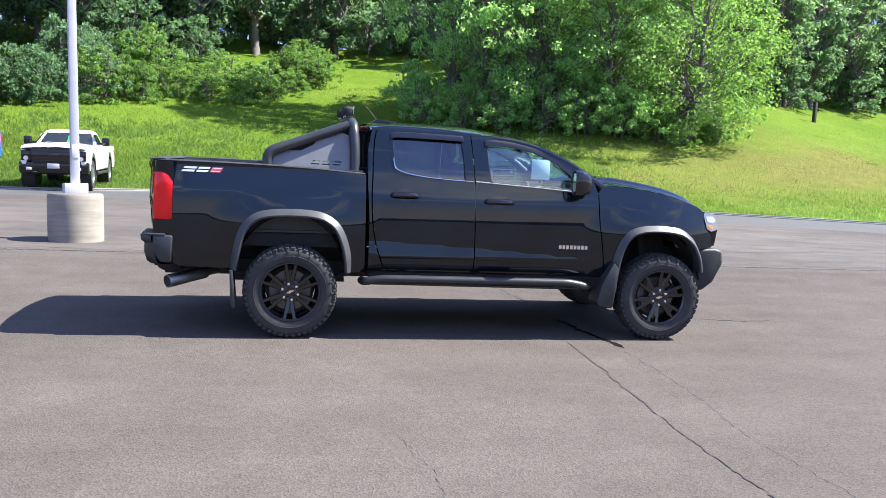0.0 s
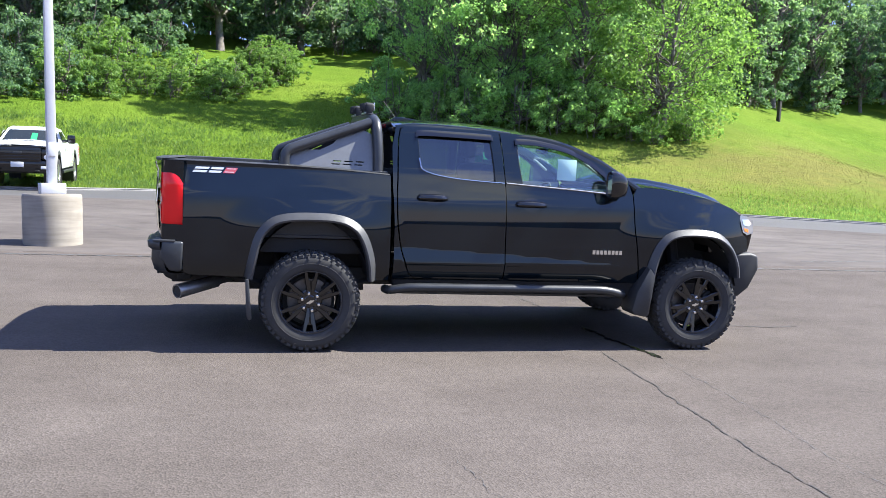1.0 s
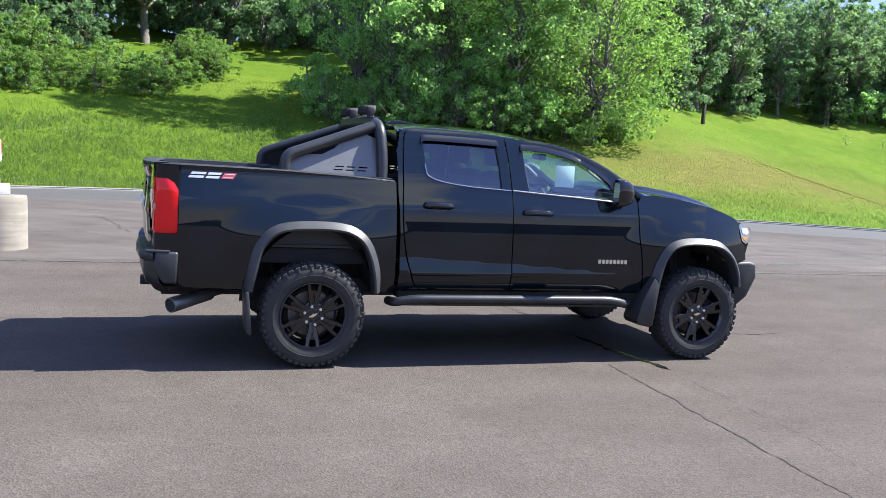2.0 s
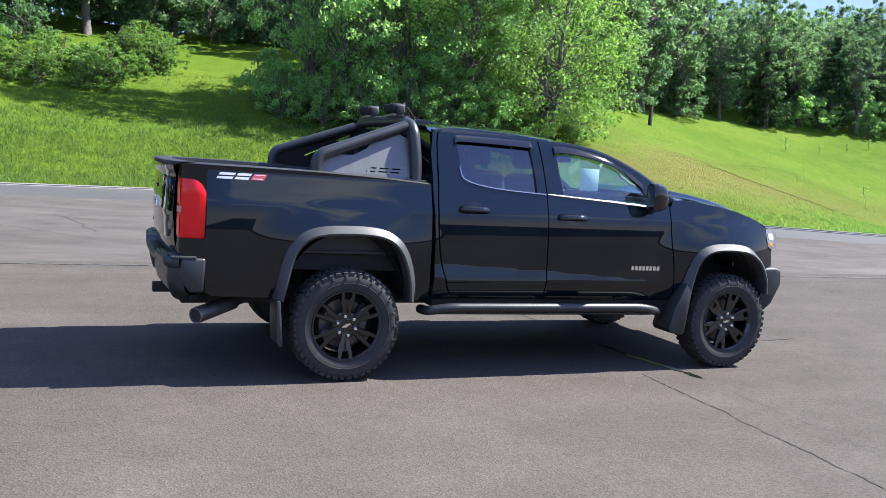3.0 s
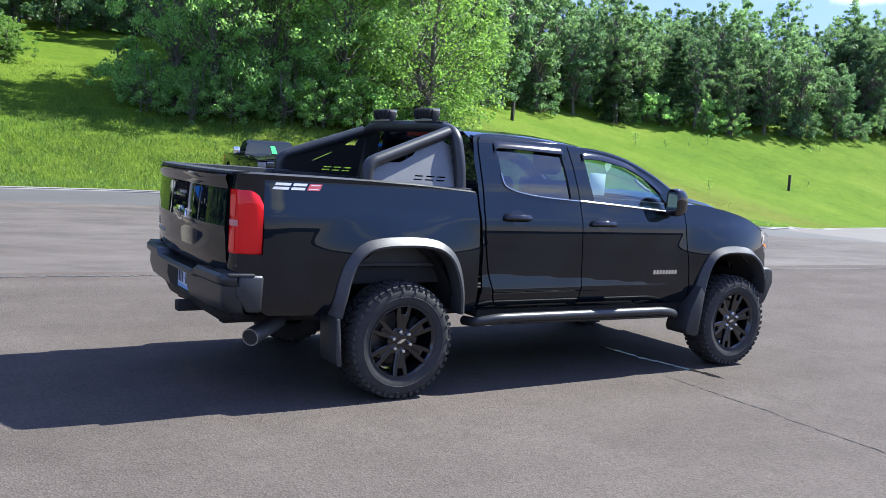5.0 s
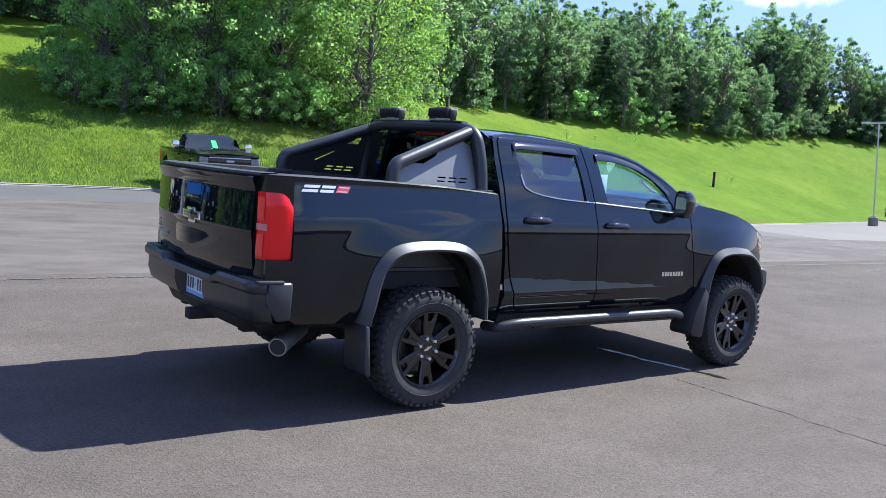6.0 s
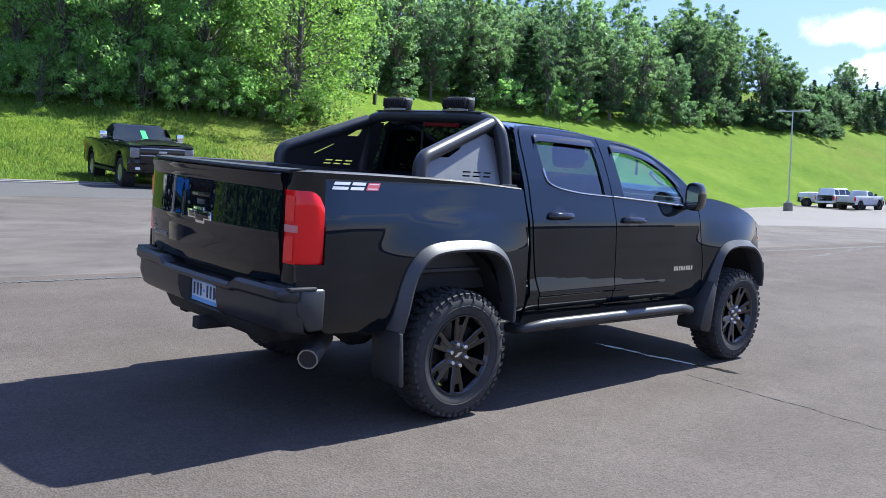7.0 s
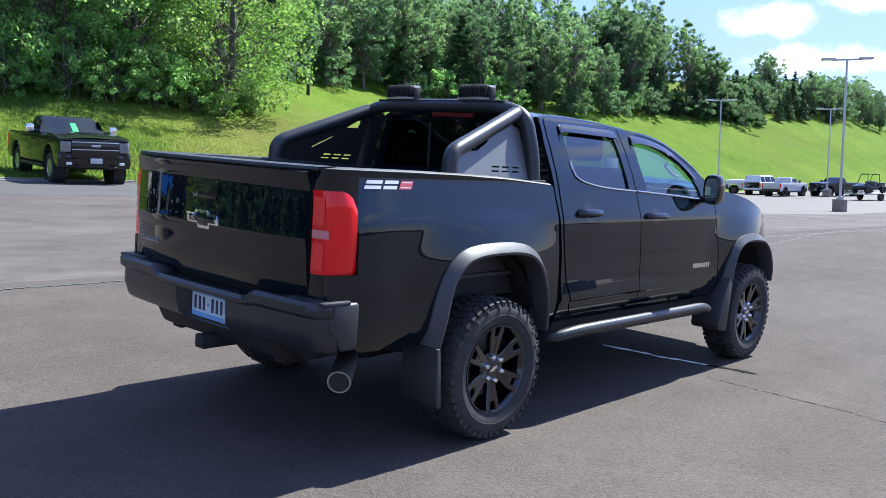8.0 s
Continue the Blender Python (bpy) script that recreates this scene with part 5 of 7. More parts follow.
def wheel_part(parent, m, sgn):
    """Tyre with cut tread blocks, six split spokes, cap and nuts; the axle lies on y, outside is -y."""
    w = new("wheel")
    w.parent = parent
    w.matrix_local = m
    R0, W = 0.388, 0.13
    prof = [(0.232, -0.098), (0.24, -0.112), (0.262, -0.128), (0.30, -0.134), (0.335, -0.131), (0.356, -0.12), (0.372, -0.10), (0.376, -0.07), (0.376, 0.07), (0.372, 0.1), (0.356, 0.12), (0.335, 0.131), (0.30, 0.134), (0.262, 0.128), (0.24, 0.112), (0.232, 0.098)]
    tyre = part("tyre", lathe(prof, "y", 64, closed=True), rubber, w, "worn all-terrain tyre", 40)
    bm = bmesh.new()
    n = 46
    for i in range(n):
        for row, (y0, y1, ph, r0) in enumerate([(-0.128, -0.074, 0.0, 0.362), (-0.064, -0.006, 0.5, 0.372), (0.006, 0.064, 0.0, 0.372), (0.074, 0.128, 0.5, 0.362)]):
            a = 2 * math.pi * (i + ph * 0.6) / n
            wd = 0.62 * 2 * math.pi / n * (1.0 if i % 2 else 0.8)
            skew = 0.35 * wd * (1 if row % 2 else -1)
            q = []
            for r in (r0 - 0.012, R0 if row in (1, 2) else R0 - 0.003):
                for (yy, da) in ((y0, -wd / 2 - skew), (y1, -wd / 2 + skew), (y1, wd / 2 + skew), (y0, wd / 2 - skew)):
                    rr = r - (0.014 if abs(yy) > 0.12 and r > r0 else 0)
                    q.append(bm.verts.new((rr * math.cos(a + da), yy, rr * math.sin(a + da))))
            for f in ((4, 5, 6, 7), (0, 1, 5, 4), (1, 2, 6, 5), (2, 3, 7, 6), (3, 0, 4, 7)):
                bm.faces.new([q[k] for k in f])
        if i % 2 == 0:  # lugs on the shoulder
            for s in (-1, 1):
                a = 2 * math.pi * i / n
                q = [bm.verts.new((r * math.cos(a + da), s * yy, r * math.sin(a + da))) for r, yy in ((0.332, 0.1325), (0.332, 0.1375), (0.362, 0.126), (0.362, 0.119)) for da in (-0.022, 0.022)]
                for f in ((0, 1, 3, 2), (2, 3, 5, 4), (4, 5, 7, 6), (0, 2, 4, 6), (1, 3, 5, 7)):
                    bm.faces.new([q[k] for k in f])
    t = part("tread", bm, rubber, tyre, "chunky tread blocks", 20)
    t["kind"] = "stuff"
    part("sidewall_band", lathe([(0.292, -0.1345), (0.294, -0.136), (0.3, -0.136), (0.302, -0.1345)], "y", 64, closed=True), rubber, tyre)
    rim = part("rim", lathe([(0.240, -0.108), (0.244, -0.114), (0.240, -0.118), (0.230, -0.112), (0.222, -0.09), (0.212, -0.06), (0.205, 0.05), (0.22, 0.1), (0.226, 0.105), (0.21, 0.05), (0.208, -0.05)], "y", 56, closed=True), rim_black, w, "gloss black alloy rim", 40)
    part("rim_lip", lathe([(0.230, -0.112), (0.236, -0.121), (0.243, -0.121), (0.2445, -0.113)], "y", 64, closed=True), rim_sheen, rim, "rim edge, paler for its bright reflected ring")
    for i in range(6):
        a = 2 * math.pi * i / 6 + math.pi / 2
        for s in (-1, 1):
            bm = bmesh.new()
            pts = []
            for r, half, y, th in ((0.05, 0.014, -0.08, 0.03), (0.10, 0.0185, -0.089, 0.03), (0.162, 0.026, -0.098, 0.028), (0.178, 0.019, -0.101, 0.028), (0.205, 0.017, -0.105, 0.028), (0.228, 0.017, -0.109, 0.026)):
                off = s * (half * 0.9 + 0.001 if r < 0.17 else 0.033 + (r - 0.18) * 0.14)
                ring2 = []
                for dx, dy in ((-half, 0), (-half * 0.7, -0.006), (half * 0.7, -0.006), (half, 0), (half * 0.9, th), (-half * 0.9, th)):
                    ring2.append(bm.verts.new((r, y + dy, off + dx * 0.9)))
                pts.append(ring2)
            for p, q in zip(pts, pts[1:]):
                for k in range(6):
                    bm.faces.new((p[k], p[(k + 1) % 6], q[(k + 1) % 6], q[k]))
            bm.faces.new(pts[0]), bm.faces.new(pts[-1])
            bmesh.ops.transform(bm, matrix=Matrix.Rotation(-a, 4, "Y"), verts=bm.verts)
            part("spoke", bm, rim_black, rim, "", 30)
        web = prism([(0.05, -0.016), (0.18, -0.034), (0.18, 0.034), (0.05, 0.016)], "y", -0.0835, -0.06, 0.002)
        for v in web.verts:
            v.co.y -= 0.019 * (v.co.x - 0.05) / 0.13
        bmesh.ops.transform(web, matrix=Matrix.Rotation(-a, 4, "Y"), verts=web.verts)
        part("spoke_web", web, rim_black, rim, "", 30)
    part("hub_cap", lathe([(0.095, -0.05), (0.093, -0.078), (0.085, -0.084), (0.05, -0.086), (0.042, -0.092), (0.0, -0.094)], "y", 32), rim_black, rim)
    part("cap_mark", prism([(1.25 * a, 1.25 * b) for a, b in [(-0.022, -0.012), (-0.008, -0.01), (-0.004, -0.013), (0.012, -0.002), (0.024, 0.008), (0.022, 0.014), (0.008, 0.008), (0.004, 0.013), (-0.01, 0.002), (-0.024, -0.006)]], "y", -0.0945, -0.099), chrome, rim, "small bright hub emblem")
    for i in range(6):
        a = 2 * math.pi * (i + 0.2) / 6 + math.pi / 2
        part("wheel_nut", lathe([(0.0155, -0.07), (0.0155, -0.104), (0.01, -0.113), (0.0, -0.115)], "y", 10, (0.067 * math.cos(a), 0, 0.067 * math.sin(a))), chrome, rim, "chrome wheel nut")
    part("brake_disc", lathe([(0.07, 0.0), (0.17, 0.0), (0.17, 0.025), (0.07, 0.025)], "y", 40, closed=True), disc_steel, w, "steel brake disc")
    part("caliper", prism([(0.09, 0.02), (0.18, 0.03), (0.185, 0.12), (0.13, 0.15), (0.085, 0.1)], "y", -0.03, 0.06, 0.012), under_black, w)
    part("hub_back", lathe([(0.0, 0.03), (0.2, 0.03), (0.2, 0.06), (0.0, 0.06)], "y", 24), under_black, w)
    return w


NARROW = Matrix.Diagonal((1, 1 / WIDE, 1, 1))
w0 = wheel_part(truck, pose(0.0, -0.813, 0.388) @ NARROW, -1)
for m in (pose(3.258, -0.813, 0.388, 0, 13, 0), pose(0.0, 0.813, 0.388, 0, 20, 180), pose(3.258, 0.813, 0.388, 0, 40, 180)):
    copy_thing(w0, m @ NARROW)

# inside of the cab
def seat_part(x, y, w=0.27):
    s = new("seat")
    s.parent = truck
    s.matrix_local = pose(x, y, 0.60)
    part("cushion", box(-0.25, 0.27, -w, w, 0.12, 0.32, 0.06, 3), seat_cloth, s)
    b = box(-0.08, 0.08, -w, w, 0.0, 0.62, 0.06, 3)
    bmesh.ops.transform(b, matrix=pose(-0.24, 0, 0.28, 0, -12, 0), verts=b.verts)
    part("seat_back", b, seat_cloth, s)
    h = box(-0.05, 0.05, -0.13, 0.13, 0.0, 0.2, 0.045, 3)
    bmesh.ops.transform(h, matrix=pose(-0.385, 0, 0.93, 0, -8, 0), verts=h.verts)
    part("headrest", h, seat_cloth, s)
    part("seat_rail", box(-0.2, 0.2, -w * 0.8, w * 0.8, -0.03, 0.13, 0.02), under_black, s)
    return s


for y in (-0.38, 0.38):
    seat_part(1.95, y)
rs = new("rear_bench")
rs.parent = truck
rs.matrix_local = pose(1.1, 0, 0.62)
part("cushion", box(-0.25, 0.22, -0.62, 0.62, 0.12, 0.30, 0.06, 3), seat_cloth, rs)
b = box(-0.07, 0.07, -0.62, 0.62, 0.0, 0.58, 0.05, 3)
bmesh.ops.transform(b, matrix=pose(-0.26, 0, 0.27, 0, -8, 0), verts=b.verts)
part("seat_back", b, seat_cloth, rs)
for y in (-0.4, 0.4):
    part("headrest", box(-0.40, -0.31, y - 0.12, y + 0.12, 0.84, 1.0, 0.04, 3), seat_cloth, rs)
dash = part("dashboard", prism([(2.38, 0.95), (2.36, 1.15), (2.42, 1.24), (2.52, 1.275), (2.78, 1.29), (2.78, 0.75), (2.5, 0.75)], "y", -0.72, 0.72, 0.02), dash_grey, truck, "dark grey dashboard")
part("screen", box(2.375, 2.4, -0.13, 0.13, 1.1, 1.24, 0.008), gloss_black, dash)
sw = part("steering_wheel", lathe([(0.182 + 0.014 * math.cos(a), 0.014 * math.sin(a)) for a in [2 * math.pi * k / 10 for k in range(10)]], "x", 32, closed=True), matt_black, truck)
sw.matrix_local = pose(2.30, 0.38, 1.16, 0, 22, 0)
part("wheel_hub", box(-0.02, 0.03, -0.09, 0.09, -0.06, 0.06, 0.02), matt_black, sw)
part("wheel_spoke", box(-0.01, 0.01, -0.18, 0.18, -0.015, 0.02, 0.005), matt_black, sw)
part("floor_mat", box(0.7, 2.7, -0.74, 0.74, 0.56, 0.58), under_black, truck)
part("headliner", box(0.68, 1.6, -0.40, 0.40, 1.755, 1.765), liner_grey, truck)
part("console", box(1.9, 2.5, -0.1, 0.1, 0.6, 0.95, 0.03), dash_grey, truck)
part("rear_mirror", box(2.13, 2.16, -0.12, 0.12, 1.60, 1.66, 0.015), gloss_black, truck, "inside mirror")
part("hanging_card", box(2.25, 2.43, -0.142, -0.138, 1.375, 1.563, 0.001), card_white, truck, "white paper card hanging inside the windscreen")
part("window_sticker", box(1.72, 1.79, 0.69, 0.692, 1.50, 1.56), sticker_green, truck, "green sale sticker on the glass")
for sgn in (-1, 1):
    part("door_card", box(0.8, 2.62, min(sgn * 0.72, sgn * 0.75), max(sgn * 0.72, sgn * 0.75), 0.6, 1.33, 0.01), dash_grey, truck)
    part("grab_handle", tube(rounded([(2.30, sgn * 0.60, 1.545), (2.32, sgn * 0.575, 1.53), (2.42, sgn * 0.60, 1.46), (2.44, sgn * 0.63, 1.45)], 0.02), 0.012, 8), liner_grey, truck)


# ---- light poles ----
def light_pole(x, y, label, height=8.6, turn=0.0):
    z = lot_z(x, y)
    t = thing("light_pole", label, "light pole", pose(x, y, z, 0, 0, turn), "light poles in the lot")
    d = lathe([(0.0, -0.1), (0.398, -0.1), (0.4, 0.3), (0.4, 0.675), (0.392, 0.705), (0.38, 0.717), (0.0, 0.72)], "z", 48)
    part("drum_base", d, drum_concrete, t, "weathered round concrete base", 40)
    part("base_cover", box(-0.165, 0.165, -0.165, 0.165, 0.718, 0.87, 0.008), lamp_white, t, "white square base cover")
    bm = box(-0.064, 0.064, -0.064, 0.064, 0.86, height, 0.012)
    for v in bm.verts:
        k = 1 - 0.25 * (v.co.z - 1.0) / (height - 1.0)
        v.co.x, v.co.y = v.co.x * k, v.co.y * k
    part("pole", bm, lamp_white, t, "white square steel pole")
    part("cross_arm", box(-0.8, 0.8, -0.05, 0.05, height - 0.08, height + 0.02, 0.01), lamp_white, t)
    for s in (-1, 1):
        head = part("lamp_head", box(s * 0.98 - 0.36, s * 0.98 + 0.36, -0.19, 0.19, height - 0.04, height + 0.08, 0.025), lamp_white, t, "flat rectangular lamp head")
        part("diffuser", box(s * 0.98 - 0.3, s * 0.98 + 0.3, -0.15, 0.15, height - 0.052, height - 0.038), lens_clear, head)
    part("hand_hole", box(-0.05, 0.05, -0.076, -0.066, 1.25, 1.45, 0.004), lamp_white, t)
    return t


drum_concrete = material("drum_concrete", (0.4, 0.38, 0.35), 0.9)
_v = coords(drum_concrete)
_a = ramp(drum_concrete, noise_tex(drum_concrete, _v, 2.4, 6.0), [(0.3, (0.205, 0.182, 0.148)), (0.7, (0.272, 0.246, 0.206))])
_sv = coords(drum_concrete, (1, 1, 14))
_a = blend(drum_concrete, 0.6, _a, ramp(drum_concrete, noise_tex(drum_concrete, _sv, 1.3, 3.0), [(0.35, (0.36, 0.35, 0.33)), (0.65, (0.6, 0.6, 0.59))]), "OVERLAY")
wire(drum_concrete, _a, bsdf(drum_concrete).inputs["Base Color"])
bump(drum_concrete, noise_tex(drum_concrete, _v, 22, 4.0), 0.2, 0.006)

light_pole(-3.12, 5.86, "white square light pole on a round concrete base", turn=19)
light_pole(48.2, 13.2, "tall white light pole on a concrete base", turn=-62)
light_pole(69.4, 30.6, "tall white light pole beside the far vehicles", turn=-62)
light_pole(84.7, 26.5, "distant white light pole in the far lot", turn=-62)


# ---- posts on the hill ----
def hill_post(x, y, h, label):
    t = thing("fence_post", label, "post", pose(x, y, hill_z(x, y) + 0.03, 2, 3, 20), "posts on the slope")
    bm = box(-0.11, 0.11, -0.11, 0.11, -0.2, h, 0.02)
    part("post", bm, post_wood, t)
    part("post_cap", box(-0.12, 0.12, -0.12, 0.12, h - 0.03, h + 0.02, 0.015), post_wood, t)
    return t


post_wood = varied("post_wood", [(0.3, (0.02, 0.017, 0.014)), (0.7, (0.05, 0.043, 0.035))], 8, (0.8, 0.95), 0, 0.5, 30)
hill_post(37.5, 48.1, 1.45, "dark weathered wooden post in the grass")
hill_post(67.3, 45.0, 1.45, "dark wooden post low on the slope")


# ---- parked vehicles ----
def small_wheel(parent, x, y, sgn, r, rim_mat):
    w = new("wheel")
    w.parent = parent
    w.matrix_local = pose(x, y, r, 0, 0, 0 if sgn < 0 else 180)
    part("tyre", lathe([(r * 0.6, -0.12), (r * 0.75, -0.135), (r * 0.93, -0.13), (r, -0.1), (r, 0.1), (r * 0.93, 0.13), (r * 0.6, 0.12)], "y", 28, closed=True), rubber, w)
    rim = part("rim", lathe([(r * 0.61, -0.11), (r * 0.58, -0.12), (r * 0.5, -0.06), (0.1, -0.05), (0.08, -0.09), (0.0, -0.09)], "y", 28), rim_mat, w)
    for i in range(6):
        a = math.pi * 2 * i / 6
        b = prism([(0.06, -0.03), (r * 0.58, -0.045), (r * 0.58, 0.045), (0.06, 0.03)], "y", -0.105, -0.07, 0.006)
        bmesh.ops.transform(b, matrix=Matrix.Rotation(a, 4, "Y"), verts=b.verts)
        part("spoke", b, rim_mat, rim)
    return w


def arch_cut(poly_low, wheels, r, base):
    """The lower line of a body side, with wheel arches cut into it."""
    out = []
    for cx in wheels:
        for k in range(13):
            a = math.pi * (1 - k / 12)
            out.append((cx + r * math.cos(a), base + max(0, r * 1.02 * math.sin(a))))
    return out


def parked_vehicle(name, label, category, m, coat, kind="pickup", L=5.9, W=2.03, H=1.95, front_mat=None, bright=True, sticker=False, group="", rim_mat=None, wheel_r=0.42):
    """A parked pickup or wagon: x ahead, wheels at z 0. Body sides with arches, cab, glass, lamps and wheels."""
    front_mat = front_mat or gloss_black
    rim_mat = rim_mat or brushed
    t = thing(name, label, category, m, group)
    hw = W / 2
    xr, xf = -L * 0.31, L * 0.335          # axles
    x0, x1 = -L * 0.5, L * 0.5
    belt, base = H * (0.715 if kind == "pickup" else 0.655), 0.52
    hood = H * (0.71 if kind == "pickup" else 0.63)
    low = arch_cut(None, (xr, xf), wheel_r + 0.1, base)
    bed_top = belt + 0.02 if kind == "pickup" else belt
    prof = [(x0 + 0.04, base)] + low + [(x1 - 0.1, base), (x1 - 0.03, base + 0.2), (x1, hood - 0.28), (x1 - 0.06, hood - 0.06), (x1 - 0.3, hood), (x1 - 1.35, hood + 0.05), (L * 0.13, belt), (x0 + 0.06, bed_top), (x0, bed_top - 0.06), (x0, base + 0.2)]
    for s in (-1, 1):
        bm = prism(prof, "y", s * (hw - 0.16), s * hw, 0.045, 3)
        for v in bm.verts:
            a = (v.co.z - base) / (belt - base)
            if abs(v.co.y) > hw - 0.05:
                v.co.y -= s * 0.05 * abs(a - 0.45) ** 1.5
            v.co.y -= s * 0.10 * max(0, (v.co.x - (x1 - 0.5)) / 0.5) ** 2
        part("body_side", bm, coat, t)
        for cx in (xr, xf):
            part("arch_lining", lathe([(wheel_r + 0.095, s * 0.14), (wheel_r + 0.095, -s * 0.18), (0.1, -s * 0.18), (0.1, -s * 0.2), (wheel_r + 0.115, -s * 0.2), (wheel_r + 0.115, s * 0.14)], "y", 24, (cx, s * (hw - 0.16), wheel_r), True), under_black, t)
    # bonnet, floor, bed
    cab0, cab1 = (-L * 0.10 if kind == "pickup" else x0 + 0.12), L * 0.13
    rows = []
    for i in range(9):
        x = cab1 + (x1 - 0.04 - cab1) * i / 8
        z = interp(x, [(cab1, belt + 0.03), (x1 - 1.2, hood + 0.06), (x1 - 0.35, hood + 0.015), (x1 - 0.04, hood - 0.07)])
        rows.append([(x, s * (hw - 0.08), z + 0.05 * (1 - s * s) + 0.03 * math.exp(-((abs(s) - 0.42) / 0.14) ** 2) * (1 - i / 8)) for s in np.linspace(-1, 1, 17)])
    hb = surface(rows)
    part("bonnet", hb, coat, t, angle=50)
    part("bonnet_scoop", prism([(x1 - 0.9, -0.32), (x1 - 0.75, -0.36), (x1 - 0.75, 0.36), (x1 - 0.9, 0.32)], "z", hood + 0.05, hood + 0.115, 0.02), coat if bright else gloss_black, t)
    part("floor", box(x0 + 0.1, x1 - 0.2, -hw + 0.15, hw - 0.15, 0.42, 0.6, 0.02), under_black, t)
    if kind == "pickup":
        part("bed_floor", box(x0 + 0.05, cab0, -hw + 0.15, hw - 0.15, 0.86, 0.9), trim_plastic, t)
        part("tailgate", box(x0, x0 + 0.07, -hw + 0.1, hw - 0.1, 0.62, bed_top - 0.02, 0.02), coat, t)
        part("bed_front", box(cab0 - 0.06, cab0 - 0.01, -hw + 0.12, hw - 0.12, 0.86, bed_top - 0.02, 0.01), coat, t)
    # cab
    top0, top1 = cab0 + (0.16 if kind == "pickup" else 0.32), cab1 - 0.62
    bw, tw = hw - 0.05, hw - 0.26
    cab = loft_y([[(cab0, -bw, belt - 0.02), (cab1 + 0.12, -bw + 0.02, belt - 0.02), (cab1 + 0.12, bw - 0.02, belt - 0.02), (cab0, bw, belt - 0.02)], [(top0, -tw, H - 0.06), (top1, -tw, H - 0.06), (top1, tw, H - 0.06), (top0, tw, H - 0.06)], [(top0 + 0.08, -tw + 0.12, H), (top1 - 0.1, -tw + 0.12, H), (top1 - 0.1, tw - 0.12, H), (top0 + 0.08, tw - 0.12, H)]])
    bevel_all(cab, 0.035, 3)
    cb = part("cab", cab, coat, t)

    def on_cab(s, x, z):
        k = (z - belt + 0.02) / (H - 0.06 - belt + 0.02)
        return (x, s * (bw + (tw - bw) * k + 0.012), z)
    zb, zt = belt + 0.05, H - 0.13
    splits = [(cab0 + 0.2, cab0 + 1.0), (cab0 + 1.1, cab1 - 0.1)] if kind == "pickup" else [(cab0 + 0.18, cab0 + 0.9), (cab0 + 1.0, cab0 + 2.0), (cab0 + 2.1, cab1 - 0.1)]
    for s in (-1, 1):
        for i, (a, b) in enumerate(splits):
            last = i == len(splits) - 1
            bb = b - 0.5 if last else b - 0.02
            bm = bmesh.new()
            vs = [bm.verts.new(on_cab(s, x, z)) for x, z in ((a, zb), (b, zb), (bb, zt), (a + (0.1 if i == 0 else 0.02), zt))]
            bm.faces.new(vs)
            part("window", bm, vehicle_glass, cb, "dark side window")
        for xx in ([L * 0.02] if kind == "pickup" else [0.0]):
            part("door_handle", box(xx - 0.1, xx + 0.1, s * hw - 0.02, s * hw + 0.02, belt - 0.17, belt - 0.13, 0.01), coat, t)
        mr = part("mirror", box(cab1 - 0.18, cab1 - 0.04, s * (hw + 0.16) - 0.11, s * (hw + 0.16) + 0.11, belt + 0.02, belt + 0.27, 0.04, 3), chrome if not bright else gloss_black, t, "large door mirror")
        part("mirror_arm", box(cab1 - 0.14, cab1 - 0.06, min(s * (hw - 0.1), s * (hw + 0.05)), max(s * (hw - 0.1), s * (hw + 0.05)), belt + 0.06, belt + 0.12, 0.01), gloss_black, mr)
        lamp = part("headlight", box(x1 - 0.14, x1 - 0.0, min(s * (hw - 0.36), s * (hw - 0.09)), max(s * (hw - 0.36), s * (hw - 0.09)), hood - 0.42, hood - 0.13, 0.03, 3), gloss_black if bright else lens_smoke, t, "stacked headlight")
        for zl in (hood - 0.35,) if bright else (hood - 0.35, hood - 0.2):
            part("lamp_bowl", lathe([(0.0, -0.02), (0.05, -0.01), (0.065, 0.012), (0.0, 0.014)], "x", 16, (x1 - 0.006, s * (hw - 0.225), zl)), lens_clear if bright else lens_smoke, lamp)
        part("fog_lamp", box(x1 - 0.05, x1 + 0.035, s * (hw - 0.3) - 0.07, s * (hw - 0.3) + 0.07, 0.55, 0.63, 0.012), lens_clear, t)
        part("tail_lamp", box(x0 - 0.01, x0 + 0.12, min(s * (hw - 0.12), s * (hw - 0.01)), max(s * (hw - 0.12), s * (hw - 0.01)), belt - 0.5, belt - 0.08, 0.02), tail_red, t)
        part("step", tube([(xr + 0.6, s * (hw - 0.02), 0.44), (xf - 0.6, s * (hw - 0.02), 0.44)], 0.05, 8), tube_black, t)
        for x in (xr, xf):
            small_wheel(t, x, s * (hw - 0.16), s, wheel_r, rim_mat)
    bm = bmesh.new()
    k = (zt - belt + 0.02) / (H - 0.06 - belt + 0.02)
    slope = lambda z: cab1 + 0.12 + (top1 - cab1 - 0.12) * (z - belt + 0.02) / (H - 0.06 - belt + 0.02) + 0.012
    vs = [bm.verts.new((slope(z), y, z)) for y, z in ((-bw + 0.13, zb - 0.02), (bw - 0.13, zb - 0.02), (tw - 0.05, H - 0.1), (-tw + 0.05, H - 0.1))]
    bm.faces.new(vs)
    part("windscreen", bm, vehicle_glass, cb, "dark windscreen")
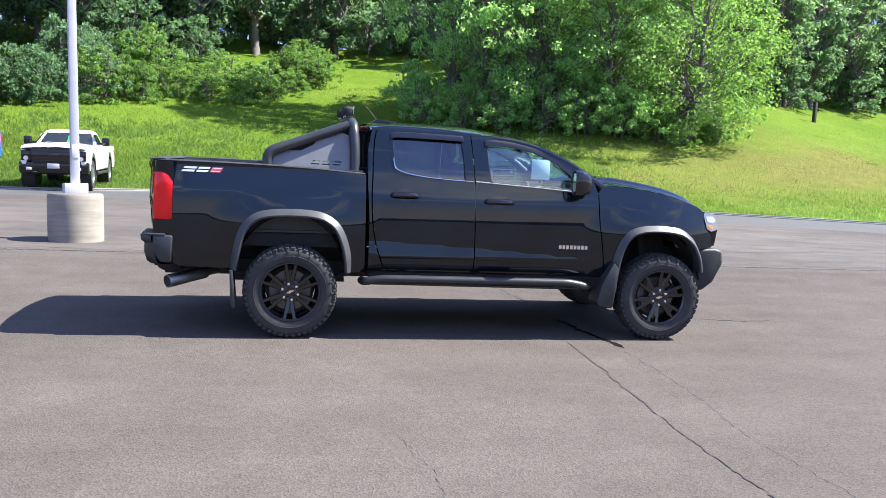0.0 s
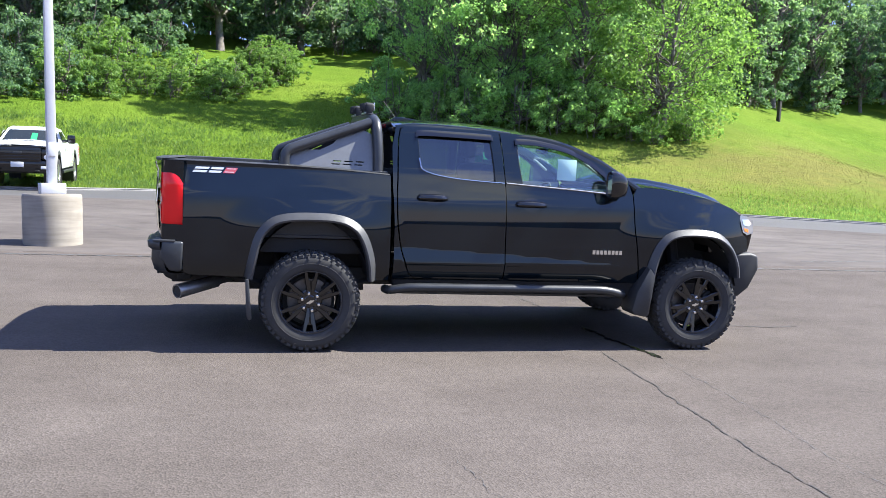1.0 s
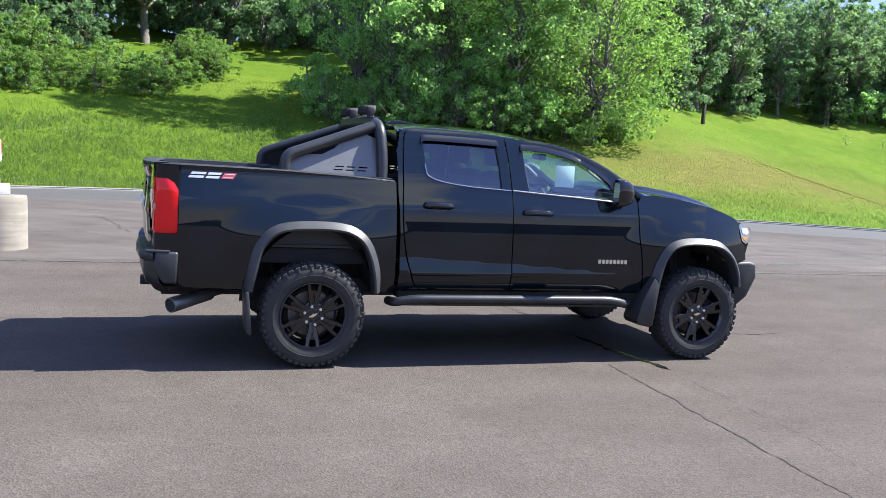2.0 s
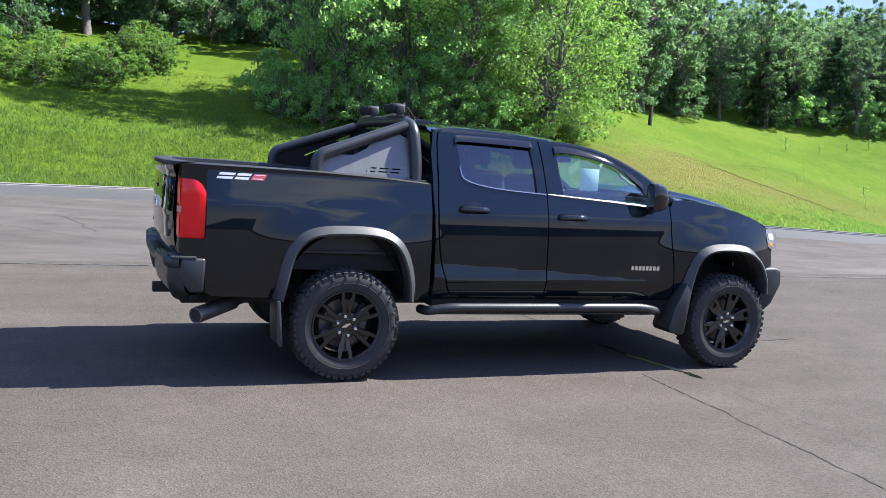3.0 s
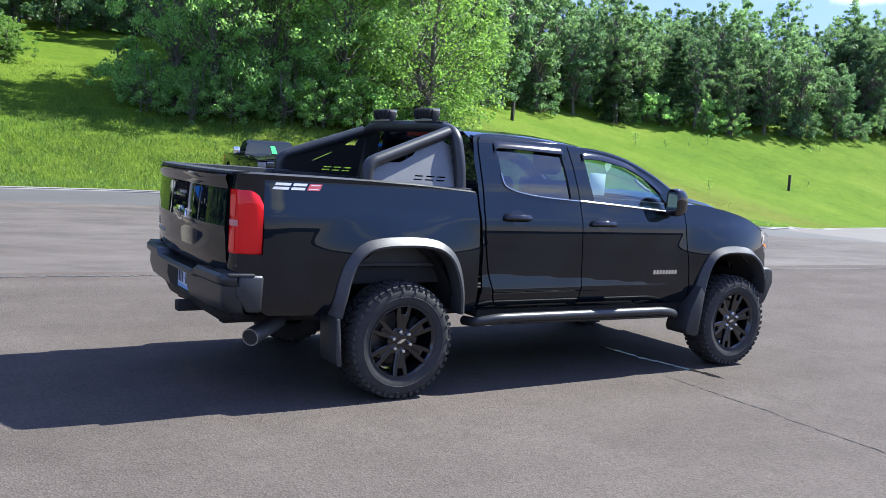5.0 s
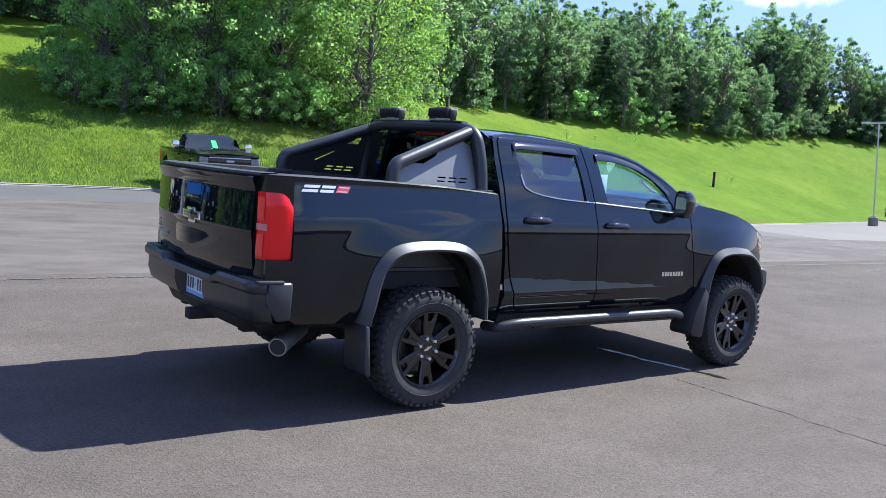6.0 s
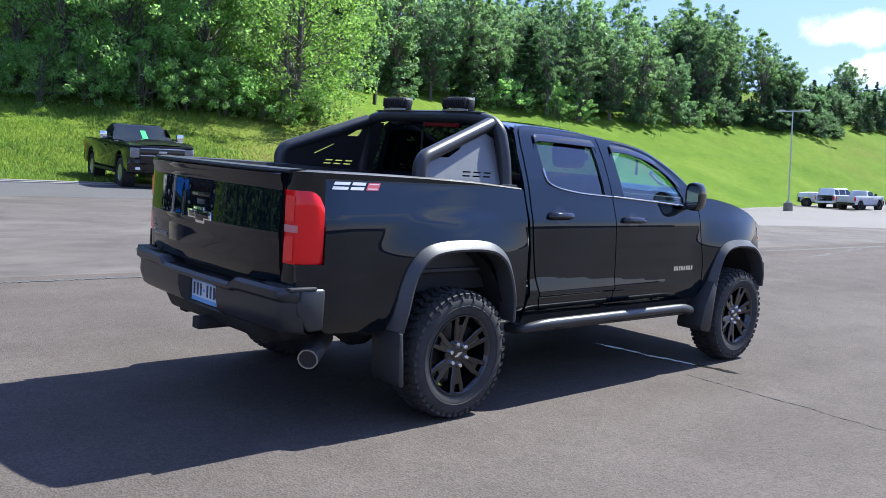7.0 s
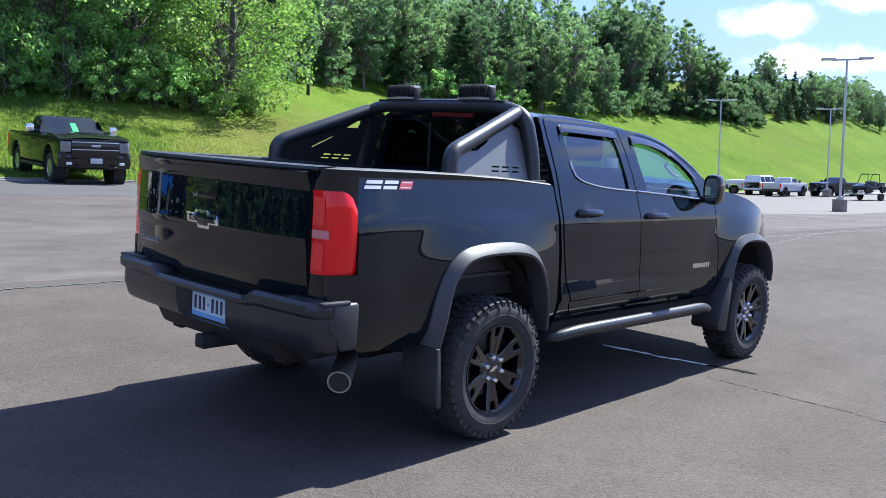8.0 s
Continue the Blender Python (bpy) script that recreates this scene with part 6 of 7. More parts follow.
    if sticker:
        zc = zt - 0.1
        q = bmesh.new()
        q.faces.new([q.verts.new((slope(z) + 0.01, y, z)) for y, z in ((0.0, zc - 0.2), (0.17, zc - 0.2), (0.16, zc + 0.04), (0.0, zc + 0.04))])
        part("sale_sticker", q, sticker_green, t, "bright green sale sticker")
    # face: grille bars, bumper, plate
    part("grille", prism([(-hw + 0.37, 0.74), (hw - 0.37, 0.74), (hw - 0.36, hood - 0.09), (-hw + 0.36, hood - 0.09)], "x", x1 - 0.08, x1 + 0.01, 0.02, 3), front_mat, t, "broad front grille")
    for z in (hood - 0.36, hood - 0.16) if not bright else (hood - 0.42, hood - 0.34, hood - 0.26, hood - 0.18):
        part("grille_bar", box(x1 + 0.0, x1 + 0.028, -hw + 0.37, hw - 0.37, z, z + (0.028 if not bright else 0.022), 0.008), brushed if not bright else gloss_black, t)
    part("grille_cap", box(x1 - 0.12, x1 + 0.006, -hw + 0.12, hw - 0.12, hood - 0.1, hood - 0.06, 0.012), coat if not bright else gloss_black, t)
    part("scoop_mouth", box(x1 - 0.74, x1 - 0.733, -0.3, 0.3, hood + 0.062, hood + 0.1, 0.002), matt_black, t)
    for s in (-1, 1):
        part("tow_hook", tube(rounded([(x1 - 0.02, s * 0.5 - 0.04, 0.5), (x1 + 0.09, s * 0.5 - 0.04, 0.5), (x1 + 0.09, s * 0.5 + 0.04, 0.5), (x1 - 0.02, s * 0.5 + 0.04, 0.5)], 0.03), 0.014, 6), under_black, t)
    part("emblem", prism([(-0.13, hood - 0.27), (0.11, hood - 0.27), (0.13, hood - 0.21), (-0.11, hood - 0.21)], "x", x1 + 0.015, x1 + 0.035, 0.004), brushed if not bright else trim_plastic, t, "plain emblem bar")
    fb = prism([(x1 - 0.25, 0.42), (x1 + 0.02, 0.46), (x1 + 0.06, 0.6), (x1 + 0.05, hood - 0.45), (x1 - 0.25, hood - 0.45)], "y", -hw + 0.03, hw - 0.03, 0.03, 3)
    for v in fb.verts:
        v.co.x -= 0.18 * max(0, abs(v.co.y) / hw - 0.55) ** 1.5 * 2
    part("front_bumper", fb, front_mat, t)
    part("number_plate", box(x1 + 0.055, x1 + 0.07, -0.16, 0.16, 0.6, 0.74, 0.002), decal_white, t, "plain pale plate")
    part("rear_bumper", box(x0 - 0.1, x0 + 0.1, -hw + 0.05, hw - 0.05, 0.5, 0.72, 0.03), front_mat if kind == "pickup" else coat, t)
    return t


vehicle_glass = material("vehicle_glass", (0.012, 0.016, 0.018), 0.03, 0.0, IOR=1.45)


def stand(fx, fy, yaw, L):
    """Where a vehicle stands: the middle of its front axle at (fx, fy), nose along yaw, wheels on the land."""
    d = Vector((math.cos(radians(yaw)), math.sin(radians(yaw))))
    wb = L * 0.645
    f, r = Vector((fx, fy)), Vector((fx, fy)) - d * wb
    zf, zr = land_z(f.x, f.y), land_z(r.x, r.y)
    if f.y > edge_y(f.x): zf += 0.05
    if r.y > edge_y(r.x): zr += 0.05
    pitch = math.degrees(math.atan2(zr - zf, wb))
    c = f - d * L * 0.335
    zc = zf + (zr - zf) * (0.335 / 0.645)
    side = Vector((-d.y, d.x))
    zl, zR = land_z(f.x + side.x, f.y + side.y), land_z(f.x - side.x, f.y - side.y)
    rollv = math.degrees(math.atan2(zl - zR, 2.0))
    return pose(c.x, c.y, zc, 0, 0, yaw) @ pose(0, 0, 0, 0, pitch, 0) @ pose(0, 0, 0, rollv * 0.6, 0, 0)


parked_vehicle("pickup_truck", "white heavy-duty pickup truck with a black front, parked at the grass", "truck", stand(-6.4, 19.0, -87, 5.5), white_paint, "pickup", 5.5, 1.9, 1.73, gloss_black, True, True, "parked vehicles")
parked_vehicle("pickup_truck", "bright blue pickup truck parked at the grass edge", "truck", stand(-10.6, 19.5, -91, 5.9), blue_paint, "pickup", 5.9, 2.03, 1.95, gloss_black, True, False, "parked vehicles")
parked_vehicle("pickup_truck", "dark grey pickup truck with a chrome grille, parked at the grass", "truck", stand(7.6, 20.4, -99, 5.9), dark_paint, "pickup", 5.9, 2.0, 1.85, gloss_black, False, True, "parked vehicles")
for i, (x, y, yaw, coat, kind, lab, H) in enumerate([(84.6, 36.0, 112, white_paint, "pickup", "white pickup truck parked side-on in a far row", 1.95), (86.0, 32.3, -8, white_paint, "suv", "white van-like wagon in a far row", 1.98), (84.4, 29.6, -8, silver_paint, "pickup", "silver pickup truck in a far row", 1.85)]):
    parked_vehicle("parked_car" if kind == "suv" else "pickup_truck", lab, "car" if kind == "suv" else "truck", stand(x, y, yaw, 5.2), coat, kind, 5.2, 2.0, H, gloss_black, True, False, "far row of vehicles", gloss_black, 0.38)
parked_vehicle("pickup_truck", "black pickup truck standing alone in the far lot", "truck", stand(86.5, 27.6, 160, 5.6), dark_paint, "pickup", 5.6, 2.0, 1.9, gloss_black, True, False, "", gloss_black)


def utility_cart(x, y, yaw):
    t = thing("utility_cart", "black open utility cart on a low trailer", "utility vehicle", pose(x, y, lot_z(x, y), 0, 0, yaw))
    part("trailer_deck", box(-2.2, 2.0, -0.95, 0.95, 0.55, 0.65, 0.02), brushed, t, "flat metal trailer deck")
    part("trailer_side", box(-2.2, 2.0, -1.0, -0.96, 0.55, 0.85, 0.01), brushed, t)
    part("tow_bar", tube([(2.0, 0, 0.6), (3.0, 0, 0.5)], 0.05, 8), under_black, t)
    for s in (-1, 1):
        small_wheel(t, -0.3, s * 1.05, s, 0.34, gloss_black)
        for xx in (-1.1, 1.0):
            w = small_wheel(t, xx, s * 0.65, s, 0.33, gloss_black)
            w.matrix_local = pose(xx, s * 0.65, 0.98, 0, 0, 0 if s < 0 else 180)
    part("cart_body", prism([(-1.5, 0.95), (1.4, 0.95), (1.55, 1.3), (0.7, 1.55), (0.45, 1.3), (-0.5, 1.3), (-0.55, 1.6), (-1.5, 1.6)], "y", -0.6, 0.6, 0.04), dark_paint, t)
    for s in (-1, 1):
        part("roll_cage", tube(rounded([(0.75, s * 0.6, 1.5), (0.35, s * 0.58, 2.35), (-0.6, s * 0.58, 2.35), (-0.7, s * 0.6, 1.5)], 0.12), 0.03, 8), under_black, t)
    part("canopy", box(-0.65, 0.42, -0.6, 0.6, 2.35, 2.41, 0.02), dark_paint, t)
    part("cart_seat", box(-0.55, -0.1, -0.5, 0.5, 1.3, 1.75, 0.06), seat_cloth, t)
    return t


utility_cart(80.5, 21.4, 160)


# ---- unseen wall added behind the path; the paint mirrors it as a dark line ----
wall = thing("wall_south", "unseen backdrop wall, mirrored as a dark horizon line", "wall", pose(2, -210, lot_z(2, -210)), "", "structure")
part("wall_face", box(-330, 330, -14, 0, -3, 3.6), varied("wall_cladding", [(0.3, (0.13, 0.13, 0.135)), (0.7, (0.19, 0.19, 0.195))], 0.4, (0.5, 0.7)), wall)
part("wall_cap", box(-330.2, 330.2, -14.2, 0.25, 3.6, 3.75), lamp_white, wall)


# ---- plants ----
def mesh_from(name, verts, faces, mat, smooth=False):
    me = bpy.data.meshes.new(name)
    n, k = len(verts), faces.shape[1]
    me.vertices.add(n)
    me.vertices.foreach_set("co", np.asarray(verts, np.float32).ravel())
    me.loops.add(faces.size)
    me.loops.foreach_set("vertex_index", faces.astype(np.int32).ravel())
    me.polygons.add(len(faces))
    me.polygons.foreach_set("loop_start", np.arange(0, faces.size, k, dtype=np.int32))
    me.polygons.foreach_set("loop_total", np.full(len(faces), k, dtype=np.int32))
    me.update(calc_edges=True)
    me.materials.append(mat)
    return me


def leaf_mesh(name, centres, radii, per, size, mat, rng, flat=0.75, tri=False):
    """Small pointed leaves, thickest near the outside of each clump and drooping a little."""
    c = np.repeat(np.asarray(centres), per, axis=0)
    r = np.repeat(np.asarray(radii), per)[:, None]
    n = len(c)
    d = rng.normal(size=(n, 3))
    d /= np.linalg.norm(d, axis=1)[:, None]
    p = c + d * r * (rng.random((n, 1)) ** 0.45) * np.array([1, 1, flat])
    # leaves turn their faces outwards and up to the light
    nn = d * 0.45 + rng.normal(size=(n, 3)) * 0.75 + np.array([0.15, -0.1, 0.5])
    nn /= np.linalg.norm(nn, axis=1)[:, None] + 1e-6
    u = np.cross(nn, rng.normal(size=(n, 3)))
    u /= np.linalg.norm(u, axis=1)[:, None] + 1e-6
    w = np.cross(nn, u)
    s = size * rng.uniform(0.6, 1.35, (n, 1))
    if tri:
        v = np.stack([p - u * s * 0.6, p + w * s * 0.5, p + u * s * 0.45 - w * s * 0.35], axis=1).reshape(-1, 3)
        return mesh_from(name, v, np.arange(n * 3).reshape(-1, 3), mat)
    v = np.stack([p - u * s * 0.5, p + w * s * 0.3, p + u * s * 0.5, p - w * s * 0.3], axis=1).reshape(-1, 3)
    f = np.arange(n * 4).reshape(-1, 4)
    return mesh_from(name, v, f, mat)


def limb_mesh(name, lines, mat):
    bm = bmesh.new()
    for pts, r0, r1, n in lines:
        k = len(pts) - 1
        merge(bm, tube(pts, [r0 + (r1 - r0) * i / k for i in range(k + 1)], n))
    me = bpy.data.meshes.new(name)
    for f in bm.faces:
        f.smooth = True
    bm.to_mesh(me)
    bm.free()
    me.materials.append(mat)
    return me


def wobble(a, b, rng, amt, n=5):
    a, b = np.array(a, float), np.array(b, float)
    L = np.linalg.norm(b - a)
    out = []
    for i in range(n + 1):
        t = i / n
        p = a + (b - a) * t + rng.normal(size=3) * amt * L * math.sin(math.pi * t)
        out.append(tuple(p))
    return out


def tree_meshes(name, seed, height, crown_r, crown_base, clumps, per, leaf, mat, trunk_r=0.16, shape=1.0, stems=1, tri=False, spread=False):
    rng = np.random.default_rng(seed)
    cs, rs = [], []
    tops = []
    for s in range(stems):
        off = rng.normal(size=2) * 0.35 * (stems > 1)
        lean = Vector((off[0] * 3 + rng.normal() * 0.4, off[1] * 3 + rng.normal() * 0.4))
        lean *= min(1.0, 0.4 * crown_r / max(0.01, lean.length))
        tops.append((lean.x, lean.y, height * rng.uniform(0.85, 0.97), off))
    tries = 0
    lobes = rng.uniform(0, 6.28, 3)
    while len(cs) < clumps and tries < clumps * 30:
        tries += 1
        a, h = rng.uniform(0, 6.283), rng.random()
        z = crown_base + (height - crown_base) * h
        env = crown_r * (math.sin(math.pi * min(1, (h * 0.86 + 0.14)) ** shape) ** 0.6) * (1 + 0.18 * math.sin(2 * a + lobes[0]) + 0.14 * math.sin(3 * a + lobes[1] + 4 * h))
        if spread:  # widest above the middle, blunt and uneven at the top
            lift = 1 + 0.1 * math.sin(a + lobes[2]) + 0.07 * math.sin(3 * a + lobes[0])
            z = crown_base + (height - crown_base) * h * lift
            env = crown_r * (0.42 + 0.58 * min(1.0, h / 0.6)) * math.sqrt(max(0.0, 1 - max(0.0, (h - 0.58) / 0.46) ** 2)) * (1 + 0.22 * math.sin(2 * a + lobes[0] + 3 * h) + 0.16 * math.sin(5 * a + lobes[1] + 6 * h))
        q = rng.random() ** 0.5
        if q < 0.35 and rng.random() < 0.7:
            continue
        r = env * q
        cs.append((r * math.cos(a), r * math.sin(a), z + rng.normal() * 0.15))
        rs.append(crown_r * rng.uniform(0.08, 0.21))
    lines = []
    for tx, ty, tz, off in tops:
        base = (off[0] * 0.6, off[1] * 0.6, -0.3)
        trunk = wobble(base, (tx, ty, tz), rng, 0.018, 8)
        lines.append((trunk, trunk_r / math.sqrt(stems), 0.02, 8))
    for i, c in enumerate(cs):
        if i % 2:
            continue
        tx, ty, tz, off = tops[i % stems]
        t = max(0.18, min(0.92, (c[2] - (0.34 if spread else 0.25) * height * rng.uniform(0.5, 1.2)) / tz))
        st = (off[0] * 0.6 + (tx - off[0] * 0.6) * t, off[1] * 0.6 + (ty - off[1] * 0.6) * t, tz * t)
        lines.append((wobble(st, c, rng, 0.06, 4), max(0.02, trunk_r * (0.5 if spread else 0.24) * (1 - t * 0.7)), 0.008, 5))
    return limb_mesh(name + "_limbs", lines, bark), leaf_mesh(name + "_leaves", cs, rs, per, leaf, mat, rng, 0.75, tri)


def fir_meshes(name, seed, height, r, per):
    rng = np.random.default_rng(seed)
    cs, rs = [], []
    lines = [([(0, 0, -0.3), (0, 0, height)], 0.14, 0.015, 6)]
    z = height * 0.08
    while z < height * 0.98:
        k = 1 - z / height
        for i in range(int(5 + 6 * k)):
            a = rng.uniform(0, 6.283)
            e = r * (k ** 0.85) * rng.uniform(0.65, 1.1)
            for q in (0.45, 0.85):
                cs.append((e * q * math.cos(a), e * q * math.sin(a), z - 0.1 * e * q + rng.normal() * 0.08))
                rs.append(0.16 + 0.28 * r * k * 0.5)
        z += height * 0.055
    return limb_mesh(name + "_trunk", lines, bark), leaf_mesh(name + "_needles", cs, rs, per, 0.26, leaf_fir, rng, 0.55, True)


KINDS = {}


def plant(kind, x, y, scale=1.0, turn=0.0, label=None, category="tree", group="trees on the hillside", squash=1.0, sink=0.1):
    name, limbs, leaves, deflabel, parts = KINDS[kind]
    t = thing(name, label or deflabel, category, Matrix.Translation((x, y, hill_z(x, y) - sink)) @ Matrix.Rotation(radians(turn), 4, "Z") @ Matrix.Diagonal((scale, scale, scale * squash, 1)), group)
    for nm, me in ((parts[0], limbs), (parts[1], leaves)):
        o = new(nm, me)
        o.parent = t
    return t


def kind(key, name, label, meshes, parts=("trunk", "crown")):
    KINDS[key] = (name, meshes[0], meshes[1], label, parts)


kind("bright", "broadleaf_tree", "bright green leafy tree with low branches on the slope", tree_meshes("bright", 3, 11.5, 4.7, 0.25, 290, 84, 0.18, leaf_bright, 0.22, 0.8, 3))
kind("near_a", "broadleaf_tree", "dense green broadleaf tree on the hillside", tree_meshes("near_a", 5, 13.0, 4.2, 1.0, 200, 74, 0.18, leaf_mid, 0.2, 0.85, 2))
kind("near_b", "broadleaf_tree", "tall leafy green tree with several stems", tree_meshes("near_b", 8, 14.0, 3.8, 2.0, 185, 74, 0.18, leaf_mid, 0.2, 0.9, 1))
kind("near_c", "broadleaf_tree", "dark green shady tree on the hillside", tree_meshes("near_c", 11, 12.0, 4.0, 0.6, 200, 74, 0.18, leaf_mid, 0.18, 0.8, 2))
kind("far_a", "broadleaf_tree", "tall woodland tree with an open crown", tree_meshes("far_a", 21, 16.5, 3.9, 3.6, 150, 46, 0.34, leaf_far, 0.24, 0.95, 1, True, True))
kind("far_b", "broadleaf_tree", "woodland tree with dark limbs and dense leaves", tree_meshes("far_b", 22, 14.5, 4.6, 2.6, 165, 46, 0.34, leaf_far, 0.3, 0.85, 2, True, True))
kind("far_c", "broadleaf_tree", "dark woodland tree at the edge of the grass", tree_meshes("far_c", 23, 13.0, 4.3, 1.6, 155, 46, 0.34, leaf_dark, 0.26, 0.8, 1, True, True))
kind("wood", "broadleaf_tree", "tall forest tree with a bare dark trunk", tree_meshes("wood", 24, 17.5, 3.7, 4.6, 135, 46, 0.34, leaf_dark, 0.34, 0.9, 1, True, True))
kind("shrub", "shrub", "dense leafy green shrub on the slope", tree_meshes("shrub", 31, 3.0, 1.9, 0.15, 60, 60, 0.15, leaf_mid, 0.05, 0.7, 4), ("stem", "foliage"))
kind("shrub_bright", "shrub", "bright yellow-green shrub in full sun", tree_meshes("shrub_b", 32, 2.3, 1.8, 0.1, 55, 60, 0.14, leaf_bright, 0.04, 0.65, 4), ("stem", "foliage"))
kind("shrub_dark", "shrub", "dark green undergrowth shrub in shade", tree_meshes("shrub_d", 33, 2.8, 2.0, 0.1, 55, 55, 0.17, leaf_dark, 0.05, 0.7, 4), ("stem", "foliage"))
kind("fir", "conifer_tree", "dark green conifer at the wood's edge", fir_meshes("fir", 41, 10.0, 3.3, 38), ("trunk", "needles"))
kind("sapling", "sapling", "small thin young tree in the grass", tree_meshes("sapling", 51, 1.6, 0.5, 0.3, 12, 14, 0.13, leaf_mid, 0.02, 0.8, 1), ("stem", "foliage"))

rnd = random.Random(7)


def turn():
    return rnd.uniform(0, 360)


# the grove above the parked trucks
for k, x, y, s in (("bright", 20.1, 33.4, 1.02), ("near_a", 16.8, 35.2, 1.0), ("near_c", 14.2, 36.4, 1.0), ("near_b", 18.6, 38.6, 1.05), ("near_a", 12.6, 35.6, 0.95), ("near_a", 10.4, 36.2, 0.95), ("near_b", 16.6, 40.6, 0.9), ("near_a", 8.8, 37.6, 0.8), ("near_c", 13.8, 39.6, 1.0), ("near_b", 21.6, 41.6, 1.05), ("near_a", 18.6, 44.0, 1.0), ("bright", 23.4, 38.0, 0.8), ("near_c", 22.6, 46.5, 1.1), ("wood", 20.0, 52.0, 1.0), ("wood", 23.0, 53.0, 1.0)):
    plant(k, x, y, s * rnd.uniform(0.95, 1.06), turn(), squash=1.55 if x < 11 else 1.0)
for x, y, s in ((8.8, 34.6, 0.8), (11.0, 34.0, 0.85), (13.0, 33.6, 0.95), (15.0, 33.2, 0.95), (16.8, 32.8, 0.9), (18.0, 33.0, 0.8), (12.0, 35.2, 1.1), (14.4, 34.8, 1.15), (16.0, 34.2, 1.0), (9.8, 35.6, 1.0), (7.4, 36.2, 0.9), (7.2, 38.6, 1.0)):
    plant("shrub", x, y, s, turn(), category="shrub", group="shrubs under the grove")
# shrubs on the left of the slope
SHRUBS = [(-30, 26), (-12, 33.2), (-8, 36.4), (-5.3, 38.0), (-1.7, 38.8), (0.7, 40.4), (3.6, 44.8), (5.4, 49.0)]
for i in range(34):
    t = i / 33
    x = -22 + 24 * t + rnd.uniform(-0.6, 0.6)
    y0 = interp(x, SHRUBS)
    plant("shrub_dark" if x < -9 else "shrub_bright", x, y0 + rnd.uniform(0.8, 2.2), rnd.uniform(0.6, 1.0), turn(), category="shrub", group="shrubs on the slope", squash=1.15 if x < -6 else 0.85)
for i in range(30):
    x = -24 + 27 * rnd.random()
    y0 = interp(x, SHRUBS)
    plant("shrub_dark" if x < -9 else "shrub_bright", x, y0 + rnd.uniform(2.8, 6.0), rnd.uniform(0.75, 1.2), turn(), category="shrub", group="shrubs on the slope", squash=1.1 if x < -6 else 0.75)
# forest behind
for i in range(40):
    x = -34 + 52 * ((i * 0.618) % 1.0) + rnd.uniform(-1, 1)
    y0 = interp(x, [(-34, 31), (-12, 41), (-4, 47), (4, 53), (20, 56)])
    y = y0 + 2 + 22 * rnd.random() ** 1.3
    plant(("wood", "far_c", "wood", "far_b")[i % 4], x, y, rnd.uniform(0.85, 1.15), turn(), group="forest trees")
for i in range(26):
    x = -30 + 44 * rnd.random()
    y0 = interp(x, [(-34, 31), (-12, 41), (-4, 47), (4, 53), (20, 56)])
    plant("shrub_dark", x, y0 + 1 + 10 * rnd.random(), rnd.uniform(1.0, 1.6), turn(), category="shrub", group="forest undergrowth")
for i in range(30):
    x = -38 + 66 * ((i * 0.618 + 0.3) % 1.0)
    y0 = interp(x, [(-34, 31), (-12, 41), (-4, 47), (4, 53), (20, 56)])
    plant(("far_c", "far_b")[i % 2], x, y0 + 22 + 22 * rnd.random(), rnd.uniform(1.0, 1.3), turn(), group="forest trees")
for x, y, s in ((18.6, 32.2, 0.7), (19.6, 31.9, 0.55), (21.6, 32.4, 0.6), (21.9, 33.8, 0.7)):
    plant("shrub_bright", x, y, s, turn(), category="shrub", group="shrubs under the grove")
# the wood along the top of the right-hand slope
LINE = [(24, 46), (33, 50.5), (42, 54.5), (52, 59), (63, 61.5), (83, 60), (100, 60), (131, 69), (185, 84), (270, 108)]
SKYLINE = [(44, 1.0), (54, 0.84), (64, 0.84), (70, 0.74), (80, 0.71), (88, 0.88)]
for i in range(70):
    t = (i + rnd.uniform(-0.3, 0.3)) / 69
    x = 25 + 79 * max(0, min(1, t)) ** 1.15
    y = interp(x, LINE) + 1.0 + (0, 4, 9, 15, 22)[i % 5] + rnd.uniform(0, 2)
    k = ("far_a", "far_b", "far_c", "wood", "far_b", "far_a", "far_c")[i % 7]
    plant(k, x, y, rnd.uniform(0.76, 1.1) * interp(x, SKYLINE), turn(), group="wood along the slope")
for i in range(22):
    x = 27 + 100 * rnd.random()
    plant(("shrub", "shrub_dark", "shrub_dark")[i % 3], x, interp(x, LINE) + rnd.uniform(0.3, 2.5), rnd.uniform(0.8, 1.4), turn(), category="shrub", group="undergrowth along the wood")
for x, y, s in ((62, 62.5, 0.9), (72, 63.5, 1.0), (88, 64.5, 0.9), (97, 65, 0.8), (104, 66, 0.9)):
    plant("fir", x, y, s, turn(), group="wood along the slope")
# dense back of the wood
for i in range(44):
    x = 24 + 96 * (i + rnd.random()) / 44
    plant("shrub_dark", x, interp(x, LINE) + rnd.uniform(5, 20), rnd.uniform(1.5, 2.3), turn(), category="shrub", group="undergrowth along the wood")
for i in range(26):
    x = 22 + 76 * (i + rnd.random()) / 26
    plant(("far_c", "far_b")[i % 2], x, interp(x, LINE) + rnd.uniform(24, 38), rnd.uniform(0.8, 1.05) * interp(x, SKYLINE), turn(), group="wood along the slope", sink=2.0)
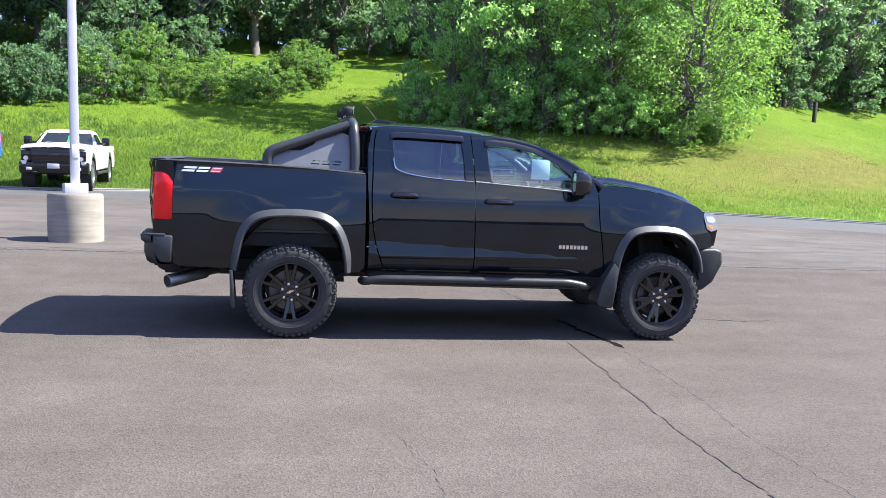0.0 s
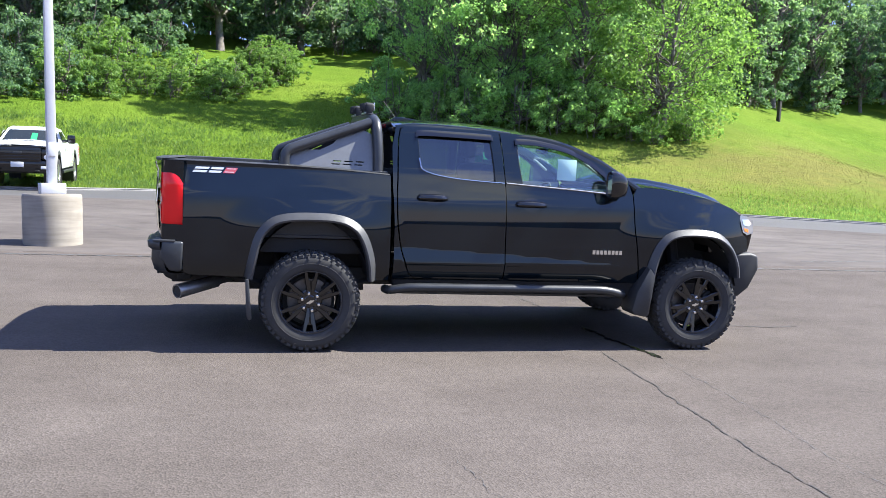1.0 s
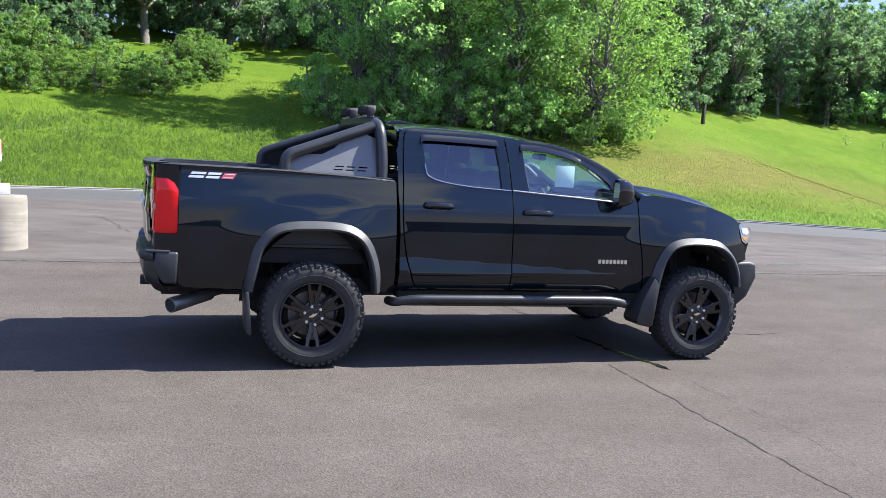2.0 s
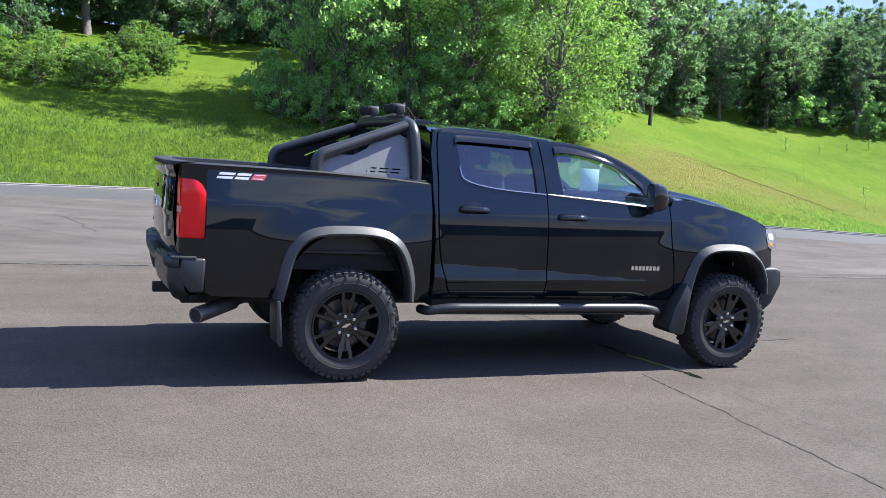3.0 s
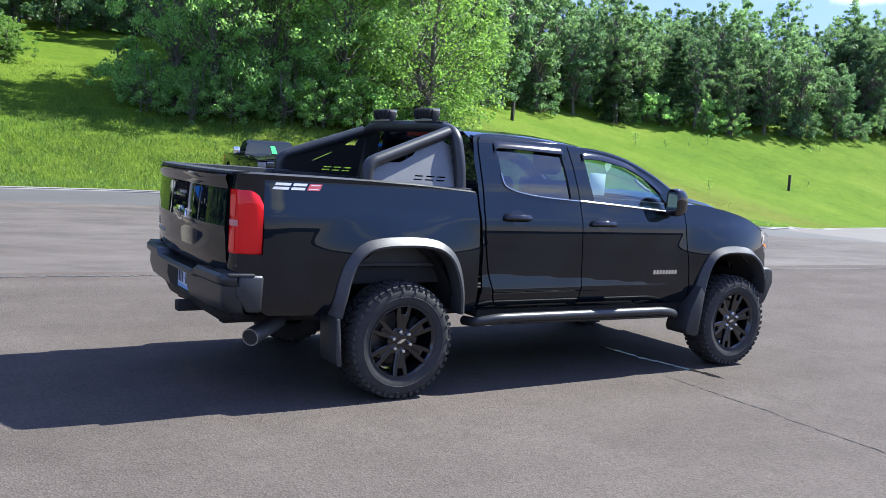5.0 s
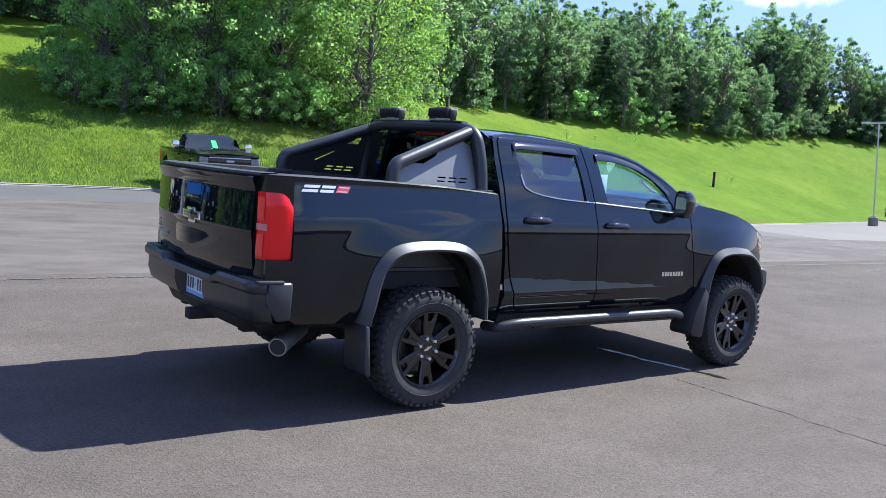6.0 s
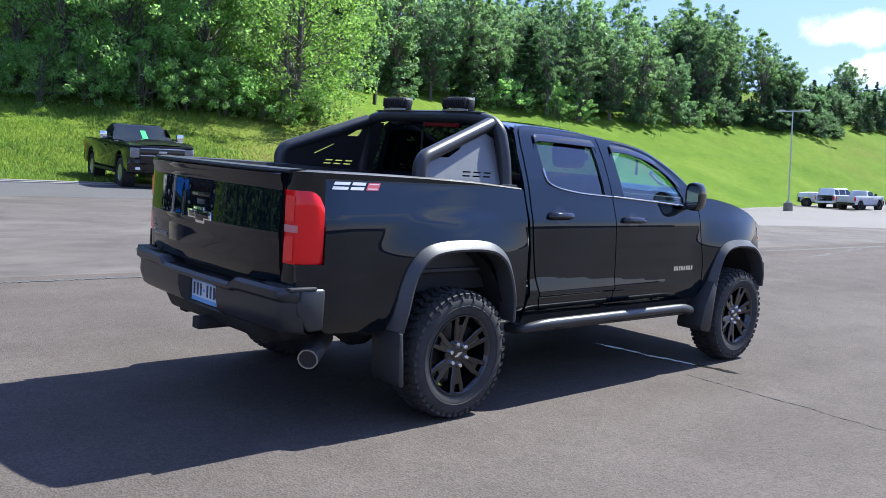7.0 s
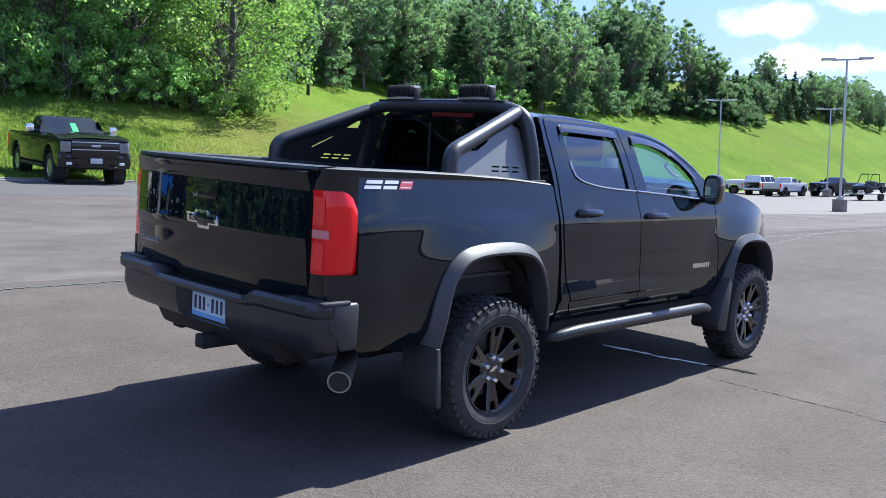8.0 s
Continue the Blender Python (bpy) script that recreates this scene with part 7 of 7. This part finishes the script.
# farther wood at the end of the lot: a broad clump, conifers, then broadleaf trees again
FAR_LINE = [(106, 62), (114, 61), (126, 61), (131, 59), (136, 57), (147, 59), (160, 60), (175, 61), (194, 60), (215, 59), (245, 63)]
for i in range(24):
    x = 108 + 27 * (i + rnd.random()) / 24
    plant(("far_a", "far_c", "far_b")[i % 3], x, interp(x, FAR_LINE) + rnd.uniform(1.5, 14), (0.86 if x < 131 else 0.64) * rnd.uniform(0.82, 1.08), turn(), group="far wood")
for i in range(30):
    x = 112 + 34 * (i + rnd.random()) / 30
    plant("fir" if i % 3 else "shrub_dark", x, interp(x, FAR_LINE) + rnd.uniform(0.3, 4), rnd.uniform(0.35, 0.6) if i % 3 else 1.4, turn(), category="tree" if i % 3 else "shrub", group="far wood")
for i in range(40):
    x = 134 + 52 * (i + rnd.random()) / 40
    plant("fir", x, interp(x, FAR_LINE) + rnd.uniform(0.5, 9), rnd.uniform(0.42, 0.66), turn(), group="far conifers")
for i in range(34):
    x = 168 + 84 * (i + rnd.random()) / 34
    plant(("far_c", "far_b", "fir")[i % 3], x, interp(x, FAR_LINE) + rnd.uniform(1, 10), rnd.uniform(0.46, 0.68) * (1.3 if i % 3 == 2 else 1.0), turn(), group="far wood")
for i in range(26):
    x = 132 + 70 * (i + rnd.random()) / 26
    plant("shrub_dark", x, interp(x, FAR_LINE) + rnd.uniform(4, 10), rnd.uniform(1.4, 2.1), turn(), category="shrub", group="far undergrowth")
# trees closing the slope beyond the blue truck
for i in range(22):
    x = -62 + 36 * (i + rnd.random()) / 22
    plant(("far_c", "wood", "far_b")[i % 3], x, edge_y(x) + rnd.uniform(4, 16), rnd.uniform(0.8, 1.1), turn(), group="forest trees")
for i in range(12):
    x = -60 + 34 * (i + rnd.random()) / 12
    plant("shrub_dark", x, edge_y(x) + rnd.uniform(2, 8), rnd.uniform(1.2, 1.8), turn(), category="shrub", group="forest undergrowth")
# unseen trees added down to the lot behind the camera; the tailgate mirrors them dark
for i in range(22):
    x = -78 + 56 * (i + rnd.random()) / 22
    plant(("far_c", "wood")[i % 2], x, edge_y(x) + rnd.uniform(2.5, 5), rnd.uniform(0.8, 1.1), turn(), group="forest trees")
for x, y in ((-15.5, 22.6), (-18.2, 20.8), (-20.6, 22.0), (-17.2, 25.5)):
    plant("far_c", x, y, rnd.uniform(0.66, 0.8), turn(), group="forest trees")
for x, y in ((-14.6, 20.6), (-16.4, 19.8), (-18.4, 19.3), (-20.2, 19.6)):
    plant("shrub_dark", x, y, rnd.uniform(0.8, 1.0), turn(), category="shrub", group="forest undergrowth")
for i in range(26):
    x = -78 + 57 * (i + rnd.random()) / 26
    plant("shrub_dark", x, edge_y(x) + rnd.uniform(1.6, 3), rnd.uniform(0.8, 1.3), turn(), category="shrub", group="forest undergrowth")
for x, y in ((54.5, 52.0), (60.5, 54.0), (49.5, 39.0), (73.0, 47.0), (66, 56), (70, 57), (88, 57), (90, 57.5)):
    plant("sapling", x, y, rnd.uniform(0.5, 0.8), turn(), category="sapling", group="young trees in the grass", sink=0.0)


# ---- grass ----
def grass(name, n, xr, dr, h, w, mat, seed, label, power=1.0, clump=0.0):
    rng = np.random.default_rng(seed)
    x = rng.uniform(*xr, n)
    d = dr[0] + (dr[1] - dr[0]) * rng.random(n) ** power
    if clump:
        cx = rng.uniform(*xr, int(n / 60))
        cd = dr[0] + (dr[1] - dr[0]) * rng.random(int(n / 60)) ** power
        k = rng.integers(0, len(cx), n)
        x, d = cx[k] + rng.normal(size=n) * clump, np.clip(cd[k] + rng.normal(size=n) * clump, dr[0], None)
    y = np.interp(x, [k[0] for k in EDGE], [k[1] for k in EDGE]) + d
    # thin growth on the dry ground
    u, v = (x - 27.5) * 0.94 + (y - 29) * 0.34, (y - 29) * 0.94 - (x - 27.5) * 0.34
    keep = (u / 16) ** 2 + (v / 5) ** 2 + rng.normal(size=n) * 0.25 > (0.95 if mat is not grass_dry else -9)
    x, y = x[keep], y[keep]
    n = len(x)
    z = np.array([hill_z(a, b) for a, b in zip(x, y)]) + 0.03
    hh = h * rng.uniform(0.4, 1.3, n)
    a = rng.uniform(0, 6.283, n)
    lean = rng.normal(size=(n, 2)) * 0.3
    base = np.stack([x, y, z], 1)
    wv = np.stack([np.cos(a), np.sin(a), np.zeros(n)], 1) * (w * rng.uniform(0.6, 1.4, n))[:, None]
    tip = base + np.stack([lean[:, 0] * hh, lean[:, 1] * hh, hh], 1)
    mid = base + np.stack([lean[:, 0] * hh * 0.3, lean[:, 1] * hh * 0.3, hh * 0.55], 1)
    v = np.stack([base - wv, base + wv, mid + wv * 0.7, tip, mid - wv * 0.7], 1).reshape(-1, 3)
    f = np.arange(n * 5).reshape(-1, 5)
    o = new(name, mesh_from(name, v, f, mat))
    return tagged(o, label, "grass", "", "stuff")


grass("grass", 120000, (-16, 16), (0.1, 11), 0.12, 0.011, grass_blade, 1, "tall uncut green grass along the kerb", 1.2)
grass("grass", 70000, (-18, 24), (5, 24), 0.1, 0.013, grass_blade, 2, "green meadow grass on the slope", 1.0)
grass("grass", 24000, (14, 50), (0.3, 32), 0.06, 0.01, grass_blade, 3, "short green grass on the far slope", 1.0)
grass("weeds", 52000, (-16, 14), (0.2, 15), 0.16, 0.016, weed_leaf, 4, "clumps of leafy green weeds in the grass", 1.1, 0.28)
grass("weeds", 14000, (13, 34), (0.2, 6), 0.12, 0.013, weed_leaf, 6, "low leafy weeds along the kerb", 1.3, 0.3)
grass("dry_grass", 16000, (13, 46), (5, 16), 0.07, 0.01, grass_dry, 5, "thin dry grass on bare ground", 1.0)
